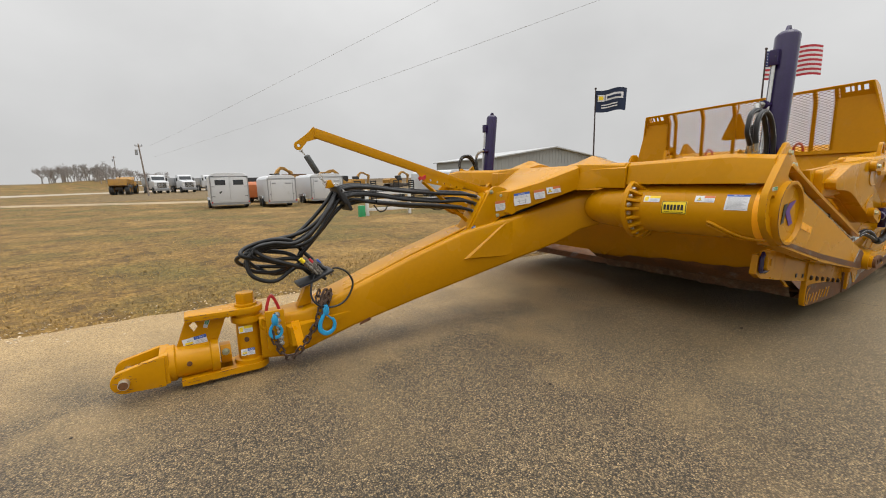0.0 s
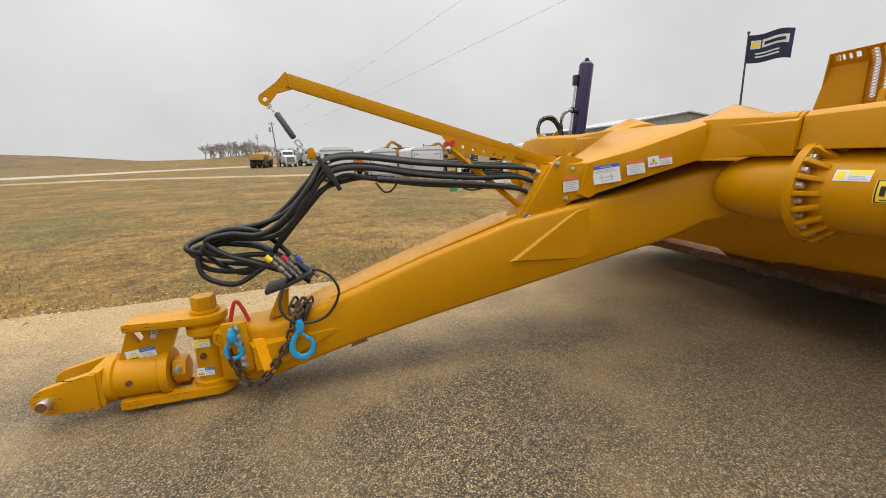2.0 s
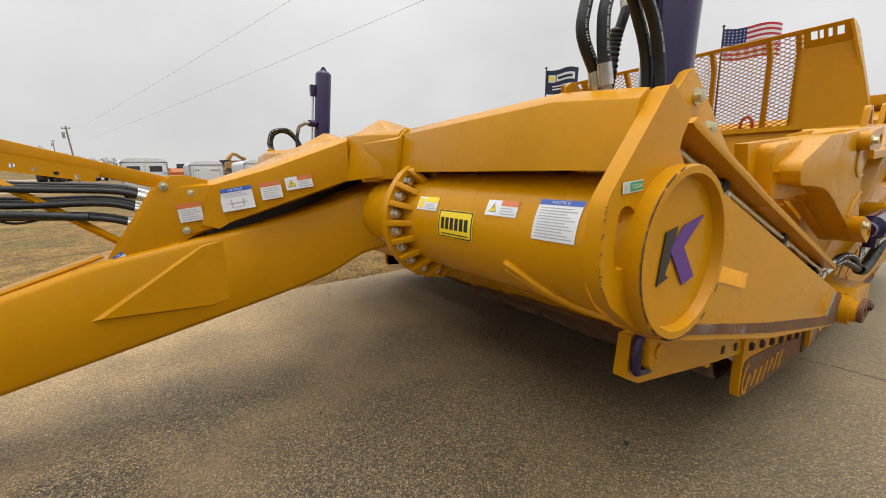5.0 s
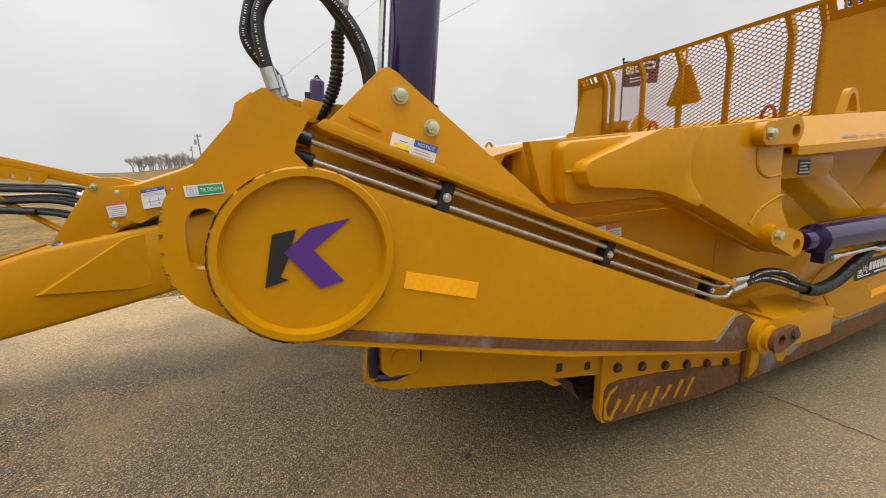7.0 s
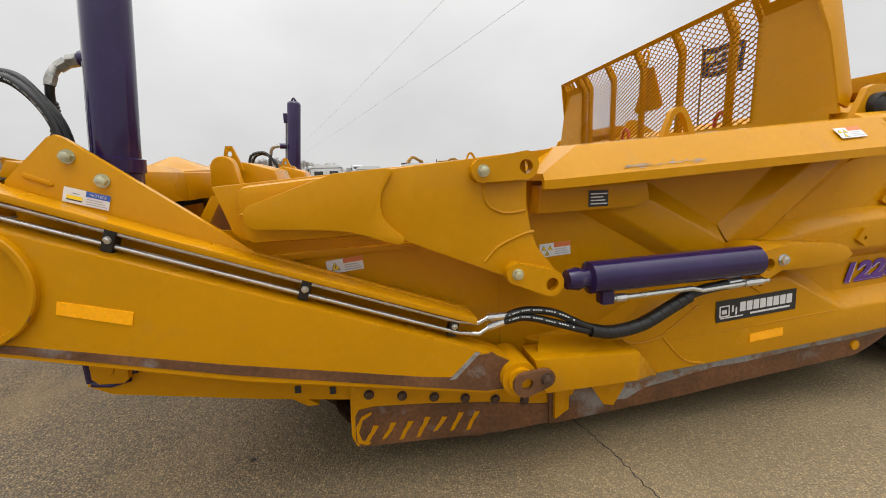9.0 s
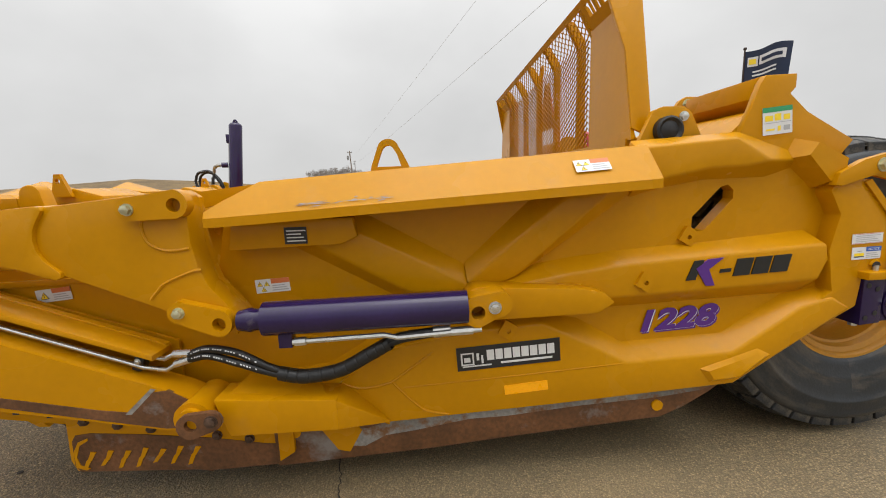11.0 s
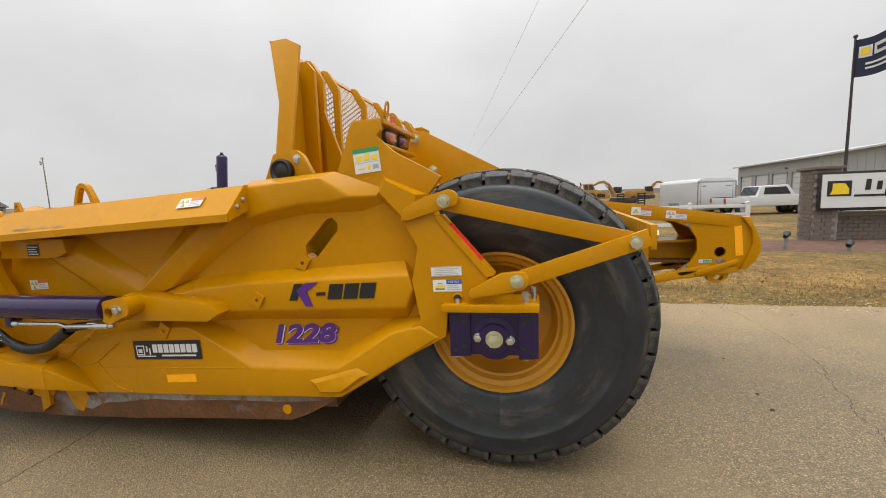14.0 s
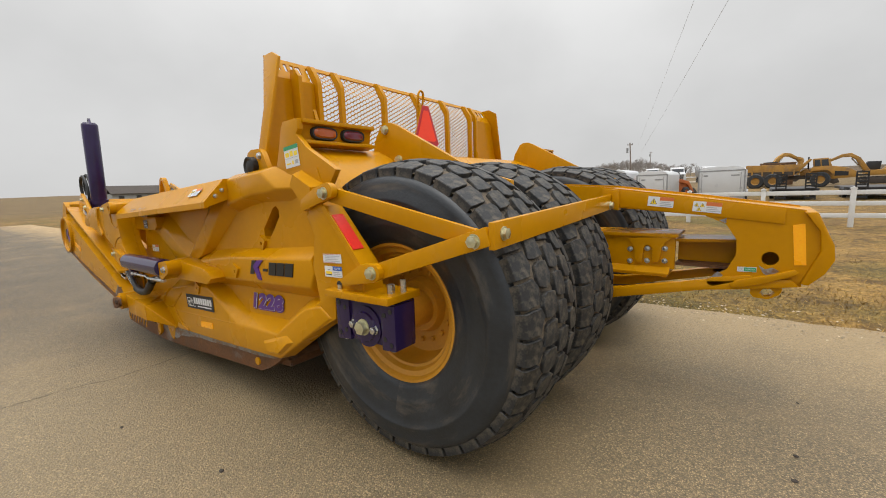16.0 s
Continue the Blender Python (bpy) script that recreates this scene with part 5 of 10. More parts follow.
    for bx, bz in ((5.592, 0.536), (5.753, 0.508)):
        bm = B()
        box(bm, (bx - 0.014, side(-2.134, s) - 0.002, bz - 0.018), (bx + 0.014, side(-2.128, s) + 0.002, bz + 0.018))
        part("square_hole", bm, M_BLACK, sp)
    # side cutter
    bm = prism(B(), [(5.84, 0.66), (5.825, 0.25), (5.85, 0.19), (6.60, 0.155), (6.90, 0.16), (6.90, 0.56), (6.5, 0.62)], "y", side(-2.145, s), side(-2.10, s))
    cut = part("side_cutter", bm, M_YELLOW, scraper, bev=0.004)
    bm = prism(B(), [(5.85, 0.36), (5.87, 0.392), (5.94, 0.40), (6.2, 0.378), (6.55, 0.335), (6.82, 0.285), (6.90, 0.28), (6.90, 0.165), (6.60, 0.153), (5.87, 0.188), (5.845, 0.22)], "y", side(-2.149, s), side(-2.10, s))
    wr = part("worn_edge", bm, M_WORN, cut, "scraped brown cutting edge")
    for k in range(7):
        x = 5.885 + 0.088 * k
        zt = 0.295 + 0.006 * math.sin(2.7 * k)
        zl = 0.205 + 0.012 * math.sin(1.9 * k)
        bm = prism(B(), [(x, zl), (x + 0.022, zl + 0.004), (x + 0.043, 0.245), (x + 0.05, 0.252), (x + 0.078, zt), (x + 0.05, zt + 0.004), (x + 0.033, 0.26), (x + 0.022, 0.25)], "y", side(-2.153, s), side(-2.147, s))
        part("yellow_slash", bm, M_YELLOW, wr, "remains of yellow paint")
    bm = prism(B(), [(5.85, 0.30), (5.88, 0.355), (5.93, 0.375), (5.93, 0.362), (5.885, 0.335), (5.862, 0.27), (5.875, 0.225), (5.92, 0.205), (5.90, 0.195), (5.852, 0.215)], "y", side(-2.152, s), side(-2.147, s))
    part("yellow_slash", bm, M_YELLOW, wr)
    for k in range(6):
        part("bolt", hexbolt(B(), (5.925 + 0.163 * k, side(-2.145, s), 0.468 - 0.030 * k), (0, sg, 0), 0.021, 0.016), M_CHAIN, cut)
# cutting edge across
bm = prism(B(), [(6.0, 0.22), (6.50, 0.11), (6.62, 0.14), (6.22, 0.34), (6.03, 0.30)], "y", -2.10, 2 * C + 2.10)
part("cutting_edge", bm, M_WORN, scraper, "scraped brown cutting edge")
bm = prism(B(), [(6.4, 0.19), (7.2, 0.27), (9.2, 0.37), (9.2, 0.42), (7.2, 0.32), (6.4, 0.24)], "y", -2.07, 2 * C + 2.07)
part("bowl_floor", bm, M_WORN, scraper)

# ---- bowl ----
WALL = [(6.62, 0.50), (6.62, 1.0), (6.72, 1.45), (6.95, 1.58), (8.85, 1.74), (9.75, 1.78), (9.85, 1.50), (9.85, 0.95), (9.30, 0.52), (8.36, 0.47), (7.2, 0.40)]
for s in (-1, 1):
    sg = -1 if s < 0 else 1
    Y = lambda y: side(y, s)
    hole = [(9.115, 1.312), (9.085, 1.335), (9.085, 1.388), (9.228, 1.538), (9.265, 1.548), (9.297, 1.52), (9.297, 1.475), (9.155, 1.318)]
    bm = prism(B(), WALL, "y", Y(-2.105), Y(-2.03), [hole])
    wall = part("bowl_side", bm, M_YELLOW, scraper)

    def rib(base, w, out, name="pressed_rib", top=None, sm=12):
        return part(name, raised(B(), base, top or shrink(base, w), Y(-2.103), Y(out), "y"), M_YELLOW, wall, smooth=50, bev=0.013)

    # broad band with the maker's mark
    rib([(7.86, 1.09), (8.16, 1.165), (8.447, 1.207), (8.707, 1.232), (9.184, 1.258), (9.697, 1.30), (9.80, 1.15), (9.70, 0.965), (9.604, 0.959), (9.176, 0.943), (8.692, 0.927), (8.327, 0.90), (8.0, 0.88)], 0, -2.195,
        top=[(7.93, 1.065), (8.20, 1.10), (8.436, 1.137), (8.718, 1.171), (9.178, 1.199), (9.747, 1.232), (9.76, 1.15), (9.72, 1.053), (9.688, 1.05), (9.174, 1.024), (8.772, 1.008), (8.522, 0.998), (8.1, 0.95)])
    # slanting ribs that meet in a V
    rib([(7.89, 1.198), (8.33, 1.60), (8.866, 1.60), (8.26, 1.18), (8.0, 1.06)], 0, -2.17,
        top=[(7.898, 1.106), (8.507, 1.60), (8.70, 1.60), (8.15, 1.13), (8.0, 1.07)])
    rib([(7.36, 1.50), (7.89, 1.198), (7.95, 1.04), (7.54, 1.04), (6.95, 1.37), (6.95, 1.50)], 0, -2.17,
        top=[(7.15, 1.50), (7.897, 1.106), (7.93, 1.06), (7.62, 1.07), (7.05, 1.40), (7.05, 1.50)])
    # plate with small labels
    bm = prism(B(), [(6.78, 1.325), (7.30, 1.335), (7.38, 1.37), (7.36, 1.46), (6.80, 1.46)], "y", Y(-2.215), Y(-2.06))
    part("label_plate", bm, M_YELLOW, wall, bev=0.006)
    # rear shoulder
    rib([(8.74, 1.78), (9.30, 1.81), (9.72, 1.66), (9.46, 1.58), (9.12, 1.575), (8.92, 1.545), (8.74, 1.50)], 0, -2.185,
        top=[(8.74, 1.74), (9.24, 1.775), (9.42, 1.66), (9.30, 1.64), (9.12, 1.635), (8.92, 1.60), (8.74, 1.56)])
    # lower skirt
    rib([(6.75, 0.66), (7.18, 0.70), (7.46, 0.86), (7.95, 0.93), (8.36, 0.905), (8.492, 0.874), (8.731, 0.73), (9.285, 0.754), (9.604, 0.956), (9.80, 0.99), (9.94, 0.90), (9.32, 0.495), (8.36, 0.435), (7.24, 0.375), (6.86, 0.385)], 0, -2.205,
        top=[(6.85, 0.645), (7.16, 0.655), (7.50, 0.79), (7.95, 0.87), (8.27, 0.89), (8.33, 0.86), (8.719, 0.653), (9.289, 0.677), (9.635, 0.907), (9.80, 0.95), (9.90, 0.89), (9.30, 0.505), (8.36, 0.445), (7.24, 0.385), (6.88, 0.395)])
    # pivot lug: a square block that tapers back to the skirt
    bm = prism(B(), [(6.70, 0.66), (7.26, 0.628), (7.262, 0.475), (6.76, 0.475)], "y", Y(-2.37), Y(-2.19))
    part("pivot_lug", bm, M_YELLOW, wall, bev=0.01)
    bm = hull(B(), [(7.255, Y(-2.368), 0.622), (7.255, Y(-2.368), 0.478), (7.50, Y(-2.204), 0.40), (7.255, Y(-2.19), 0.40), (7.255, Y(-2.19), 0.635), (7.30, Y(-2.204), 0.60)])
    part("lug_gusset", bm, M_YELLOW, wall, bev=0.006)
    bm = hull(B(), [(6.72, Y(-2.35), 0.64), (7.22, Y(-2.35), 0.622), (6.80, Y(-2.19), 0.70), (7.14, Y(-2.19), 0.675), (6.8, Y(-2.19), 0.60), (7.14, Y(-2.19), 0.60)])
    part("lug_top", bm, M_YELLOW, wall, bev=0.008)
    # scraped bottom runner
    bm = prism(B(), [(6.87, 0.405), (7.24, 0.395), (7.5, 0.42), (8.36, 0.475), (9.32, 0.53), (9.20, 0.44), (9.06, 0.36), (8.94, 0.31), (8.1, 0.245), (7.7, 0.208), (6.88, 0.158)], "y", Y(-2.16), Y(-2.08))
    run = part("runner", bm, M_WORN, scraper, "scraped brown lower runner", bev=0.004)
    bm = prism(B(), [(7.24, 0.36), (7.36, 0.345), (7.5, 0.39), (7.85, 0.41), (8.36, 0.44), (9.26, 0.50), (9.16, 0.455), (8.9, 0.425), (8.5, 0.405), (8.1, 0.37), (7.9, 0.365), (7.6, 0.318), (7.45, 0.30), (7.34, 0.245), (7.27, 0.25), (7.3, 0.30)], "y", Y(-2.163), Y(-2.10))
    part("bare_edge", bm, M_GREYWEAR, run, "grey bare metal line")
    for a, b in ((6.985, 0.35), (8.914, 0.382)):
        part("plug", cyl(B(), (a, Y(-2.155), b), (a, Y(-2.172), b), 0.03, seg=16), M_YELLOW, run)
    bm = prism(B(), [(6.90, 0.42), (6.98, 0.42), (6.98, 0.25), (6.90, 0.20)], "y", Y(-2.185), Y(-2.10))
    part("stop_block", bm, M_YELLOW, run, bev=0.004)
    bm = prism(B(), [(7.08, 0.415), (7.27, 0.40), (7.33, 0.34), (7.26, 0.22), (7.20, 0.235)], "y", Y(-2.166), Y(-2.10))
    part("paint_patch", bm, M_YELLOW, run)
    # weld lines on the skirt
    for path in ([(7.19, 0.53), (7.32, 0.47), (7.48, 0.395)], [(7.15, 0.55), (7.24, 0.622), (7.33, 0.598), (7.42, 0.598), (7.505, 0.62)], [(7.24, 0.622), (7.36, 0.72), (7.46, 0.78)], [(7.505, 0.62), (7.62, 0.70), (7.72, 0.77)], [(7.505, 0.62), (7.586, 0.528), (7.67, 0.455), (7.785, 0.425)]):
        part("weld_line", pipe(B(), [(x, Y(-2.206), z) for x, z in path], 0.007, 6, 5), M_YELLOW, wall)
    part("bend_line", pipe(B(), [(x, Y(-2.205), z) for x, z in ((7.56, 0.585), (8.18, 0.619), (8.70, 0.652))], 0.0035, 6), M_YELLOW, wall)
    # top spill rail
    bm = B()
    sec = lambda x, zb, zc, yt, zt: [(x, Y(-2.355), zb), (x, Y(-2.355), zc), (x, Y(yt), zt), (x, Y(-1.97), zt + 0.012), (x, Y(-1.97), zt - 0.03), (x, Y(yt + 0.012), zt - 0.03), (x, Y(-2.33), zc - 0.012), (x, Y(-2.33), zb)]
    hull_loft(bm, [sec(6.75, 1.448, 1.487, -2.338, 1.515), sec(6.80, 1.448, 1.489, -2.315, 1.548), sec(6.96, 1.455, 1.497, -2.24, 1.638), sec(8.775, 1.55, 1.592, -2.203, 1.752)])
    rail = part("spill_rail", bm, M_YELLOW, scraper, smooth=20)
    bm = prism(B(), [(Y(-2.35), 1.552), (Y(-2.35), 1.588), (Y(-2.205), 1.745), (Y(-2.03), 1.75), (Y(-2.03), 1.62), (Y(-2.2), 1.60)], "x", 8.755, 8.778)
    part("rail_end", bm, M_YELLOW, rail)
    for yy, zz in ((-2.275, 1.632), (-2.225, 1.672)):
        part("bolt", hexbolt(B(), (8.778, Y(yy), zz), (1, 0, 0), 0.013, 0.012), M_STEEL, rail)
    arch = [(7.452, 1.62), (7.462, 1.69), (7.49, 1.765), *circle((7.545, 1.765), 0.052, 9, 165, 15), (7.612, 1.75), (7.64, 1.69), (7.648, 1.62)]
    bm = prism(B(), arch, "y", Y(-2.185), Y(-2.15), [[(7.487, 1.69), (7.515, 1.765), *circle((7.545, 1.762), 0.026, 6, 150, 30), (7.585, 1.745), (7.603, 1.69)]])
    part("lifting_eye", bm, M_YELLOW, rail)
    if s < 0:
        sticker(scraper, flat_spot((8.478, -2.283, 1.662), (1, 0.02, 0.062), (-0.03, 0.70, 0.715)), 0.165, 0.075, "warning3")
        rs = random.Random(5)
        bm = B()
        for k in range(26):
            xx = 7.14 + 0.40 * rs.random() ** 1.3
            up_ = 0.028 + rs.gauss(0, 0.008)
            w_, h_ = rs.uniform(0.02, 0.09), rs.uniform(0.0008, 0.0028)
            spt = flat_spot((xx, -2.357, 1.499 + 0.0525 * (xx - 6.96)), (1, 0, 0.055), (0, 0.68, 0.733))
            bm.faces.new([bm.verts.new(spt(a, up_ + b, 0.0025)) for a, b in ((0, 0), (w_ * 0.5, -h_), (w_, h_ * 0.3), (w_ * 0.8, h_), (w_ * 0.35, h_ * 1.4))])
        sc_ = part("scuff", bm, M_GREYWEAR, rail, "grey scuff marks", fix=False)
        sc_["kind"] = "stuff"
        sticker(scraper, flat_spot((7.095, -2.216, 1.385), *NEAR), 0.105, 0.08, "dark")
        sticker(scraper, flat_spot((6.925, -2.106, 1.125), (1, 0, 0.06), (-0.06, 0, 1)), 0.17, 0.07, "warning3")
        sticker(scraper, flat_spot((8.10, -2.207, 0.735), (1, 0, 0.06), (-0.06, 0, 1)), 0.53, 0.125, "dealer")
        bm = prism(B(), [(8.075, 0.565), (8.30, 0.583), (8.305, 0.533), (8.08, 0.515)], "y", -2.2095, -2.204)
        part("reflector", bm, M_REFLECT, wall, "amber reflective strip")
        sticker(scraper, flat_spot((5.86, -2.102, 1.125), (1, 0, 0.10), (-0.10, 0, 1)), 0.17, 0.065, "warning")
        # maker's mark in plain shapes and the model number
        yk = -2.1985
        bm = prism(B(), [(9.01, 1.075), (9.05, 1.175), (9.10, 1.178), (9.075, 1.12), (9.06, 1.085), (9.06, 1.078)], "y", yk - 0.003, yk + 0.003)
        part("maker_mark", bm, M_LOGO_BLACK, wall, "black painted mark")
        for xx, w_, h0, h1 in ((9.185, 0.055, 0.023, 0.041), (9.255, 0.085, 0, 0.088), (9.352, 0.085, 0, 0.088), (9.449, 0.09, 0, 0.088)):
            zo = 1.086 + (xx - 9.2) * 0.05
            bm = prism(B(), [(xx, zo + h0), (xx + w_, zo + h0 + 0.004), (xx + w_ + 0.22 * (h1 - h0), zo + h1 + 0.004), (xx + 0.22 * (h1 - h0), zo + h1)], "y", yk - 0.003, yk + 0.003)
            part("maker_mark", bm, M_LOGO_BLACK, wall, "black painted mark")
        bm = prism(B(), [(9.06, 1.135), (9.12, 1.18), (9.20, 1.187), (9.125, 1.13), (9.16, 1.045), (9.115, 1.045)], "y", yk - 0.005, yk + 0.003)
        part("maker_mark", bm, M_LOGO_PURPLE, wall, "purple painted mark")
        for dx, dz, dy, mt, nm, fat in ((0.011, -0.010, 0.0, M_LOGO_PURPLE, "number_shadow", 0.006), (0.002, -0.002, -0.0015, M_WHITE, "number_outline", 0.0088), (0, 0, -0.003, M_LOGO_PURPLE, "model_number", 0.0070)):
            cu = bpy.data.curves.new(nm, "FONT")
            cu.body = "1228"
            cu.size, cu.extrude, cu.shear, cu.offset = 0.178, 0.001, 0.25, fat
            cu.space_character = 1.0
            tmp = bpy.data.objects.new(nm, cu)
            me = bpy.data.meshes.new_from_object(tmp)
            bm = B()
            bm.from_mesh(me)
            bpy.data.objects.remove(tmp)
            bpy.data.meshes.remove(me)
            lo_x, hi_x = min(v.co.x for v in bm.verts), max(v.co.x for v in bm.verts)
            lo_z, hi_z = min(v.co.y for v in bm.verts), max(v.co.y for v in bm.verts)
            fit_ = Matrix.Diagonal((0.43 / (hi_x - lo_x), 0.122 / (hi_z - lo_z), 1, 1)) @ Matrix.Translation((-lo_x, -lo_z, 0))
            bmesh.ops.transform(bm, verts=bm.verts, matrix=Matrix.Translation((8.832 + dx, -2.112 + dy, 0.778 + dz)) @ Matrix.Rotation(radians(-3.4), 4, "Y") @ Matrix.Rotation(radians(90), 4, "X") @ fit_)
            part(nm, bm, mt, wall, {"number_shadow": "purple offset shadow of the number", "number_outline": "thin white outline of the number"}.get(nm, "purple painted model number"), fix=False)
        # small latch plates
        for lx, lz in ((9.065, 1.285), (8.80, 1.075), (8.10, 0.86)):
            yy = -2.115 if lz > 1.2 else -2.20 if lz > 1 else -2.205
            bm = prism(B(), [(lx - 0.055, lz - 0.01), (lx + 0.01, lz - 0.05), (lx + 0.05, lz + 0.02), (lx - 0.015, lz + 0.06)], "y", yy - 0.012, yy + 0.03, [circle((lx, lz), 0.012, 8)])
            part("latch_plate", bm, M_YELLOW, wall)
    # apron cylinder on the side
    p0, p1 = Vector((6.86, Y(-2.36), 1.03)), Vector((7.93, Y(-2.36), 1.045))
    bm = lathe(B(), p0, p1 - p0, [(0, 0), (0, 0.045), (0.05, 0.055), (0.07, 0.048), (0.10, 0.048), (0.11, 0.076), (1.02, 0.076), (1.03, 0.0)], 32)
    ac = part("apron_cylinder", bm, M_PURPLE, scraper, "scuffed dark purple hydraulic cylinder")
    bm = B()
    box(bm, (7.03, Y(-2.36) - 0.03, 0.90), (7.09, Y(-2.36) + 0.03, 0.97))
    part("port_block", bm, M_PURPLE, ac, bev=0.004)
    bm = pipe(B(), [(7.09, Y(-2.38), 0.925), (7.50, Y(-2.39), 0.94), (7.56, Y(-2.39), 0.925), (7.94, Y(-2.39), 0.945)], 0.013, 8)
    cyl(bm, (7.10, Y(-2.38), 0.925), (7.15, Y(-2.38), 0.927), 0.02, seg=8)
    cyl(bm, (7.80, Y(-2.39), 0.94), (7.90, Y(-2.39), 0.943), 0.02, seg=8)
    part("cylinder_pipe", bm, M_STEEL, ac, "plated steel pipe")
    bm = prism(B(), [*circle((7.955, 1.035), 0.085, 10, 90, 270), (8.25, 0.955), (8.52, 0.96), (8.60, 1.01), (8.55, 1.06), (8.45, 1.085), (8.05, 1.11)], "y", Y(-2.30), Y(-2.16))
    part("cylinder_lug", bm, M_YELLOW, wall, bev=0.008)
    bm = prism(B(), [*circle((7.93, 1.03), 0.075, 10, 90, 270), *circle((8.02, 1.06), 0.06, 8, -90, 90)], "y", Y(-2.405), Y(-2.28), [circle((7.925, 1.025), 0.032, 12)])
    part("cylinder_ear", bm, M_YELLOW, wall)
    part("bolt", hexbolt(B(), (8.0, Y(-2.405), 1.047), (0, sg, 0), 0.024, 0.02), M_STEEL, wall)
    if s < 0:
        for k, dz in enumerate((0.0, -0.055)):
            pts = [(6.58, -2.29, 0.855 + 0.4 * dz), (6.68, -2.31, 0.885 + 0.6 * dz), (6.82, -2.33, 0.865 + 0.9 * dz), (6.98, -2.34, 0.785 + 0.4 * dz), (7.12, -2.34, 0.755 + 0.3 * dz), (7.28, -2.34, 0.775 + 0.4 * dz), (7.42, -2.35, 0.85 + 0.4 * dz), (7.55, -2.36, 0.915 + 0.3 * dz), (7.72, -2.37, 0.94 + 0.2 * dz)]
            hs = part("hydraulic_hose", pipe(B(), pts, 0.0185, 10, 6), M_HOSE, scraper, "black rubber hydraulic hose")
            hose_print(hs, pts, 0.0185, (0, -1, 0.35), 5, 1.2, 2.6)
            part("fitting", cyl(B(), pts[-1], Vector(pts[-1]) + Vector((0.08, 0, 0.005)), 0.021, seg=10), M_STEEL, hs)
        bm = B()
        pts = spline([(7.0, -2.34, 0.762), (7.12, -2.34, 0.74), (7.28, -2.34, 0.762), (7.42, -2.35, 0.835), (7.52, -2.355, 0.89)], 8)
        fine_ = spline(pts, 4)
        rings_ = []
        for i, q in enumerate(fine_):
            d_ = (fine_[min(i + 1, len(fine_) - 1)] - fine_[max(i - 1, 0)]).normalized()
            u_, v_ = frame_along(d_)
            rings_.append(ring(bm, q, u_, v_, 0.0335 if i % 12 else 0.031, 12))
        for a, b in zip(rings_, rings_[1:]):
            bridge(bm, a, b)
        part("spiral_wrap", bm, M_HOSE, scraper, "black spiral hose wrap")
    # rear frame plate
    bm = prism(B(), [(9.24, 0.50), (9.94, 0.895), (9.955, 1.045), (10.20, 1.05), (10.215, 1.07), (10.17, 1.235), (9.905, 1.535), (9.88, 1.60), (9.78, 1.60), (9.735, 1.50), (9.80, 1.38), (9.76, 1.20), (9.80, 0.98), (9.62, 0.86), (9.2, 0.56)],
               "y", Y(-2.195), Y(-2.05))
    fr = part("rear_frame_plate", bm, M_YELLOW, scraper, bev=0.008)
    bm = raised(B(), [(9.10, 0.60), (9.42, 0.70), (9.50, 0.66), (9.32, 0.53), (9.16, 0.52)], [(9.15, 0.59), (9.40, 0.67), (9.44, 0.65), (9.31, 0.55), (9.18, 0.54)], Y(-2.2), Y(-2.225))
    part("doubler", bm, M_YELLOW, fr)
    bm = raised(B(), [(9.58, 1.78), (9.86, 1.66), (9.82, 1.50), (9.70, 1.50), (9.52, 1.66)], [(9.64, 1.74), (9.80, 1.66), (9.79, 1.55), (9.72, 1.55), (9.60, 1.68)], Y(-2.07), Y(-2.20))
    part("corner_block", bm, M_YELLOW, fr)
    bm = prism(B(), [(9.898, 1.54), (10.165, 1.225), (10.203, 1.235), (9.93, 1.553)], "y", Y(-2.205), Y(-2.09))
    fl = part("frame_flange", bm, M_YELLOW, fr)
    bm = prism(B(), [(9.974, 1.499), (10.134, 1.3125), (10.139, 1.3168), (9.979, 1.503)], "y", Y(-2.195), Y(-2.12))
    part("reflector", bm, M_REFLECT_RED, fr, "red reflective strip")
    if s < 0:
        sticker(scraper, flat_spot((9.953, -2.196, 1.254), (1, 0, 0.04), (-0.04, 0, 1)), 0.165, 0.052, "print")
        sticker(scraper, flat_spot((9.956, -2.196, 1.178), (1, 0, 0.03), (-0.03, 0, 1)), 0.156, 0.064, "notice_wide")
        # arched opening above the seat with a bolt end in it
        arch = [(-0.031, 0.0), (-0.031, 0.035), *[(-a_, b_) for a_, b_ in circle((0, 0.035), 0.031, 9, 0, 180)], (0.031, 0.035), (0.031, 0.0)]
        bm = prism(B(), [(10.011 + a_, 1.078 + b_) for a_, b_ in arch[1:-1]], "y", -2.205, -2.19)
        rim_ = part("arch_rim", bm, M_YELLOW, fr, bev=0.003)
        bm = prism(B(), [(10.011 + a_ * 0.7, 1.080 + b_ * 0.8) for a_, b_ in arch[1:-1]], "y", -2.2075, -2.204)
        part("arch_opening", bm, M_BLACK, rim_)
        part("bolt_end", cyl(B(), (10.011, -2.205, 1.086), (10.011, -2.205, 1.112), 0.012, seg=8), M_STEEL, rim_)
    # axle seat and axle block
    bm = prism(B(), [(9.93, 1.045), (10.43, 1.055), (10.43, 1.095), (9.93, 1.085)], "y", Y(-2.25), Y(-2.0))
    seat = part("axle_seat", bm, M_YELLOW, scraper, bev=0.006)
    bm = prism(B(), [(9.975, 0.80), (10.41, 0.81), (10.415, 1.048), (9.97, 1.04)], "y", Y(-2.19), Y(-2.03))
    axb = part("axle_block", bm, M_PURPLE, scraper, "dark purple axle block", bev=0.008)
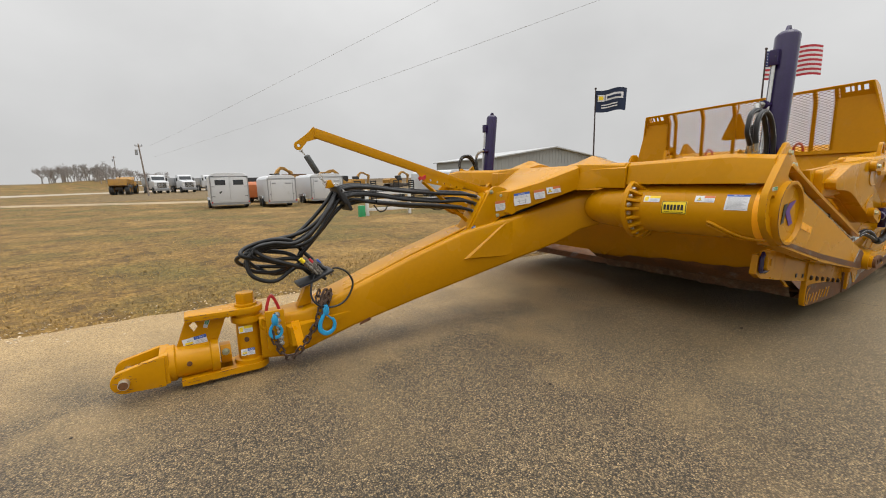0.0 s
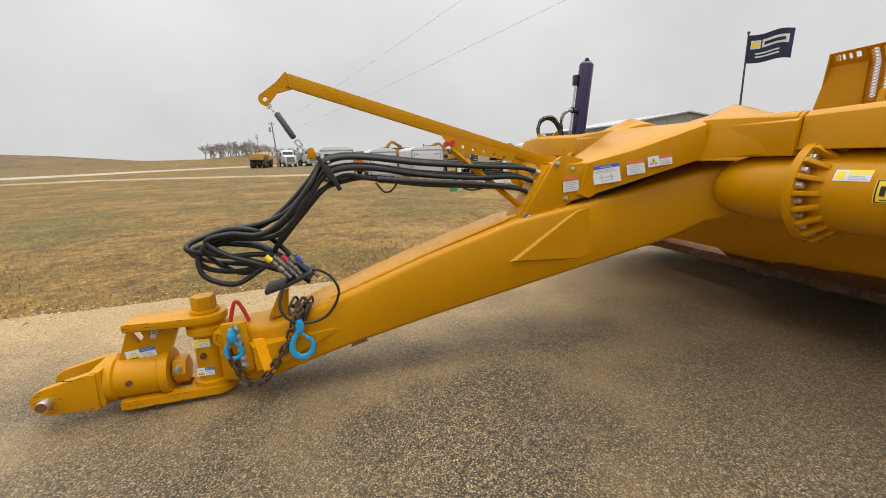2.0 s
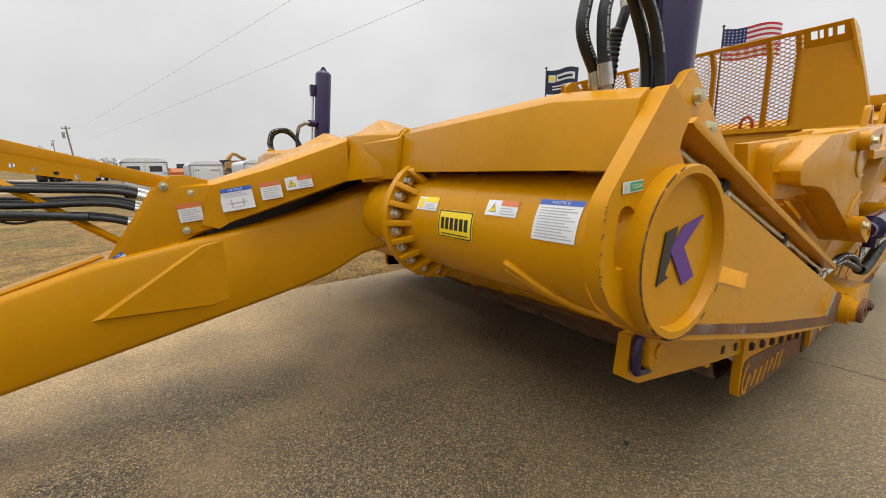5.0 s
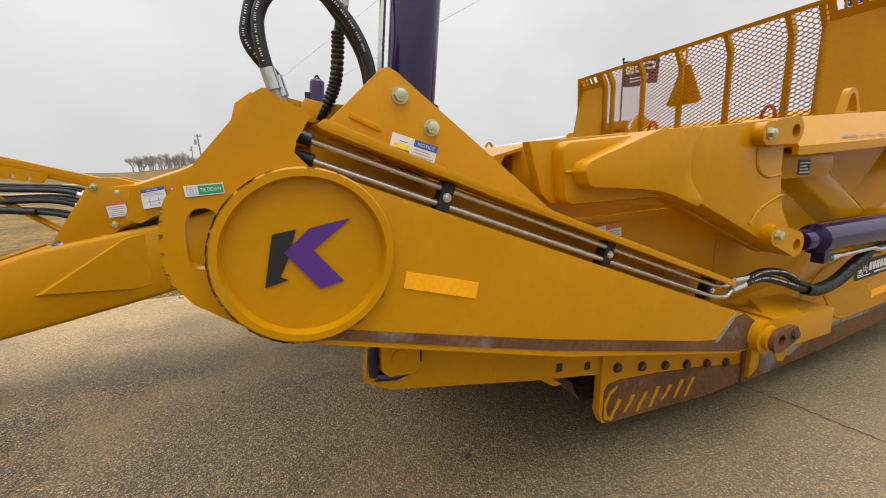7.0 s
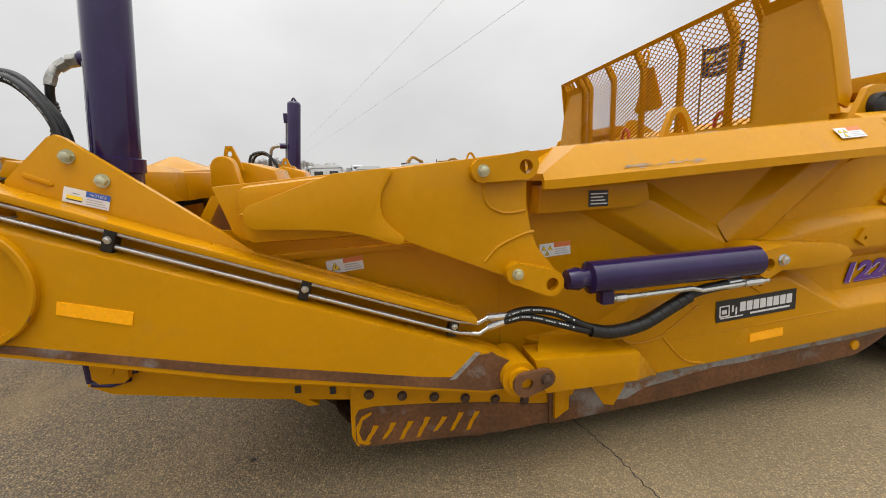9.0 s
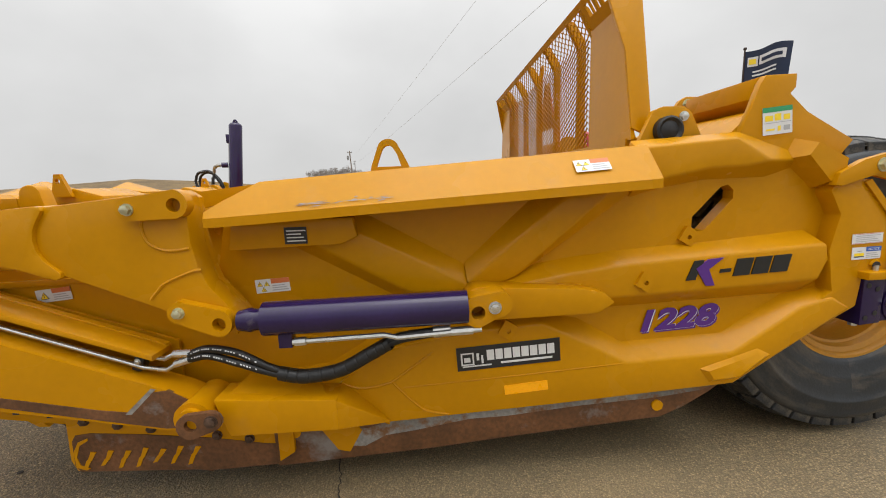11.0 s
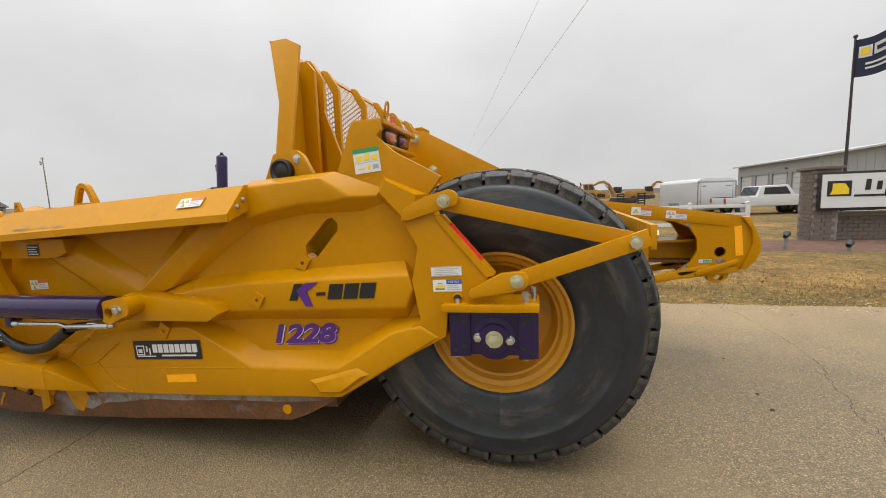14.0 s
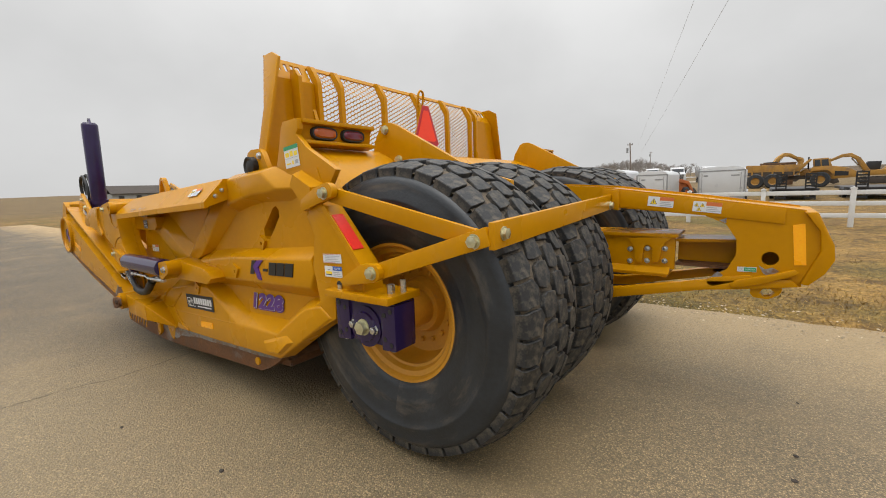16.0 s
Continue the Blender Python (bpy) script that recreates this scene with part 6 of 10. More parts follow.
    for xa_, xb_ in ((9.962, 10.075), (10.325, 10.425)):
        bm = prism(B(), [(xa_, 0.79), (xb_, 0.80), (xb_, 1.042), (xa_, 1.036)], "y", Y(-2.203), Y(-2.05))
        part("clamp_plate", bm, M_PURPLE, axb, bev=0.006)
    for (ax_, az_) in ((9.99, 0.83), (9.99, 1.005), (10.395, 0.83), (10.395, 1.01), (10.35, 0.985), (10.35, 0.855), (10.04, 0.985), (10.04, 0.855)):
        part("bolt_hole", cyl(B(), (ax_, Y(-2.195), az_), (ax_, Y(-2.2055), az_), 0.0135, seg=10), M_BLACK, axb)
    bm = lathe(B(), (10.20, 0, 0.90), (0, sg, 0), [(abs(Y(-2.18)), 0.115), (abs(Y(-2.20)), 0.115), (abs(Y(-2.205)), 0.085), (abs(Y(-2.215)), 0.08), (abs(Y(-2.215)), 0)], 28)
    part("axle_boss", bm, M_PURPLE, axb)
    part("axle_bolt", hexbolt(B(), (10.20, Y(-2.215), 0.90), (0, sg, 0), 0.037, 0.034), M_BOLT, axb)
    for dx in (-0.085, 0.08):
        part("bolt", hexbolt(B(), (10.20 + dx, Y(-2.205), 0.90 - dx * 0.05), (0, sg, 0), 0.02, 0.025), M_STEEL, axb)
    for bx in (9.985, 10.36):
        for q0, q1, r_, sg_ in (((bx, Y(-2.15), 1.09), (bx, Y(-2.15), 1.14), 0.022, 6), ((bx + 0.04, Y(-2.10), 1.09), (bx + 0.04, Y(-2.10), 1.16), 0.016, 8), ((bx, Y(-2.15), 0.775), (bx, Y(-2.15), 0.80), 0.02, 6)):
            part("clamp_nut", cyl(B(), q0, q1, r_, seg=sg_), M_STEEL, seat)
    # struts to the rear

    def bar(name, a, b, h, th, yoff=0.0):
        a, b = Vector(a), Vector(b)
        d_ = (b - a)
        n_ = Vector((-d_.z, 0, d_.x)).normalized() * h / 2
        bm = B()
        y_ = sg * th / 2
        q = [a + n_, b + n_, b - n_, a - n_]
        r0 = [bm.verts.new(v + Vector((0, yoff * sg + y_, 0))) for v in q]
        r1 = [bm.verts.new(v + Vector((0, yoff * sg - y_, 0))) for v in q]
        bridge(bm, r0, r1)
        bm.faces.new(r0)
        bm.faces.new(r1)
        return part(name, bm, M_YELLOW, scraper, bev=0.004)
    up = bar("upper_strut", (9.93, Y(-2.17), 1.62), (10.87, Y(-2.115), 1.40), 0.085, 0.03)
    lo = bar("lower_strut", (10.30, Y(-2.205), 1.205), (10.95, Y(-2.13), 1.415), 0.085, 0.03)
    bm = prism(B(), [(9.72, 1.53), (9.76, 1.525), (10.0, 1.595), *circle((9.98, 1.63), 0.05, 7, -40, 90), (9.86, 1.65), (9.74, 1.59)], "y", Y(-2.225), Y(-2.185))
    part("strut_lug", bm, M_YELLOW, up, bev=0.004)
    bm = prism(B(), [*circle((10.10, 1.145), 0.025, 5, 120, 260), (10.33, 1.165), *circle((10.335, 1.215), 0.045, 6, -60, 90), (10.24, 1.25)], "y", Y(-2.245), Y(-2.20))
    part("strut_lug", bm, M_YELLOW, lo, bev=0.004)
    for q, hold in (((9.957, Y(-2.225), 1.622), up), ((10.322, Y(-2.245), 1.213), lo), ((10.88, Y(-2.15), 1.39), lo)):
        part("bolt", hexbolt(B(), q, (0, sg, 0), 0.028, 0.024), M_BOLT, hold)
    bm = prism(B(), [(Y(-2.14), 1.355), (Y(-2.14), 1.475), (Y(-0.36), 1.53), (Y(-0.36), 1.42)], "x", 10.95, 10.98)
    cb = part("rear_cross_bar", bm, M_YELLOW, scraper, bev=0.004)
    for yy in (-2.06, -0.42):
        part("bolt", hexbolt(B(), (10.98, Y(yy), 1.42 + 0.03 * (yy > -1)), (1, 0, 0), 0.026, 0.022), M_BOLT, cb)
    # gussets above the tyres, lamp bracket
    bm = prism(B(), [(9.36, 1.74), (9.42, 2.00), (9.49, 2.11), (9.535, 2.135), (9.60, 2.135), (9.66, 2.11), (10.36, 1.733), (10.62, 1.66), (10.62, 1.58), (9.9, 1.58)], "y", Y(-1.305), Y(-1.265))
    gs = part("deck_gusset", bm, M_YELLOW, scraper, bev=0.005)
    for q in ((9.545, 2.085), (9.675, 1.85)):
        part("bolt", hexbolt(B(), (q[0], Y(-1.305), q[1]), (0, sg, 0), 0.028, 0.024), M_BOLT, gs)
    bm = prism(B(), [(9.30, 1.77), (9.36, 1.92), (9.40, 2.04), (9.425, 2.08), (9.585, 2.085), (9.585, 2.02), (9.56, 1.99), (9.66, 1.90), (9.92, 1.755), (9.80, 1.60), (9.45, 1.60)], "y", Y(-2.10), Y(-2.06))
    lp = part("lamp_end_plate", bm, M_YELLOW, scraper, bev=0.005)
    bm = prism(B(), [(9.43, 2.083), (9.60, 2.085), (9.60, 2.06), (9.56, 2.055), (9.54, 1.965), (9.60, 1.955), (9.60, 1.935), (9.50, 1.92), (9.42, 1.98)], "y", Y(-2.07), Y(-1.47))
    lb = part("lamp_box", bm, M_YELLOW, scraper, bev=0.004)
    for yy, mt, lab in ((-1.885, M_AMBERLENS, "oval amber lamp"), (-1.645, M_REDLENS, "oval dark red lamp")):
        bm = B()
        rim_ = [bm.verts.new((9.553, Y(yy) + math.copysign(abs(math.cos(k * math.tau / 28)) ** 0.6, math.cos(k * math.tau / 28)) * 0.105, 2.01 + math.copysign(abs(math.sin(k * math.tau / 28)) ** 0.7, math.sin(k * math.tau / 28)) * 0.046)) for k in range(28)]
        rim2 = [bm.verts.new((9.572, Y(yy) + math.copysign(abs(math.cos(k * math.tau / 28)) ** 0.6, math.cos(k * math.tau / 28)) * 0.098, 2.01 + math.copysign(abs(math.sin(k * math.tau / 28)) ** 0.7, math.sin(k * math.tau / 28)) * 0.040)) for k in range(28)]
        bridge(bm, rim_, rim2)
        bm.faces.new(rim2)
        lamp = part("tail_lamp", bm, M_BLACK, lb, lab)
        bm = B()
        r3 = [bm.verts.new((9.573, Y(yy) + math.copysign(abs(math.cos(k * math.tau / 28)) ** 0.6, math.cos(k * math.tau / 28)) * 0.086, 2.01 + math.copysign(abs(math.sin(k * math.tau / 28)) ** 0.7, math.sin(k * math.tau / 28)) * 0.031)) for k in range(28)]
        r4 = [bm.verts.new((9.584, Y(yy) + math.copysign(abs(math.cos(k * math.tau / 28)) ** 0.6, math.cos(k * math.tau / 28)) * 0.07, 2.01 + math.copysign(abs(math.sin(k * math.tau / 28)) ** 0.7, math.sin(k * math.tau / 28)) * 0.022)) for k in range(28)]
        bridge(bm, r3, r4)
        bm.faces.new(r4)
        part("lens", bm, mt, lb, lab)
    if s < 0:
        sticker(scraper, flat_spot((9.50, -2.101, 1.86), (1, 0, 0.10), (-0.10, 0, 1)), 0.155, 0.135, "steps")
    # rubber rollers of the guard
    bm = prism(B(), [(8.80, 1.75), (8.88, 1.93), (8.93, 1.95), (9.04, 1.95), (9.08, 1.92), (9.14, 1.80), (9.14, 1.76)], "y", Y(-2.06), Y(-2.02))
    rb = part("roller_bracket", bm, M_YELLOW, scraper, bev=0.004)
    bm = lathe(B(), (8.95, 0, 1.83), (0, sg, 0), [(abs(Y(-2.05)), 0.07), (abs(Y(-2.10)), 0.07), (abs(Y(-2.105)), 0.06), (abs(Y(-2.095)), 0.045), (abs(Y(-2.105)), 0.02), (abs(Y(-2.105)), 0)], 28)
    part("rubber_roller", bm, M_HOSE, rb, "black rubber roller")
    part("bolt", hexbolt(B(), (9.04, Y(-2.06), 1.90), (0, sg, 0), 0.02), M_STEEL, rb)

# back wall of the bowl, deck beam, inner structure
bm = prism(B(), [(8.60, 0.45), (8.66, 0.45), (8.92, 1.80), (8.86, 1.80)], "y", -2.03, 2 * C + 2.03)
part("ejector_wall", bm, M_YELLOW, scraper)
bm = prism(B(), [(9.20, 1.70), (9.26, 1.78), (9.38, 1.90), (9.46, 1.93), (9.60, 1.86), (9.85, 1.62), (9.80, 1.58), (9.55, 1.62), (9.25, 1.64)], "y", -2.06, 2 * C + 2.06)
part("rear_deck_beam", bm, M_YELLOW, scraper, bev=0.02)
bm = prism(B(), [(9.0, 0.46), (8.99, 1.7), (9.05, 1.7), (9.08, 0.46)], "y", -2.03, 2 * C + 2.03)
part("rear_bulkhead", bm, M_YELLOW, scraper)
for yy in (-1.3, 1.05):
    bm = prism(B(), [(5.06, 1.40), (5.075, 1.60), *circle((5.145, 1.615), 0.07, 9, 180, 25), (5.26, 1.40)], "y", yy - 0.05, yy + 0.05)
    part("inner_post", bm, M_YELLOW, scraper, bev=0.012)
for yy in (-1.08, 0.88):
    bm = prism(B(), [(5.06, 1.60), (5.10, 1.76), (5.14, 1.76), (5.20, 1.60)], "y", yy - 0.015, yy + 0.015, [circle((5.12, 1.71), 0.018, 8)])
    part("inner_eye", bm, M_YELLOW, scraper)
for yy in (-0.8, 0.6):
    bm = prism(B(), [(4.95, 1.42), (5.0, 1.60), (5.18, 1.66), (5.38, 1.60), (5.42, 1.45)], "y", yy - 0.25, yy + 0.25)
    part("inner_cover", bm, M_YELLOW, scraper, bev=0.02)
bm = prism(B(), [(6.5, 1.50), (6.55, 1.60), (6.95, 1.64), (8.8, 1.74), (8.8, 1.70), (6.95, 1.60)], "y", -2.03, -2.0)
part("inner_lip", bm, M_YELLOW, scraper)

# ---- guard with expanded metal ----
GX, G0, G1 = 8.83, -1.92, 1.62
GN, GF = -1.40, 1.06


def gtop(y):
    return 2.705 - 0.045 * (y - G0) / (G1 - G0)


zb = 1.80


def end_y(z, s):
    """The guard's ends lean out towards the bottom."""
    return -1.755 - 0.235 * (2.70 - z) if s < 0 else 1.44 + 0.235 * (2.70 - z)


for s, yi in ((-1, GN), (1, GF)):
    zt = 2.70 if s < 0 else 2.66
    bm = prism(B(), [(end_y(zb, s), zb), (end_y(zt - 0.17, s), zt - 0.17), (yi, zt - 0.17), (yi, zb)], "x", GX - 0.012, GX + 0.008)
    pan = part("guard_panel", bm, M_YELLOW, scraper)
    bm = prism(B(), [(GX - 0.01, zb + 0.06), (GX - 0.01, zt - 0.42), (GX - 0.105, zt - 0.015), (GX - 0.09, zt), (GX + 0.01, zt + 0.005), (GX + 0.11, zt - 0.05), (GX + 0.10, zb + 0.12), (GX + 0.05, zb + 0.03)], "y", -0.012, 0.012)
    for v in bm.verts:
        v.co.y += end_y(v.co.z, s)
    part("panel_return", bm, M_YELLOW, pan, bev=0.004)
    if s < 0:
        bm = prism(B(), [(GX, zb), (GX, zt - 0.10), (GX + 0.06, zt - 0.10), (GX + 0.11, zt - 0.16), (GX + 0.11, zb)], "y", -1.62, -1.585)
        part("rear_channel", bm, M_YELLOW, pan, bev=0.004)
        bm = prism(B(), [(GX + 0.10, 1.85), (GX + 0.10, 2.30), (GX + 0.26, 1.85)], "y", -1.50, -1.47)
        part("gusset", bm, M_YELLOW, pan)
# leaning top flange with a cut-out mark at each end
bm = B()


def flange_pt(y, a):
    return Vector((GX - 0.105 * a, y, gtop(y) - 0.18 + 0.175 * a))


def flange_piece(y0, y1, a0=0.0, a1=1.0):
    n_ = Vector((0.5, 0, 0.3)).normalized() * 0.012
    c_ = [flange_pt(y0, a0), flange_pt(y1, a0), flange_pt(y1, a1), flange_pt(y0, a1)]
    lo_ = [bm.verts.new(p - n_ * 0.5) for p in c_]
    hi_ = [bm.verts.new(p + n_ * 0.5) for p in c_]
    bridge(bm, lo_, hi_)
    bm.faces.new(lo_)
    bm.faces.new(hi_)


flange_piece(-1.42, 1.06, 0.80, 1.0)
for y0, y1 in ((-1.77, -1.71), (-1.46, -1.42), (1.06, 1.12), (1.42, 1.46)):
    flange_piece(y0, y1)
for y0, y1 in ((-1.71, -1.46), (1.12, 1.42)):
    flange_piece(y0, y1, 0, 0.42)
    flange_piece(y0, y1, 0.80, 1)
    w_ = (y1 - y0) / 4
    for k in range(4):
        flange_piece(y0 + w_ * k + w_ * 0.78, y0 + w_ * (k + 1), 0.42, 0.80)
        if k in (1, 2):
            flange_piece(y0 + w_ * k, y0 + w_ * k + w_ * 0.3, 0.42, 0.80)
fl = part("guard_top_flange", bm, M_YELLOW, scraper, smooth=0)
for yy in (-1.38, -1.14, -0.61, -0.08, 0.43, 0.92, 1.05):
    zt = gtop(yy)
    bm = prism(B(), [(GX + 0.005, 1.76), (GX + 0.005, zt - 0.20), (GX - 0.088, zt - 0.028), (GX - 0.07, zt - 0.008), (GX - 0.03, zt - 0.02), (GX + 0.045, zt - 0.135), (GX + 0.055, zt - 0.17), (GX + 0.055, 1.76)], "y", yy - 0.022, yy + 0.022)
    part("guard_post", bm, M_YELLOW, scraper, bev=0.004)
bm = B()
box(bm, (GX - 0.02, G0, 1.76), (GX + 0.10, G1, 1.81))
part("guard_bottom_rail", bm, M_YELLOW, scraper)
bm = B()
cw, chh = 0.078, 0.0195
rows_ = int((2.68 - 1.80) / chh)
cols = int((GF - GN + 0.04) / cw)
for r in range(rows_):
    z0 = 1.80 + r * chh
    for c_ in range(cols):
        y0 = GN - 0.02 + (c_ + (0.5 if r % 2 else 0.0)) * cw
        if z0 + chh > gtop(y0) - 0.02:
            continue
        for ya, za, yb_, zb_ in ((y0, z0, y0 + cw * 0.2, z0), (y0 + cw * 0.2, z0, y0 + cw * 0.5, z0 + chh), (y0 + cw * 0.5, z0 + chh, y0 + cw * 0.7, z0 + chh), (y0 + cw * 0.7, z0 + chh, y0 + cw, z0)):
            t_ = 0.0032
            lean = lambda z: GX - 0.012 - max(0.0, z - gtop(y0) + 0.18) * 0.55
            vs = [bm.verts.new((lean(zz_) + dx, yy_, zz_ + dz)) for yy_, zz_ in ((ya, za), (yb_, zb_)) for dx, dz in ((-0.0035, t_), (0.0035, -t_), (0.0035, -t_ - 0.0040), (-0.0035, t_ - 0.0040))]
            for i in range(4):
                j = (i + 1) % 4
                bm.faces.new((vs[i], vs[i + 4], vs[j + 4], vs[j]))
mesh_ob = part("expanded_mesh", bm, M_YELLOW, scraper, "yellow expanded metal mesh", smooth=0, fix=False)
mesh_ob["kind"] = "stuff"
# slow-vehicle triangle on the back of the guard
yc, zc, xs = -0.07, 2.30, GX + 0.12
tri = lambda s_: [(yc - 0.21 * s_, zc - 0.16 * s_ - 0.02), (yc - 0.17 * s_, zc - 0.21 * s_), (yc + 0.17 * s_, zc - 0.21 * s_), (yc + 0.21 * s_, zc - 0.16 * s_ - 0.02), (yc + 0.05 * s_, zc + 0.21 * s_), (yc - 0.05 * s_, zc + 0.21 * s_)]
part("sign_backing", prism(B(), tri(1.02), "x", xs - 0.016, xs - 0.008), M_YELLOW, scraper, "yellow triangular backing plate")
smv = part("slow_vehicle_sign", prism(B(), tri(1.0), "x", xs - 0.006, xs), M_RED, scraper, "triangular slow vehicle sign with dark red border")
part("sign_face", prism(B(), tri(0.76), "x", xs, xs + 0.003), M_SMV, smv, "bright red-orange reflective face")
bm = pipe(B(), [(GX + 0.04, yc - 0.04, 2.52), (GX + 0.06, yc - 0.04, 2.64), (GX + 0.06, yc, 2.675), (GX + 0.06, yc + 0.04, 2.64), (GX + 0.04, yc + 0.04, 2.52)], 0.012, 8, 4)
part("guard_loop", bm, M_YELLOW, scraper)
for yy in (-0.95, 0.35, 1.5):
    bm = pipe(B(), [(8.98, yy - 0.06, 1.80), (8.98, yy - 0.05, 1.90), (8.98, yy, 1.95), (8.98, yy + 0.05, 1.90), (8.98, yy + 0.06, 1.80)], 0.017, 8, 4)
    part("lifting_loop", bm, M_RED, scraper, "red painted lifting loop")

# ---- wheels ----
def crown(f):
    """How far the tread falls away towards the shoulder; f is the share of the half width."""
    return 0.058 * min(1.0, abs(f)) ** 2.4


def tyre_profile(w, r):
    h = w / 2
    half = [(0.80, 0.40), (0.86, 0.415), (0.90, 0.433), (0.915, 0.438), (0.93, 0.46), (0.985, 0.52), (1.0, 0.535), (1.0, 0.545), (1.01, 0.56), (1.04, 0.62), (1.055, 0.66), (1.065, 0.665), (1.065, 0.675), (1.06, 0.68),
            (1.045, 0.72), (1.02, 0.745), (1.022, 0.755), (1.0, 0.775), (0.985, 0.785), (0.96, r - crown(0.97) - 0.058), (0.90, r - crown(0.9) - 0.052), (0.6, r - crown(0.6) - 0.05), (0.3, r - crown(0.3) - 0.05)]
    return [(-h * a, b) for a, b in half] + [(0, r - 0.05)] + [(h * a, b) for a, b in half[::-1]]


R_T, W_T = 0.905, 0.70
def lug_shape(bm, pts, r0, r1, tap=0.9):
    """A tread block round the axle: pts of (across, angle)."""
    ca, cb = sum(p[0] for p in pts) / len(pts), sum(p[1] for p in pts) / len(pts)
    fall = lambda a: crown(a / (W_T / 2))
    lo_ = [bm.verts.new(((r0 - fall(a)) * math.sin(b), a, (r0 - fall(a)) * math.cos(b))) for a, b in pts]
    hi_ = [bm.verts.new(((r1 - fall(a)) * math.sin(cb + (b - cb) * tap), ca + (a - ca) * tap, (r1 - fall(a)) * math.cos(cb + (b - cb) * tap))) for a, b in pts]
    bridge(bm, lo_, hi_)
    bm.faces.new(hi_)


N_LUG = 38
da = math.tau / N_LUG


def lug_mesh(seed):
    """One pitch of the tread: two shoulder blocks and two middle blocks with worn outlines."""
    rnd = random.Random(seed)
    bm = B()
    h = W_T / 2
    worn = lambda pts: [(sgn * h * f + rnd.uniform(-0.011, 0.011), (b + rnd.uniform(-0.045, 0.045)) * da) for f, b in pts]
    for sgn in (-1, 1):
        # shoulder block, reaching down the side of the tyre
        lug_shape(bm, [(sgn * h * 0.945, -0.455 * da), (sgn * h * 0.945, 0.44 * da), *worn([(0.86, 0.45), (0.66, 0.44), (0.60, 0.10), (0.57, -0.20), (0.62, -0.45), (0.78, -0.45)]), (sgn * h * 0.88, -0.45 * da)], R_T - 0.10, R_T - 0.004 - rnd.uniform(0, 0.006), 0.97)
        # slanting block between shoulder and middle
        o_ = 0.5 * sgn
        lug_shape(bm, worn([(0.555, o_ + 0.02), (0.585, o_ + 0.40), (0.44, o_ + 0.47), (0.24, o_ + 0.40), (0.205, o_ - 0.02), (0.22, o_ - 0.40), (0.40, o_ - 0.45), (0.52, o_ - 0.36)]), R_T - 0.075, R_T - rnd.uniform(0, 0.007), 0.93)
    lug_shape(bm, [(h * f + rnd.uniform(-0.006, 0.006), (b + rnd.uniform(-0.03, 0.03)) * da) for f, b in ((0.175, -0.38), (0.165, 0.16), (0.12, 0.46), (-0.06, 0.44), (-0.175, 0.36), (-0.165, -0.18), (-0.12, -0.46), (0.06, -0.45))], R_T - 0.075, R_T - rnd.uniform(0, 0.006), 0.93)
    bmesh.ops.recalc_face_normals(bm, faces=bm.faces)
    bevel(bm, 0.003, 1)
    me = bpy.data.meshes.new("tread_lug")
    bm.to_mesh(me)
    bm.free()
    me.materials.append(M_TREAD)
    return me


LUGS = [lug_mesh(k) for k in (1, 2, 3, 4, 5)]


def build_wheel():
    w = thing("wheel", "large black earthmover tyre with muddy tread on a yellow steel rim", "wheel", (0, 0, 0), "wheels of the scraper")
    ty = part("tyre", lathe(B(), (0, 0, 0), (0, 1, 0), tyre_profile(W_T, R_T), 96), M_TYRE, w, "worn black rubber tyre", smooth=50)
    # dried mud packed between the blocks
    h = W_T / 2
    crust = [(h * f, R_T - crown(f) - 0.026 + 0.006 * math.cos(11 * f)) for f in (-0.93, -0.8, -0.6, -0.4, -0.2, 0.0, 0.2, 0.4, 0.6, 0.8, 0.93)]
    part("dried_mud", lathe(B(), (0, 0, 0), (0, 1, 0), crust, 96), M_MUD, ty, "dried tan mud in the tread grooves")
    for k in range(N_LUG):
        o = new("tread_lug", LUGS[(k * 3 + k // 5) % 5])
        o.matrix_basis = Matrix.Rotation(k * da, 4, "Y")
        o.parent = ty
    rim = part("rim", lathe(B(), (0, 0, 0), (0, 1, 0), [(-0.27, 0.43), (-0.295, 0.432), (-0.305, 0.424), (-0.305, 0.405), (-0.295, 0.395), (-0.28, 0.39), (-0.27, 0.362), (-0.24, 0.347), (-0.235, 0.332), (-0.12, 0.322), (-0.09, 0.30), (-0.07, 0.18), (-0.12, 0.16), (-0.12, 0.0)], 64), M_RIM, w, smooth=40)
    part("rim_back", lathe(B(), (0, 0, 0), (0, 1, 0), [(0.27, 0.415), (0.305, 0.41), (0.29, 0.38), (0.24, 0.347), (0.0, 0.33)], 48), M_RIM, rim)
    for k in range(16):
        a = k * math.tau / 16
        part("wheel_nut", hexbolt(B(), (0.225 * math.sin(a), -0.075, 0.225 * math.cos(a)), (0, -1, 0), 0.016, 0.022), M_RIM, rim)
    return w


wheel0 = build_wheel()
WY = (-1.65, -0.885, 0.685, 1.45)
wheel0.matrix_basis = Matrix.Translation((10.20, WY[0], R_T))
for k, yy in enumerate(WY[1:]):
    copy_thing(wheel0, Matrix.Translation((10.20, yy, R_T)) @ Matrix.Rotation(0.37 * (k + 1), 4, "Y") @ (Matrix.Rotation(math.pi, 4, "Z") if yy > 0 else Matrix.Identity(4)))
part("axle", cyl(B(), (10.22, -2.0, 0.90), (10.22, 1.8, 0.90), 0.11), M_RIM, scraper)

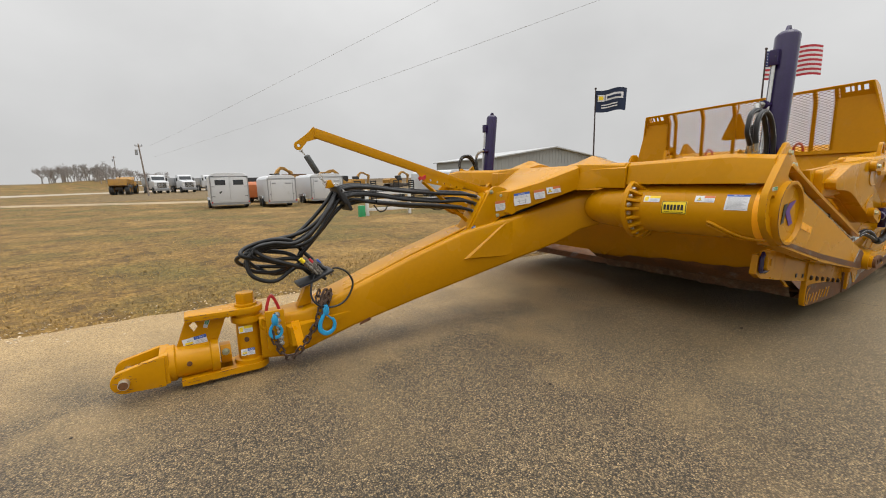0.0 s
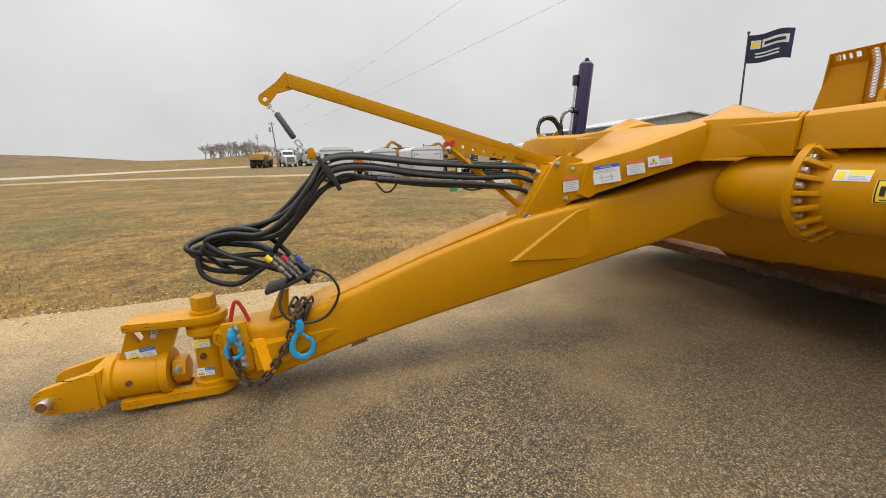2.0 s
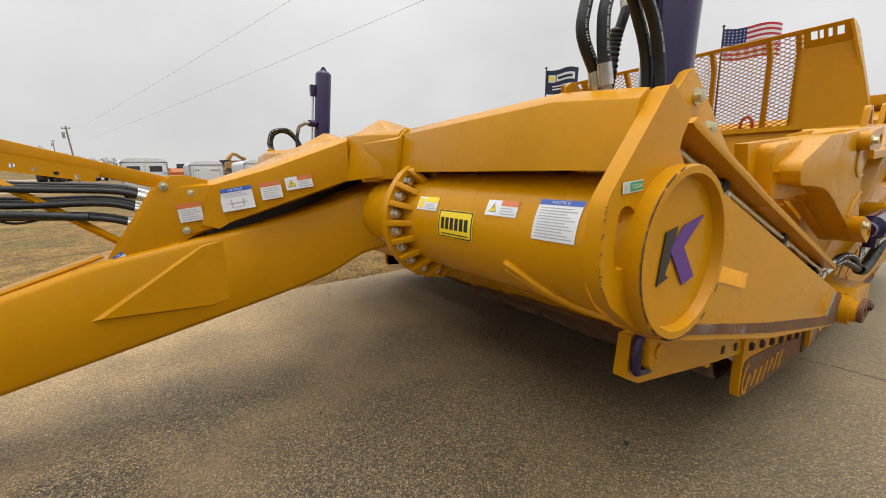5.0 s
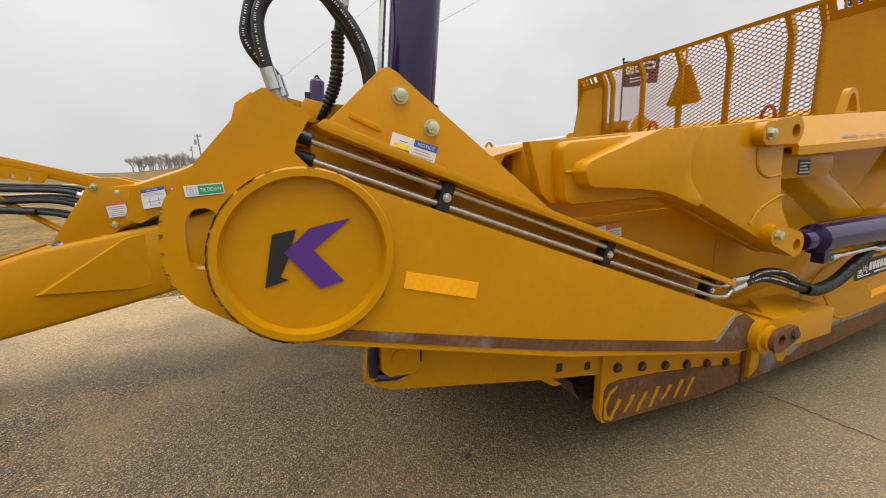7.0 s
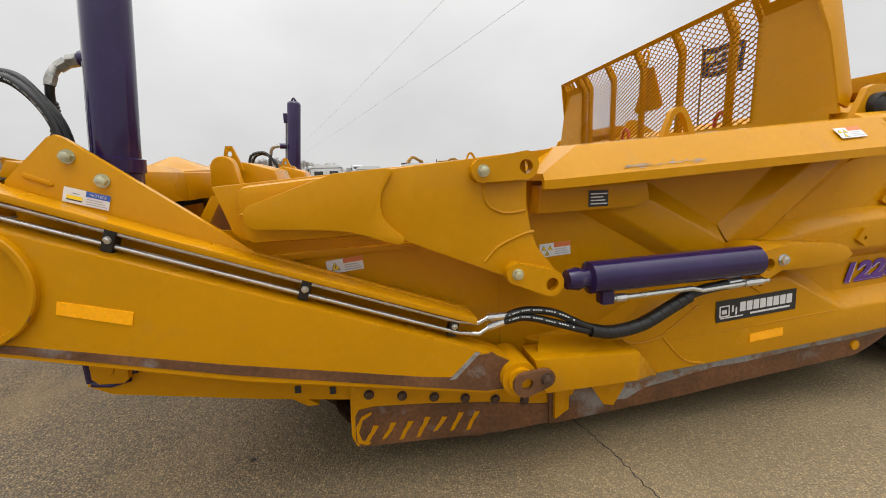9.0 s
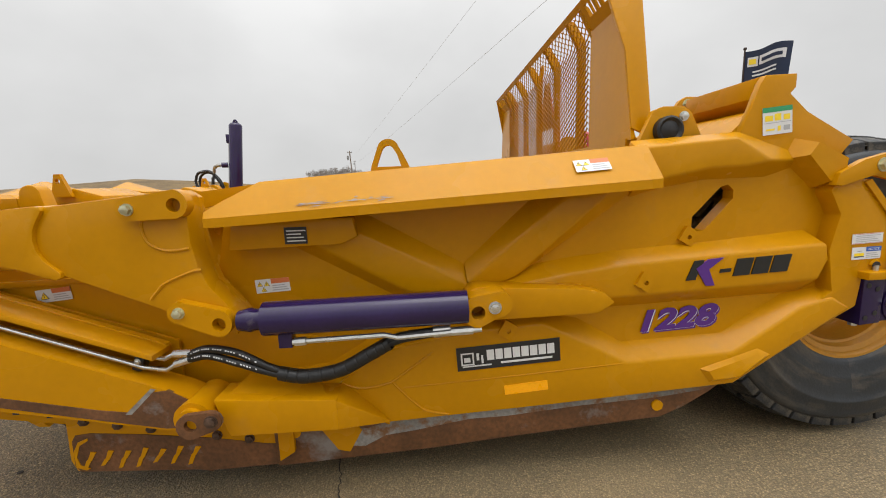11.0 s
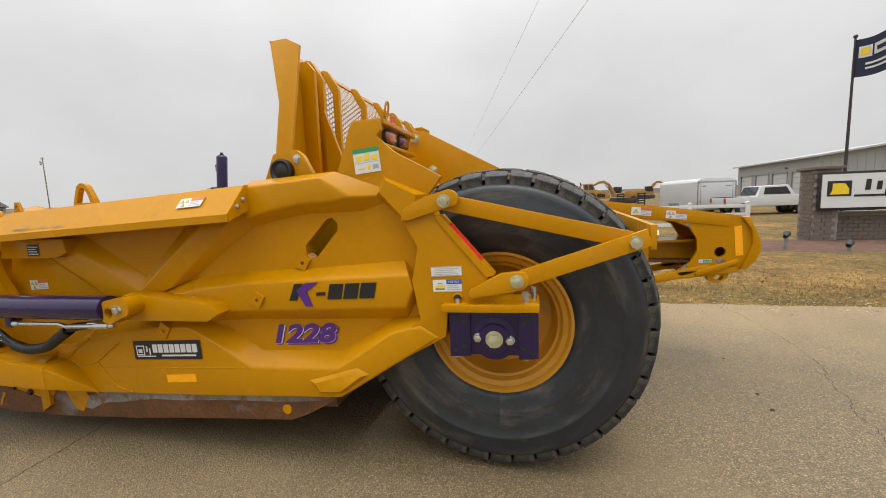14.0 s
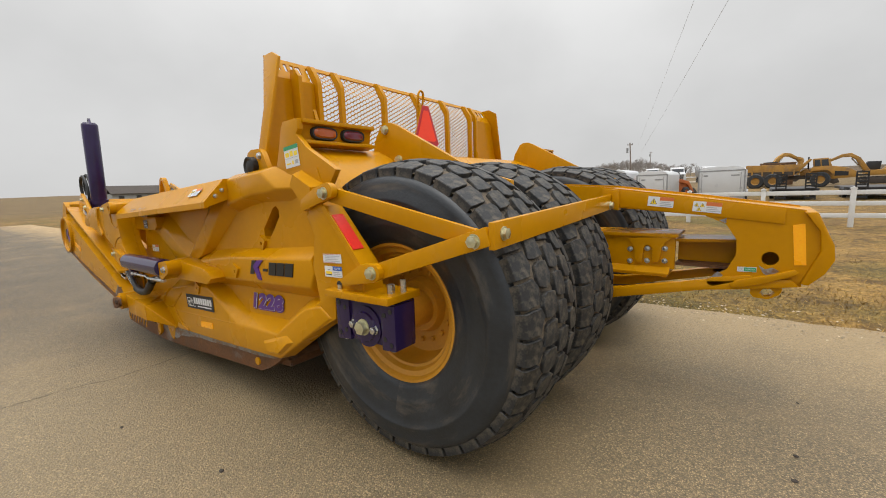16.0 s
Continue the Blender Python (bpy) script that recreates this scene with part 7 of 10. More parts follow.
# ---- rear push frame ----
Y0, Y1 = -0.36, 0.16
for s, yy in ((-1, Y0), (1, Y1 - 0.035)):
    bm = prism(B(), [(9.9, 1.50), (9.9, 1.655), (10.9, 1.588), (11.58, 1.492), (12.09, 1.414), (12.165, 1.30), (12.17, 1.17), (12.09, 0.965), (12.0, 0.93), (11.66, 0.91), (11.60, 0.93), (11.72, 1.02), (11.765, 1.12), (11.76, 1.22), (11.70, 1.32), (11.58, 1.375), (10.9, 1.44)],
               "y", yy, yy + 0.035, [circle((11.94, 1.106), 0.044, 20)])
    pf = part("push_frame_side", bm, M_YELLOW, scraper)
    bm = prism(B(), [(9.9, 0.63), (9.9, 0.71), (11.0, 0.812), (11.60, 0.935), (12.05, 0.985), (12.09, 0.94), (11.75, 0.885), (11.60, 0.866), (11.0, 0.732)], "y", yy - 0.02, yy + 0.05)
    part("lower_rail", bm, M_YELLOW, pf, bev=0.008)
    bm = prism(B(), [(11.602, 0.934), (11.641, 0.958), (11.851, 0.995), (11.861, 0.974), (11.773, 0.939), (11.742, 0.925), (11.645, 0.892), (11.61, 0.905)], "y", yy - 0.02, yy)
    part("weld_doubler", bm, M_YELLOW, pf, bev=0.007)
    bm = prism(B(), [(11.742, 0.927), (11.773, 0.954), (11.963, 1.013), (12.062, 1.051), (12.083, 1.032), (12.059, 1.007), (11.999, 0.982), (11.92, 0.947), (11.825, 0.916), (11.75, 0.9)], "y", yy - 0.034, yy)
    part("weld_doubler", bm, M_YELLOW, pf, bev=0.009)
    bm = prism(B(), [(10.9, 1.578), (11.58, 1.482), (12.0, 1.418), (11.994, 1.327), (11.60, 1.374), (10.9, 1.452)], "y", yy - 0.008, yy)
    part("top_doubler", bm, M_YELLOW, pf, bev=0.003)
    if s < 0:
        bm = prism(B(), [(12.036, 1.322), (12.092, 1.331), (12.114, 1.078), (12.057, 1.073)], "y", yy - 0.004, yy)
        part("reflector", bm, M_REFLECT, pf, "amber reflective strip")
        for q in ([(11.885, 1.06), (11.92, 1.035), (11.955, 1.05), (11.99, 1.03), (11.94, 0.99), (11.91, 1.01)], [(11.62, 0.945), (11.67, 1.0), (11.70, 0.975), (11.655, 0.92)], [(11.66, 1.345), (11.70, 1.325), (11.70, 1.36)]):
            part("bare_patch", prism(B(), q, "y", yy - 0.003, yy), M_GREYWEAR, pf, "grey patch of bare metal")
        sticker(scraper, flat_spot((11.309, yy - 0.009, 1.470), (1, 0, -0.10), (0.10, 0, 1)), 0.165, 0.070, "warning")
        sticker(scraper, flat_spot((11.589, yy - 0.009, 1.432), (1, 0, -0.10), (0.10, 0, 1)), 0.165, 0.070, "warning3")
        sticker(scraper, flat_spot((11.826, yy - 0.001, 1.027), (1, 0, 0.03), (-0.03, 0, 1)), 0.10, 0.032, "tie")
bm = prism(B(), [(12.08, 1.405), (12.16, 1.29), (12.17, 1.17), (12.09, 0.96), (12.13, 0.955), (12.20, 1.035), (12.238, 1.12), (12.228, 1.21), (12.17, 1.345), (12.145, 1.405)], "y", Y0 - 0.03, Y1 + 0.03)
part("push_block", bm, M_YELLOW, scraper, bev=0.015)
bm = prism(B(), [(10.9, 1.575), (12.12, 1.40), (12.12, 1.37), (10.9, 1.53)], "y", Y0 + 0.03, Y1 - 0.03)
part("push_frame_top", bm, M_YELLOW, scraper)
bm = prism(B(), [(11.70, 0.915), (12.1, 0.96), (12.1, 0.935), (11.70, 0.89)], "y", Y0 + 0.02, Y1 - 0.02)
part("push_frame_floor", bm, M_YELLOW, scraper)
bm = prism(B(), [(11.40, 1.195), (12.1, 1.215), (12.1, 1.195), (11.40, 1.175)], "y", -0.24, 0.04)
eb = part("ejector_beam", bm, M_YELLOW, scraper)
bm = prism(B(), [(11.40, 1.173), (12.1, 1.193), (12.1, 1.012), (11.40, 1.022)], "y", -0.11, -0.09)
part("beam_web", bm, M_YELLOW, eb)
bm = prism(B(), [(11.40, 1.02), (12.1, 1.01), (12.1, 0.99), (11.40, 1.0)], "y", -0.24, 0.04)
part("beam_flange", bm, M_WORN, eb, "lower flange rubbed down to brown steel")
bm = B()
box(bm, (10.6, -0.27, 0.97), (11.40, -0.24, 1.22))
prism(bm, [(10.6, 1.21), (11.42, 1.21), (11.42, 1.235), (10.6, 1.235)], "y", -0.30, 0.06)
prism(bm, [(10.6, 0.92), (11.36, 0.92), (11.36, 0.94), (10.6, 0.94)], "y", -0.32, 0.06)
gb = part("guide_box", bm, M_YELLOW, scraper, bev=0.004)
bm = prism(B(), [(11.08, 1.195), (11.385, 1.212), (11.335, 1.165), (11.315, 1.13), (11.308, 1.04), (11.29, 1.016), (11.262, 1.02), (11.252, 1.05), (11.252, 1.12), (11.237, 1.146), (11.205, 1.144), (11.19, 1.115), (11.19, 1.03), (11.175, 1.009), (11.15, 1.007), (11.134, 1.03), (11.13, 1.11), (11.11, 1.155)], "y", -0.295, -0.265)
wp = part("wear_pad", bm, M_YELLOW, gb, bev=0.004)
bm = prism(B(), [(-0.27, 0.985), (-0.262, 0.99), (-0.325, 0.945), (-0.325, 0.935), (-0.26, 0.935)], "x", 10.6, 11.37)
part("box_foot", bm, M_YELLOW, gb)
for bx, dz in ((11.095, 0.0), (11.216, 0.010), (11.335, 0.016)):
    for bz in (1.014 + dz, 1.106 + dz):
        part("bolt", hexbolt(B(), (bx, -0.271, bz), (0, -1, 0), 0.016, 0.014), M_STEEL, wp)
bm = prism(B(), [(11.85, 0.911), (12.01, 0.93), (12.011, 0.904), (11.998, 0.876), (11.945, 0.841), (11.868, 0.846), (11.852, 0.868)], "y", Y0, Y0 + 0.06, [[(11.898, 0.882), (11.917, 0.906), (11.953, 0.911), (11.977, 0.889), (11.956, 0.861), (11.92, 0.856)]])
part("tow_lug", bm, M_YELLOW, scraper)
bm = prism(B(), [(10.98, 1.42), (11.03, 1.41), (11.03, 1.56), (10.98, 1.57)], "y", Y0 - 0.03, Y0 + 0.04)
part("frame_rib", bm, M_YELLOW, scraper, bev=0.004)

# ---- ground, road, grass ----
def ground_z(x, y):
    z = -0.06 if y < 1.9 else -0.06 + 0.075 * min(1.0, (y - 1.9) / 0.5)
    if y > 6:
        z -= 0.18 * max(0.0, min(1.0, (x - 12) / 6)) * min(1.0, (y - 6) / 5) * max(0.0, 1 - max(0.0, y - 16) / 12)
    z += 0.0135 * max(0.0, min(y, 150) - 28)
    r = math.hypot(x, y)
    if x < -34:
        z += 0.012 * min(-34 - x, 60)
    z += max(0.0, min(r, 900) - 160) * 0.014
    z += 4.4 * math.exp(-((x + 85) / 38) ** 2 - ((y - 135) / 24) ** 2)
    z += 2.4 * math.exp(-((x + 17) / 17) ** 2 - ((y - 142) / 16) ** 2)
    return z


def node_material(name):
    m = bpy.data.materials.new(name)
    m.use_nodes = True
    n, l = m.node_tree.nodes, m.node_tree.links
    return m, n, l, n["Principled BSDF"]


def tex(n, l, tc, kind, scale, detail=None, feature=None):
    t = n.new(kind)
    t.inputs["Scale"].default_value = scale
    if detail is not None:
        t.inputs["Detail"].default_value = detail
    if feature:
        t.feature = feature
    l.new(tc, t.inputs["Vector"])
    return t


def ramp(n, l, sock, stops):
    r = n.new("ShaderNodeValToRGB")
    e = r.color_ramp.elements
    while len(e) < len(stops):
        e.new(0.5)
    for el_, (pos, col) in zip(e, stops):
        el_.position, el_.color = pos, (*col, 1)
    l.new(sock, r.inputs["Fac"])
    return r.outputs["Color"]


def mixed(n, l, fac, a, b, mode="MIX"):
    x = n.new("ShaderNodeMix")
    x.data_type, x.blend_type = "RGBA", mode
    if isinstance(fac, float):
        x.inputs["Factor"].default_value = fac
    else:
        l.new(fac, x.inputs["Factor"])
    for s, v in (("A", a), ("B", b)):
        if isinstance(v, tuple):
            x.inputs[s].default_value = (*v, 1)
        else:
            l.new(v, x.inputs[s])
    return x.outputs["Result"]


def to_range(n, l, sock, a, b, c=0.0, d=1.0):
    r = n.new("ShaderNodeMapRange")
    for k, v in zip(("From Min", "From Max", "To Min", "To Max"), (a, b, c, d)):
        r.inputs[k].default_value = v
    l.new(sock, r.inputs["Value"])
    return r.outputs[0]


def asphalt_material():
    m, n, l, p = node_material("chip_seal_asphalt")
    tc = n.new("ShaderNodeTexCoord").outputs["Object"]
    chips = tex(n, l, tc, "ShaderNodeTexVoronoi", 116.0)
    big = tex(n, l, tc, "ShaderNodeTexVoronoi", 48.0)
    sepc = n.new("ShaderNodeSeparateColor")
    l.new(chips.outputs["Color"], sepc.inputs[0])
    stone = ramp(n, l, sepc.outputs["Red"], [(0.0, (0.045, 0.036, 0.027)), (0.30, (0.145, 0.115, 0.080)), (0.60, (0.285, 0.226, 0.158)), (0.88, (0.42, 0.33, 0.228)), (1.0, (0.60, 0.50, 0.37))])
    gap = to_range(n, l, chips.outputs["Distance"], 0.22, 0.75, 1.10, 0.16)
    stone = mixed(n, l, 1.0, stone, gap, "MULTIPLY")
    patch = tex(n, l, tc, "ShaderNodeTexNoise", 0.55, 6.0)
    tone = to_range(n, l, patch.outputs["Fac"], 0.3, 0.72, 0.72, 1.22)
    stone = mixed(n, l, 1.0, stone, tone, "MULTIPLY")
    mid = tex(n, l, tc, "ShaderNodeTexNoise", 26.0, 9.0)
    stone = mixed(n, l, 1.0, stone, to_range(n, l, mid.outputs["Fac"], 0.3, 0.7, 0.66, 1.30), "MULTIPLY")
    # faint drifts of tan dust
    dust = tex(n, l, tc, "ShaderNodeTexNoise", 0.8, 7.0)
    stone = mixed(n, l, to_range(n, l, dust.outputs["Fac"], 0.52, 0.72, 0.0, 0.45), stone, (0.36, 0.275, 0.175))
    # tan gravel thrown from the verge
    sx = n.new("ShaderNodeSeparateXYZ")
    l.new(tc, sx.inputs[0])
    edge = n.new("ShaderNodeMath")
    edge.operation = "ADD"
    l.new(sx.outputs["Y"], edge.inputs[0])
    l.new(to_range(n, l, tex(n, l, tc, "ShaderNodeTexNoise", 1.3, 8.0).outputs["Fac"], 0.25, 0.75, -0.9, 0.9), edge.inputs[1])
    verge = n.new("ShaderNodeMath")
    verge.operation = "MULTIPLY"
    l.new(to_range(n, l, edge.outputs[0], -0.4, 1.5, 0.0, 0.96), verge.inputs[0])
    l.new(to_range(n, l, sx.outputs["X"], 3.5, 9.0, 1.0, 0.45), verge.inputs[1])
    stone = mixed(n, l, verge.outputs[0], stone, ramp(n, l, sepc.outputs["Green"], [(0.0, (0.25, 0.18, 0.10)), (0.6, (0.52, 0.385, 0.225)), (1.0, (0.70, 0.56, 0.39))]))
    # paler from x 3.2 to 7.4, easing off again past 8.8
    mid_pale = n.new("ShaderNodeMath")
    mid_pale.operation = "MULTIPLY"
    l.new(to_range(n, l, sx.outputs["X"], 3.2, 7.4, 0.0, 0.62), mid_pale.inputs[0])
    l.new(to_range(n, l, sx.outputs["X"], 8.8, 12.5, 1.0, 0.55), mid_pale.inputs[1])
    stone = mixed(n, l, mid_pale.outputs[0], stone, mixed(n, l, 0.45, (0.60, 0.52, 0.41), stone))
    stone = mixed(n, l, 1.0, stone, (0.77, 0.684, 0.485), "MULTIPLY")
    l.new(stone, p.inputs["Base Color"])
    p.inputs["Roughness"].default_value = 0.58
    b = n.new("ShaderNodeBump")
    b.inputs["Strength"].default_value, b.inputs["Distance"].default_value = 0.75, 0.006
    l.new(to_range(n, l, chips.outputs["Distance"], 0.0, 0.8, 1.0, 0.0), b.inputs["Height"])
    b2 = n.new("ShaderNodeBump")
    b2.inputs["Strength"].default_value, b2.inputs["Distance"].default_value = 0.4, 0.01
    l.new(big.outputs["Distance"], b2.inputs["Height"])
    l.new(b.outputs["Normal"], b2.inputs["Normal"])
    l.new(b2.outputs["Normal"], p.inputs["Normal"])
    return m


def grass_ground_material():
    m, n, l, p = node_material("dormant_lawn")
    tc = n.new("ShaderNodeTexCoord").outputs["Object"]
    a = tex(n, l, tc, "ShaderNodeTexNoise", 0.30, 7.0)
    b_ = tex(n, l, tc, "ShaderNodeTexNoise", 2.6, 8.0)
    c_ = tex(n, l, tc, "ShaderNodeTexNoise", 24.0, 6.0)
    straw = ramp(n, l, c_.outputs["Fac"], [(0.30, (0.13, 0.08, 0.022)), (0.5, (0.31, 0.205, 0.068)), (0.70, (0.49, 0.36, 0.155))])
    straw = mixed(n, l, to_range(n, l, b_.outputs["Fac"], 0.48, 0.62, 0.0, 0.85), straw, (0.155, 0.098, 0.034))
    straw = mixed(n, l, to_range(n, l, a.outputs["Fac"], 0.47, 0.60, 0.0, 0.85), straw, ramp(n, l, c_.outputs["Fac"], [(0.30, (0.075, 0.072, 0.014)), (0.70, (0.27, 0.235, 0.075))]))
    straw = mixed(n, l, to_range(n, l, a.outputs["Fac"], 0.33, 0.45, 0.6, 0.0), straw, (0.46, 0.335, 0.155))
    sx = n.new("ShaderNodeSeparateXYZ")
    l.new(tc, sx.inputs[0])
    wob = n.new("ShaderNodeMath")
    wob.operation = "ADD"
    l.new(sx.outputs["Y"], wob.inputs[0])
    l.new(to_range(n, l, tex(n, l, tc, "ShaderNodeTexNoise", 0.12, 5.0).outputs["Fac"], 0.3, 0.7, -9, 9), wob.inputs[1])
    lot = n.new("ShaderNodeMath")
    lot.operation = "MULTIPLY"
    l.new(to_range(n, l, wob.outputs[0], 44.0, 52.0), lot.inputs[0])
    l.new(to_range(n, l, sx.outputs["X"], -14.0, -5.0), lot.inputs[1])
    lot = lot.outputs[0]
    straw = mixed(n, l, lot, straw, ramp(n, l, b_.outputs["Fac"], [(0.3, (0.19, 0.145, 0.095)), (0.7, (0.28, 0.225, 0.15))]))
    field = to_range(n, l, sx.outputs["Y"], 150.0, 170.0)
    straw = mixed(n, l, field, straw, ramp(n, l, tex(n, l, tc, "ShaderNodeTexNoise", 0.02, 4.0).outputs["Fac"], [(0.4, (0.10, 0.075, 0.05)), (0.6, (0.16, 0.115, 0.07))]))
    west = to_range(n, l, sx.outputs["X"], -60.0, -34.0, 1.0, 0.0)
    straw = mixed(n, l, west, straw, ramp(n, l, tex(n, l, tc, "ShaderNodeTexNoise", 0.15, 6.0).outputs["Fac"], [(0.35, (0.17, 0.13, 0.085)), (0.65, (0.26, 0.20, 0.125))]))
    tuft = tex(n, l, tc, "ShaderNodeTexNoise", 8.5, 5.0)
    straw = mixed(n, l, 1.0, straw, to_range(n, l, tuft.outputs["Fac"], 0.34, 0.66, 0.62, 1.34), "MULTIPLY")
    drift = tex(n, l, tc, "ShaderNodeTexNoise", 1.1, 6.0)
    straw = mixed(n, l, 1.0, straw, to_range(n, l, drift.outputs["Fac"], 0.36, 0.64, 0.80, 1.16), "MULTIPLY")
    straw = mixed(n, l, 1.0, straw, (0.63, 0.535, 0.33), "MULTIPLY")
    l.new(straw, p.inputs["Base Color"])
    p.inputs["Roughness"].default_value = 0.95
    b = n.new("ShaderNodeBump")
    b.inputs["Strength"].default_value, b.inputs["Distance"].default_value = 0.9, 0.03
    l.new(c_.outputs["Fac"], b.inputs["Height"])
    l.new(b.outputs["Normal"], p.inputs["Normal"])
    return m


M_ASPHALT, M_LAWN = asphalt_material(), grass_ground_material()
M_DIRT = material("bare_brown_mulch", (0.115, 0.058, 0.036), 0.95, vary=0.35, scale=4, fine=0.4, fine_scale=50, bump=0.6, bump_scale=40)
M_CRACK = material("crack_filling", (0.045, 0.037, 0.030), 0.9, vary=0.3, scale=8, fine=0.2)

xs = [-2600, -1500, -900, -600, -400, -280, -200, -150, -110, -85, -65, -50, -42, -38, -34, -30] + list(range(-27, 58, 3)) + [62, 70, 80, 95, 120, 150, 200, 300, 450, 700, 1100, 1700, 2600]
ys = [-2600, -1200, -500, -200, -80, -40, -20, -8, -3, 0, 1.0, 1.6, 1.9, 2.0, 2.1, 2.2, 2.3, 2.4, 2.6, 3, 3.6, 4.4, 5.2, 6, 7, 8, 9, 10, 11, 12, 13, 14, 16, 18, 20, 23, 26, 28, 31, 35, 40, 46, 52, 60, 70, 80, 90, 100, 110, 120, 127, 134, 141, 148, 155, 165, 180, 210, 260, 330, 430, 600, 900, 1500, 2600]
bm = B()
grid = [[bm.verts.new((x, y, ground_z(x, y) + (0.03 * noise.noise((x * 0.4, y * 0.4, 0)) if y > 2.7 and abs(x) < 60 and y < 60 else 0))) for y in ys] for x in xs]
for i in range(len(xs) - 1):
    for j in range(len(ys) - 1):
        bm.faces.new((grid[i][j], grid[i + 1][j], grid[i + 1][j + 1], grid[i][j + 1]))
tagged(part("ground", bm, M_LAWN, smooth=60), "dry straw-coloured winter lawn and brown fields", "ground", kind="structure")

# the road: a slab with a ragged edge along the verge
bm = B()
edge = []
for k in range(0, 400):
    x = -34 + k * 0.2
    edge.append((x, 2.22 + 0.10 * noise.noise((x * 0.5, 3.1, 0)) + 0.07 * noise.noise((x * 2.3, 1.0, 0)) + 0.05 * noise.noise((x * 7, 2.0, 0)) + 0.012 * max(0, x - 12)))
lo_ = [bm.verts.new((x, y, 0.0)) for x, y in edge]
skirt = [bm.verts.new((x, y + 0.05, -0.05)) for x, y in edge]
mid_ = [bm.verts.new((x, -6, 0.0)) for x, y in edge]
far_ = [bm.verts.new((x, -60, 0.0)) for x, y in edge]
for i in range(len(edge) - 1):
    bm.faces.new((lo_[i], lo_[i + 1], skirt[i + 1], skirt[i]))
    bm.faces.new((mid_[i], mid_[i + 1], lo_[i + 1], lo_[i]))
    bm.faces.new((far_[i], far_[i + 1], mid_[i + 1], mid_[i]))
road = tagged(part("road", bm, M_ASPHALT, smooth=0), "worn chip-seal asphalt with tan gravel along its edge", "road", kind="structure")


def crack(pts, w):
    bm = B()
    path = spline([(x, y, 0) for x, y in pts], 30)
    l_, r_ = [], []
    for i, q in enumerate(path):
        d = (path[min(i + 1, len(path) - 1)] - path[max(0, i - 1)]).normalized()
        nrm_ = Vector((-d.y, d.x, 0))
        j = 0.05 * noise.noise((q.x * 5, q.y * 5, 0)) + 0.022 * noise.noise((q.x * 30, q.y * 30, 1))
        ww = w * (0.5 + 0.9 * abs(noise.noise((q.x * 13, q.y * 13, 5))))
        l_.append(bm.verts.new(q + nrm_ * (j + ww) + Vector((0, 0, 0.003))))
        r_.append(bm.verts.new(q + nrm_ * (j - ww) + Vector((0, 0, 0.003))))
    for i in range(len(path) - 1):
        bm.faces.new((l_[i], l_[i + 1], r_[i + 1], r_[i]))
    part("crack", bm, M_CRACK, road, "dark crack in the asphalt", smooth=0)


crack([(7.05, -6.5), (7.07, -4.4), (7.08, -3.39), (7.22, -2.6), (7.16, -1.95), (7.15, -1.0), (7.1, 0.2)], 0.0055)
crack([(12.98, 2.2), (13.02, 1.1), (12.99, 0.29), (12.8, -0.4), (12.59, -1.29), (12.7, -2.4), (12.6, -3.6)], 0.003)
for k, (sx_, sy_) in enumerate(((4.06, -0.62), (12.12, -0.69), (12.10, -0.95), (0.02, -0.44), (8.3, -2.9), (9.4, -2.7), (12.17, 0.05), (2.9, -1.6), (5.26, -1.86), (13.3, -0.9))):
    bm = B()
    bmesh.ops.create_icosphere(bm, subdivisions=1, radius=0.009 + 0.003 * (k % 3), matrix=Matrix.Translation((sx_, sy_, 0.006)) @ Matrix.Diagonal((1.3, 1, 0.6, 1)))
    tagged(part("pebble", bm, M_CRACK), "small dark pebble lying on the asphalt", "pebble", group="pebbles on the asphalt")

# dry grass blades along the verge
rng = np.random.default_rng(7)
M_BLADE = material("dry_grass_blade", (0.33, 0.215, 0.066), 0.9, vary=0.3, scale=0.8, fine=0.1, island=0.45)
n_b = 52000
gx = rng.uniform(-7, 22, n_b)
gy = 2.12 + rng.gamma(1.2, 1.9, n_b)
keep = (gy < 12)
gx, gy = gx[keep], gy[keep]
verts, faces = [], []
ang, hh, ww, le = rng.uniform(0, 6.283, len(gx)), rng.uniform(0.02, 0.06, len(gx)), rng.uniform(0.004, 0.009, len(gx)), rng.uniform(-0.05, 0.05, (len(gx), 2))
for k in range(len(gx)):
    z = ground_z(gx[k], gy[k]) - 0.012
    c_, s_ = math.cos(ang[k]) * ww[k], math.sin(ang[k]) * ww[k]
    verts += [(gx[k] - c_, gy[k] - s_, z), (gx[k] + c_, gy[k] + s_, z), (gx[k] + le[k][0], gy[k] + le[k][1], z + hh[k])]
    faces.append((3 * k, 3 * k + 1, 3 * k + 2))
me = bpy.data.meshes.new("grass_blades")
me.from_pydata(verts, [], faces)
me.materials.append(M_BLADE)
tagged(new("grass_blades", me), "dry straw-coloured grass blades on the verge", "grass", kind="stuff")
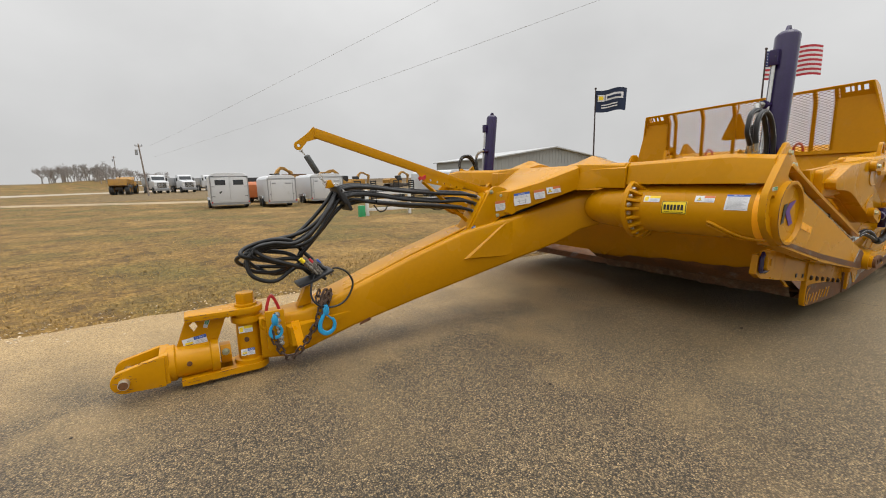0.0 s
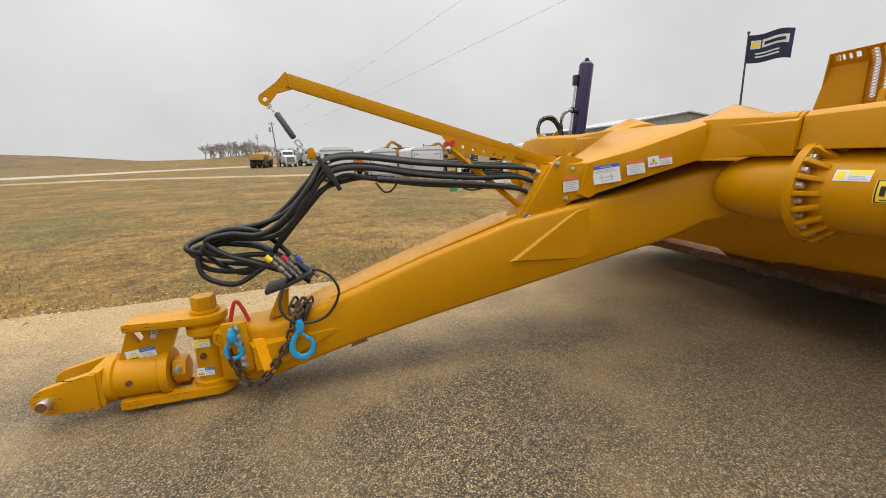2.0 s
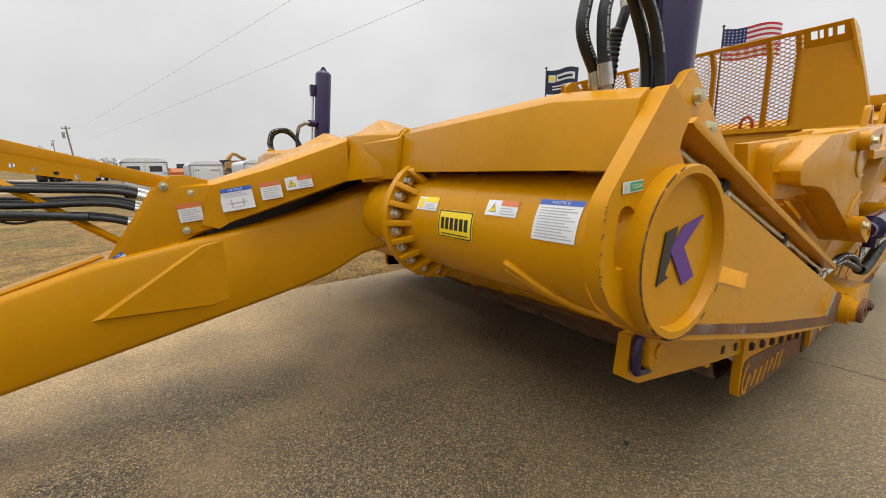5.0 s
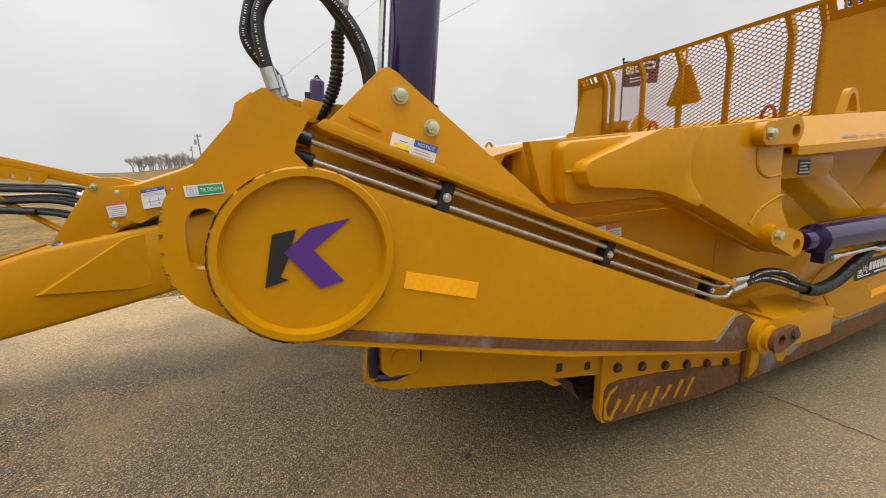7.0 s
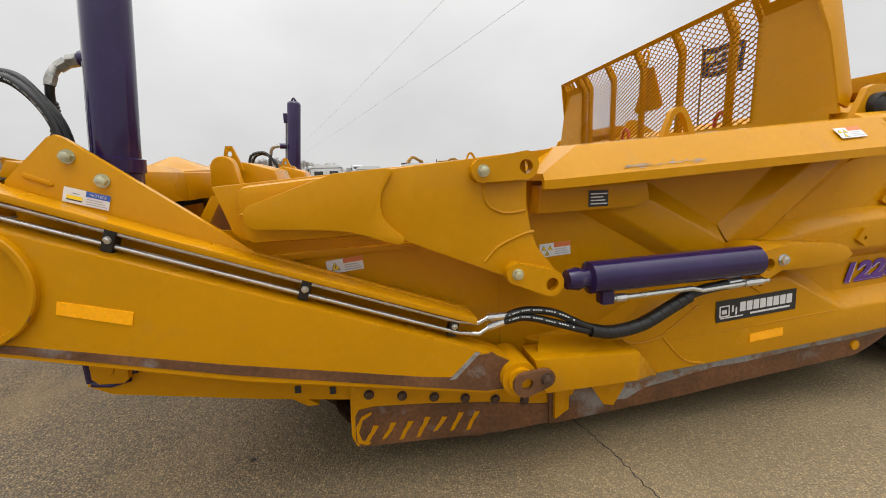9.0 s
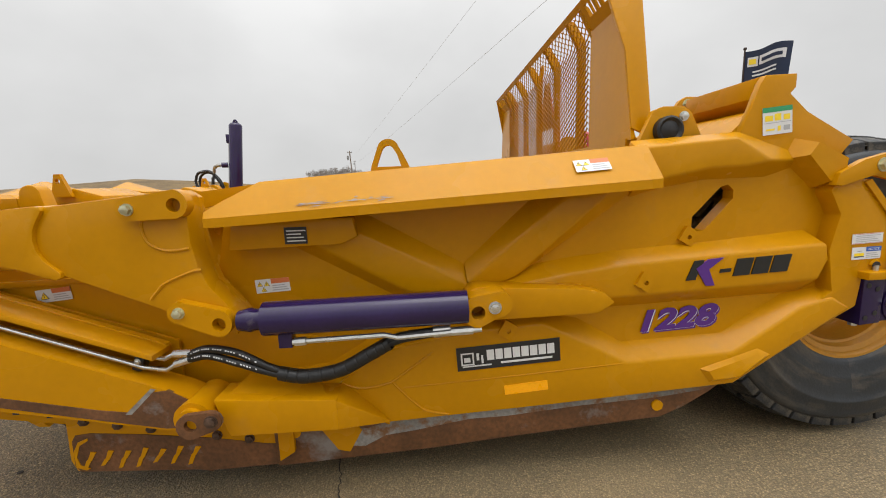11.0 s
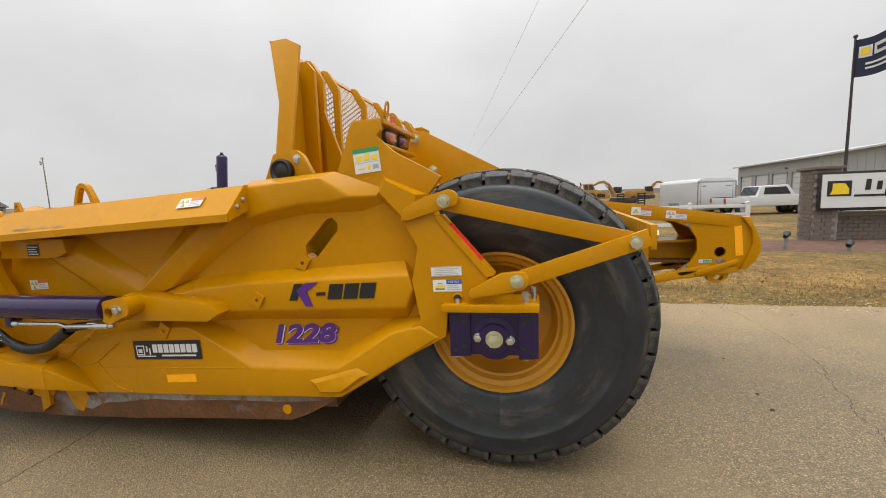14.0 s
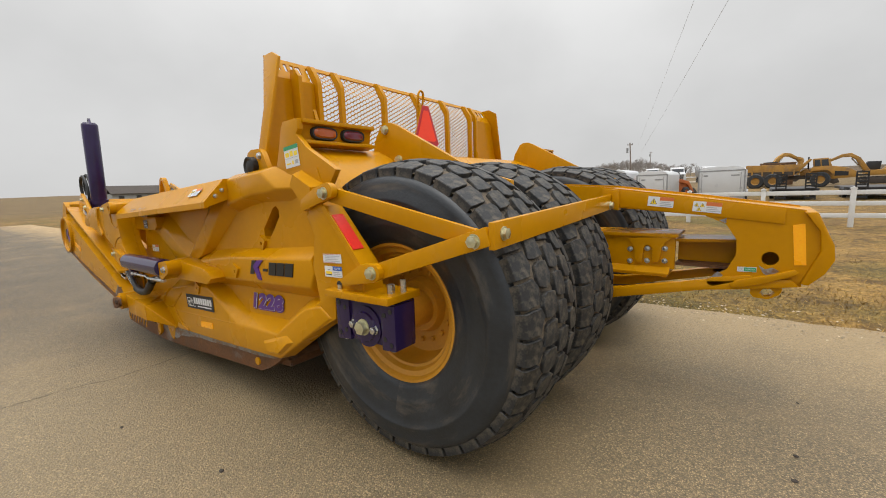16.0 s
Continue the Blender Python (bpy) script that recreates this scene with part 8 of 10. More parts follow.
# loose gravel at the edge
M_GRAVEL = material("loose_tan_gravel", (0.43, 0.35, 0.25), 0.9, vary=0.3, scale=3, fine=0.2, island=0.4)
verts, faces = [], []
for k in range(2600):
    x, y, r = rng.uniform(-7, 18), 2.15 + rng.normal(0, 0.22), rng.uniform(0.006, 0.02)
    z = (0.0 if y < 2.1 else ground_z(x, y)) + r * 0.3
    b0 = len(verts)
    verts += [(x + r * a * rng.uniform(0.7, 1.2), y + r * b * rng.uniform(0.7, 1.2), z + r * c * 0.7) for a, b, c in ((1, 0, 0), (-1, 0, 0), (0, 1, 0), (0, -1, 0), (0, 0, 1), (0, 0, -1))]
    faces += [(b0 + a, b0 + b, b0 + c) for a, b, c in ((0, 2, 4), (2, 1, 4), (1, 3, 4), (3, 0, 4))]
me = bpy.data.meshes.new("loose_gravel")
me.from_pydata(verts, [], faces)
me.materials.append(M_GRAVEL)
tagged(new("loose_gravel", me), "loose tan gravel between asphalt and lawn", "gravel", kind="stuff")


# pale gravel road and a track across the grass
def strip_road(name, pts, width, mat, label):
    path = spline([(x, y, 0) for x, y in pts], 14)
    bm = B()
    rows_ = []
    for i, q in enumerate(path):
        d = (path[min(i + 1, len(path) - 1)] - path[max(0, i - 1)]).normalized()
        nn = Vector((-d.y, d.x, 0))
        w_ = width * (1 + 0.25 * noise.noise((i * 0.4, 3.0, width)))
        row = []
        for f, lift_ in ((-0.62, -0.10), (-0.5, 0.05), (0, 0.08), (0.5, 0.05), (0.62, -0.10)):
            p_ = q + nn * w_ * f
            row.append(bm.verts.new((p_.x, p_.y, ground_z(p_.x, p_.y) + lift_)))
        rows_.append(row)
    for a, b in zip(rows_, rows_[1:]):
        for k in range(4):
            bm.faces.new((a[k], a[k + 1], b[k + 1], b[k]))
    tagged(part(name, bm, mat, smooth=60), label, "road", kind="structure")


M_PALEROAD = material("pale_gravel", (0.35, 0.30, 0.235), 0.9, vary=0.12, scale=0.3, fine=0.15, fine_scale=4)
M_TRACK = material("tan_dirt_track", (0.31, 0.235, 0.145), 0.95, vary=0.2, scale=0.4, fine=0.2, fine_scale=5)
strip_road("gravel_road", [(-75, 26), (-50, 50), (-33, 70), (-25, 81), (-12, 91), (4, 97), (20, 99)], 8.0, M_PALEROAD, "pale gravel road crossing the fields")
strip_road("dirt_track", [(-42, 40), (-28, 45), (-20, 47), (-13, 45.6), (-7.8, 43.4), (2.2, 39.8), (12, 38)], 2.4, M_TRACK, "tan dirt track across the dry lawn")

# ---- surroundings ----
M_TRAILER = material("white_trailer_skin", (0.55, 0.56, 0.57), 0.35, vary=0.04, scale=0.8, fine=0.02, dirt=(0.42, 0.40, 0.37), dirt_at=(0.6, 0.85), dirt_scale=1.5)
M_VINYL = material("white_vinyl", (0.66, 0.66, 0.65), 0.5, vary=0.03, fine=0.02, dirt=(0.55, 0.53, 0.48), dirt_at=(0.62, 0.85), dirt_scale=3)
M_GLASS = material("dark_window_glass", (0.02, 0.025, 0.03), 0.08, vary=0.1, coat=0.5)
M_GREYTRIM = material("grey_aluminium_trim", (0.30, 0.31, 0.32), 0.4, metal=0.5, vary=0.1)
M_SIDING = material("grey_metal_siding", (0.30, 0.31, 0.30), 0.5, vary=0.05, scale=0.3, fine=0.03)
M_ROOF = material("pale_metal_roof", (0.42, 0.43, 0.43), 0.45, vary=0.06, scale=0.3)
M_ODOOR = material("pale_overhead_door", (0.50, 0.52, 0.53), 0.5, vary=0.05)
M_BLOCK = material("grey_brown_block", (0.155, 0.125, 0.105), 0.85, vary=0.25, scale=1.2, fine=0.2, fine_scale=30, bump=0.4, bump_scale=25)
M_MORTAR = material("pale_mortar", (0.24, 0.22, 0.20), 0.9, vary=0.1)
M_NAVY = material("navy_flag_cloth", (0.012, 0.022, 0.055), 0.8, vary=0.1, scale=3)
M_FLAGRED = material("red_flag_cloth", (0.42, 0.03, 0.045), 0.8, vary=0.1)
M_FLAGWHITE = material("white_flag_cloth", (0.66, 0.66, 0.68), 0.8, vary=0.05)
M_FLAGBLUE = material("blue_flag_cloth", (0.02, 0.03, 0.12), 0.8, vary=0.05)
M_POLE = material("dark_bronze_pole", (0.045, 0.028, 0.024), 0.5, vary=0.1)
M_WOODPOLE = material("weathered_pole_wood", (0.24, 0.20, 0.17), 0.9, vary=0.2, bump=0.3)
M_BARK = material("bare_twig_bark", (0.27, 0.245, 0.225), 0.95, vary=0.2, island=0.2)
M_CATYEL = material("dull_yellow_machine", (0.36, 0.185, 0.028), 0.5, vary=0.12, scale=1.0, fine=0.1, dirt=(0.16, 0.11, 0.07), dirt_at=(0.5, 0.75), dirt_scale=1.2)
M_MUD = material("muddy_dark_steel", (0.055, 0.043, 0.034), 0.8, vary=0.3, scale=2)
M_SNOW = material("old_snow", (0.75, 0.77, 0.80), 0.7, vary=0.05)


def gz(x, y):
    return ground_z(x, y)


def wheels(parent, spots, r, w, mat_rim, name="wheel"):
    for x, y, z, axis in spots:
        d = Vector(axis) * w / 2
        c = Vector((x, y, z))
        wh = part(name, lathe(B(), c - d, axis, [(0, r * 0.5), (0, r * 0.9), (w * 0.1, r), (w * 0.9, r), (w, r * 0.9), (w, r * 0.5)], 20), M_TYRE, parent, "black tyre")
        part("rim", lathe(B(), c - d, axis, [(0.02, r * 0.55), (w * 0.2, r * 0.4), (w * 0.2, 0.01)], 16), mat_rim, wh)
        part("rim", lathe(B(), c + d, -Vector(axis), [(0.02, r * 0.55), (w * 0.2, r * 0.4), (w * 0.2, 0.01)], 16), mat_rim, wh)


def cargo_trailer(x0, x1, y0, length, h, style, label, turn=0.0):
    """A box trailer whose rear doors look towards the road."""
    zg = gz((x0 + x1) / 2, y0)
    T = thing("trailer", label, "trailer", ((x0 + x1) / 2, y0, zg), "parked trailers")
    zb = zg + 0.38
    c = 0.26
    prof = [(x0, zb), (x0, zg + h - c), (x0 + c * 0.5, zg + h - c * 0.35), (x0 + 0.45, zg + h), (x1 - 0.45, zg + h), (x1 - c * 0.5, zg + h - c * 0.35), (x1, zg + h - c), (x1, zb)]
    body = part("body", prism(B(), prof, "y", y0, y0 + length), M_TRAILER, T, bev=0.03)
    bm = B()
    for a, b in (((x0 - 0.02, y0 - 0.03, zb - 0.12), (x1 + 0.02, y0 + 0.05, zb + 0.02)), ((x0, y0 - 0.02, zb), (x0 + 0.07, y0 + 0.02, zg + h - c)), ((x1 - 0.07, y0 - 0.02, zb), (x1, y0 + 0.02, zg + h - c)), ((x0, y0 - 0.02, zg + h - c - 0.04), (x1, y0 + 0.02, zg + h - c + 0.03))):
        box(bm, a, b)
    part("rear_frame", bm, M_GREYTRIM, body)
    mid = (x0 + x1) / 2
    if style == "horse":
        for a, b in ((x0 + 0.09, mid - 0.015), (mid + 0.015, x1 - 0.09)):
            bm = B()
            box(bm, (a, y0 - 0.04, zb + 0.04), (b, y0 - 0.005, zg + h - c - 0.06))
            d_ = part("rear_door", bm, M_TRAILER, T, bev=0.01)
            bm = B()
            box(bm, (a + 0.22, y0 - 0.05, zg + h * 0.66), (b - 0.22, y0 - 0.035, zg + h * 0.80))
            part("window", bm, M_GLASS, d_)
            bm = B()
            for zz in (0.35, 0.62, 0.9):
                box(bm, (a if a < mid else b - 0.18, y0 - 0.055, zg + h * zz - 0.02), ((a + 0.18) if a < mid else b, y0 - 0.035, zg + h * zz + 0.01))
            part("hinge", bm, M_BLACK, d_)
        bm = prism(B(), [(x0 + 0.5, zg + h * 0.44), (x0 + 0.62, zg + h * 0.49), (x0 + 0.72, zg + h * 0.5), (x0 + 0.66, zg + h * 0.45), (x0 + 0.6, zg + h * 0.42)], "y", y0 - 0.045, y0 - 0.038)
        part("emblem", bm, M_BLACK, T, "black emblem shape")
    else:
        bm = B()
        box(bm, (x0 + 0.12, y0 - 0.035, zb + 0.05), (x1 - 0.12, y0 - 0.004, zg + h - c - 0.1))
        d_ = part("ramp_door", bm, M_TRAILER, T, bev=0.01)
        bm = B()
        box(bm, (x0 + 0.3, y0 - 0.042, zg + h - 0.62), (x0 + 0.55, y0 - 0.033, zg + h - 0.52))
        box(bm, (x1 - 0.75, y0 - 0.042, zg + h - 0.62), (x1 - 0.3, y0 - 0.033, zg + h - 0.54))
        part("emblem", bm, M_GREYTRIM, d_, "grey maker's emblem")
        for q, q2 in ((x0 + 0.2, x0 + 0.12), (x1 - 0.26, x1 - 0.28)):
            bm = B()
            box(bm, (q, y0 - 0.045, zb + 0.1), (q + 0.035, y0 - 0.03, zg + h - c - 0.14))
            box(bm, (q2, y0 - 0.055, zb + 0.5), (q2 + 0.12, y0 - 0.03, zb + 0.56))
            part("bar_lock", bm, M_GREYTRIM, d_)
    for q in (x0 + 0.03, x1 - 0.09):
        bm = B()
        box(bm, (q, y0 - 0.05, zb + 0.02), (q + 0.07, y0 - 0.015, zb + 0.12))
        part("tail_lamp", bm, M_RED, T, "red tail lamp")
    ym = y0 + length * 0.55
    wheels(T, [(xx, ym + dy, zg + 0.34, (1, 0, 0)) for xx in (x0 + 0.0, x1 - 0.0) for dy in (-0.42, 0.42)], 0.34, 0.2, M_GREYTRIM)
    bm = B()
    for xx in (x0 - 0.12, x1 + 0.02):
        prism(bm, [(ym - 0.9, zg + 0.62), (ym - 0.75, zg + 0.76), (ym + 0.75, zg + 0.76), (ym + 0.9, zg + 0.62), (ym + 0.9, zg + 0.58), (ym - 0.9, zg + 0.58)], "x", xx, xx + 0.1)
    part("fender", bm, M_GREYTRIM, T)
    bm = pipe(B(), [(x0 + 0.2, y0 + length, zg + 0.45), (mid, y0 + length + 1.3, zg + 0.45), (x1 - 0.2, y0 + length, zg + 0.45)], 0.05, 6)
    part("drawbar", bm, M_BLACK, T)
    bm = cyl(B(), (mid, y0 + length + 1.1, zg), (mid, y0 + length + 1.1, zg + 0.6), 0.04, seg=8)
    part("jack", bm, M_BLACK, T)
    if turn:
        T.matrix_basis = Matrix.Translation(((x0 + x1) / 2, y0, zg)) @ Matrix.Rotation(radians(turn), 4, "Z")
    return T


cargo_trailer(2.05, 4.4, 27.8, 4.2, 2.42, "horse", "white two-door horse trailer parked on the dry lawn")
cargo_trailer(5.39, 7.27, 26.4, 5.0, 2.2, "ramp", "white enclosed cargo trailer with a rear ramp door")
cargo_trailer(8.75, 11.28, 28.3, 5.2, 2.3, "ramp", "white enclosed cargo trailer with rounded roof edges")
cargo_trailer(21.5, 24.1, 28.6, 6.4, 2.55, "ramp", "tall white enclosed cargo trailer behind the white fence", 7)


def semi_truck(x, y, label, turn):
    zg = gz(x, y)
    T = thing("truck", label, "truck", (x, y, zg), "white trucks on the lot")
    P = lambda a: (a[0] + x, a[1] + y, a[2] + zg)
    bm = prism(B(), [(-1.9 + y, 0.75 + zg), (-1.9 + y, 1.75 + zg), (-1.75 + y, 1.9 + zg), (-0.25 + y, 2.02 + zg), (0 + y, 2.75 + zg), (0.3 + y, 2.95 + zg), (1.5 + y, 3.0 + zg), (1.5 + y, 0.75 + zg)], "x", x - 1.02, x + 1.02)
    cab = part("cab", bm, M_TRAILER, T, bev=0.05)
    bm = prism(B(), [(-0.17 + y, 2.15 + zg), (0.02 + y, 2.68 + zg), (-0.02 + y, 2.70 + zg), (-0.22 + y, 2.16 + zg)], "x", x - 0.88, x + 0.88)
    part("windscreen", bm, M_GLASS, cab)
    bm = B()
    box(bm, P((-0.62, -1.96, 0.85)), P((0.62, -1.88, 1.68)))
    gr = part("grille", bm, M_BLACK, cab)
    for k in range(5):
        bm = B()
        box(bm, P((-0.6, -1.985, 0.92 + 0.16 * k)), P((0.6, -1.95, 0.98 + 0.16 * k)))
        part("grille_bar", bm, M_STEEL, gr)
    for sx_ in (-1, 1):
        bm = B()
        box(bm, P((sx_ * 0.86 - 0.13, -1.95, 1.15)), P((sx_ * 0.86 + 0.13, -1.86, 1.4)))
        part("headlight", bm, M_WHITE, cab)
        bm = B()
        box(bm, P((sx_ * 1.24 - 0.09, 0.0, 1.95)), P((sx_ * 1.24 + 0.09, 0.06, 2.5)))
        box(bm, P((sx_ * 1.10 - 0.1, 0.02, 2.42)), P((sx_ * 1.10 + 0.1, 0.05, 2.46)))
        part("mirror", bm, M_BLACK, cab)
    bm = B()
    box(bm, P((-1.1, -2.1, 0.4)), P((1.1, -1.9, 0.78)))
    part("bumper", bm, M_GREYTRIM, T, bev=0.03)
    bm = B()
    box(bm, P((-0.5, -1.8, 0.55)), P((0.5, 5.0, 0.85)))
    part("chassis", bm, M_BLACK, T)
    bm = prism(B(), [(-1.2 + x, 1.2 + zg), (-1.2 + x, 2.5 + zg), (1.2 + x, 2.5 + zg), (1.2 + x, 1.2 + zg), (0.9 + x, 1.0 + zg), (-0.9 + x, 1.0 + zg)], "y", y + 1.8, y + 5.2)
    part("dump_box", bm, M_GREYTRIM, T, bev=0.02)
    wheels(T, [(x + sx_ * 0.95, y + dy, zg + 0.5, (1, 0, 0)) for sx_ in (-1, 1) for dy in (-1.0, 3.2, 4.4)], 0.5, 0.35, M_STEEL)
    T.matrix_basis = Matrix.Translation((x, y, zg)) @ Matrix.Rotation(radians(turn), 4, "Z")


semi_truck(-3.2, 79, "white dump truck with chrome grille facing the road", 16)
semi_truck(0.6, 80, "white tractor truck parked beside another truck", 16)
semi_truck(4.6, 88, "white tractor truck half hidden on the lot", 16)


def pickup(x, y, turn, label):
    zg = gz(x, y)
    T = thing("pickup_truck", label, "pickup truck", (x, y, zg), "pickups by the building")
    side_ = [(-2.9, 0.55), (-2.9, 1.15), (-1.0, 1.2), (-0.75, 1.85), (0.9, 1.9), (1.35, 1.25), (2.75, 1.1), (2.85, 0.55)]
    body = part("body", prism(B(), [(x + a, zg + b) for a, b in side_], "y", y - 0.95, y + 0.95), M_TRAILER, T, bev=0.06)
    for yy in (y - 0.96, y + 0.955):
        bm = prism(B(), [(x - 0.62, zg + 1.3), (x - 0.55, zg + 1.75), (x + 0.75, zg + 1.78), (x + 1.05, zg + 1.3)], "y", yy, yy + 0.01)
        part("side_window", bm, M_GLASS, body)
    bm = prism(B(), [(x - 1.03, zg + 1.28), (x - 0.80, zg + 1.78), (x - 0.82, zg + 1.8), (x - 1.06, zg + 1.3)], "y", y - 0.75, y + 0.75)
    part("rear_window", bm, M_GLASS, body)
    for yy in (y - 0.9, y + 0.72):
        bm = B()
        box(bm, (x - 2.93, yy, zg + 0.8), (x - 2.88, yy + 0.18, zg + 1.12))
        part("tail_lamp", bm, M_RED, body)
    bm = B()
    box(bm, (x - 2.85, y - 0.9, zg + 1.14), (x - 1.1, y + 0.9, zg + 1.19))
    part("bed_cover", bm, M_BLACK, T)
    wheels(T, [(x + dx, y + sy_ * 0.86, zg + 0.4, (0, 1, 0)) for dx in (-1.85, 1.85) for sy_ in (-1, 1)], 0.4, 0.26, M_GREYTRIM)
    T.matrix_basis = Matrix.Translation((x, y, zg)) @ Matrix.Rotation(radians(turn), 4, "Z")


pickup(25.2, 27.5, 8, "white pickup truck with a black bed cover")
pickup(29.5, 28.5, 8, "white pickup truck parked beside another one")
pickup(24.6, 40.0, 60, "white pickup truck parked far back on the lot")


def haul_truck(x, y, turn, label, size=1.0):
    """An articulated dump truck; its length lies along x, the cab at the +x end."""
    zg = gz(x, y)
    T = thing("dump_truck", label, "dump truck", (x, y, zg), "articulated dump trucks")
    X = lambda pts: [(x + a, zg + b) for a, b in pts]
    bm = prism(B(), X([(-5.4, 1.75), (-5.2, 3.0), (0.4, 2.85), (1.1, 3.5), (1.3, 3.4), (0.5, 2.4), (-0.3, 1.55), (-3.6, 1.35)]), "y", y - 1.5, y + 1.5)
    bed = part("dump_body", bm, M_CATYEL, T, bev=0.05)
    for k in range(5):
        xx = x - 4.6 + 1.05 * k
        bm = prism(B(), [(xx, zg + 1.55), (xx - 0.05, zg + 2.9), (xx + 0.16, zg + 2.9), (xx + 0.16, zg + 1.55)], "y", y - 1.58, y - 1.48)
        part("body_rib", bm, M_CATYEL, bed)
    bm = prism(B(), X([(-5.4, 1.75), (-3.6, 1.35), (-0.3, 1.55), (0.2, 2.0), (-5.3, 2.1)]), "y", y - 1.515, y + 1.515)
    part("muddy_belly", bm, M_MUD, bed, "mud-covered lower body")
    bm = prism(B(), X([(1.3, 1.25), (1.2, 2.2), (1.35, 2.45), (3.2, 2.5), (4.6, 2.2), (5.3, 1.75), (5.35, 1.1), (3.4, 0.95)]), "y", y - 1.25, y + 1.25)
    cab = part("cab", bm, M_CATYEL, T, bev=0.06)
    bm = prism(B(), X([(1.45, 2.45), (1.35, 3.45), (2.75, 3.5), (3.15, 2.5)]), "y", y - 1.0, y + 1.0)
    part("cab_top", bm, M_CATYEL, cab, bev=0.06)
    for yy in (y - 1.02, y + 1.005):
        for x_a, x_b in ((1.55, 2.1), (2.2, 2.85)):
            bm = prism(B(), X([(x_a, 2.55), (x_a - 0.04, 3.3), (x_b - 0.12, 3.32), (x_b, 2.55)]), "y", yy, yy + 0.015)
            part("window", bm, M_GLASS, cab)
    bm = prism(B(), X([(3.4, 1.3), (3.4, 1.9), (4.6, 1.75), (4.6, 1.3)]), "y", y - 1.27, y - 1.24)
    part("engine_grille", bm, M_BLACK, cab)
    bm = cyl(B(), (x + 1.0, y + 0.9, zg + 2.0), (x + 0.95, y + 0.9, zg + 3.75), 0.09, seg=10)
    part("exhaust_stack", bm, M_BLACK, T)
    bm = prism(B(), X([(0.3, 1.2), (0.2, 1.9), (0.7, 2.3), (1.4, 2.1), (1.4, 1.2)]), "y", y - 0.55, y + 0.55)
    part("articulation_hitch", bm, M_CATYEL, T, bev=0.05)
    bm = prism(B(), X([(-4.8, 1.0), (-4.8, 1.4), (3.0, 1.5), (3.0, 1.0)]), "y", y - 0.6, y + 0.6)
    part("chassis", bm, M_MUD, T)
    wheels(T, [(x + dx, y + sy_ * 1.25, zg + 0.9, (0, 1, 0)) for dx in (-4.15, -2.35, 2.15) for sy_ in (-1, 1)], 0.95, 0.75, M_CATYEL)
    bm = prism(B(), X([(1.0, 1.75), (1.35, 2.12), (2.9, 2.12), (3.3, 1.6), (3.2, 1.55), (2.8, 2.0), (1.45, 2.0), (1.1, 1.65)]), "y", y - 1.65, y + 1.65)
    part("fender", bm, M_CATYEL, cab)
    T.matrix_basis = Matrix.Translation((x, y, zg)) @ Matrix.Rotation(radians(turn), 4, "Z") @ Matrix.Scale(size, 4)


haul_truck(15.1, 52.0, -4, "yellow articulated dump truck with a muddy dump body", 0.80)
haul_truck(-7.6, 79.0, 84, "yellow articulated dump truck seen from behind", 0.78)


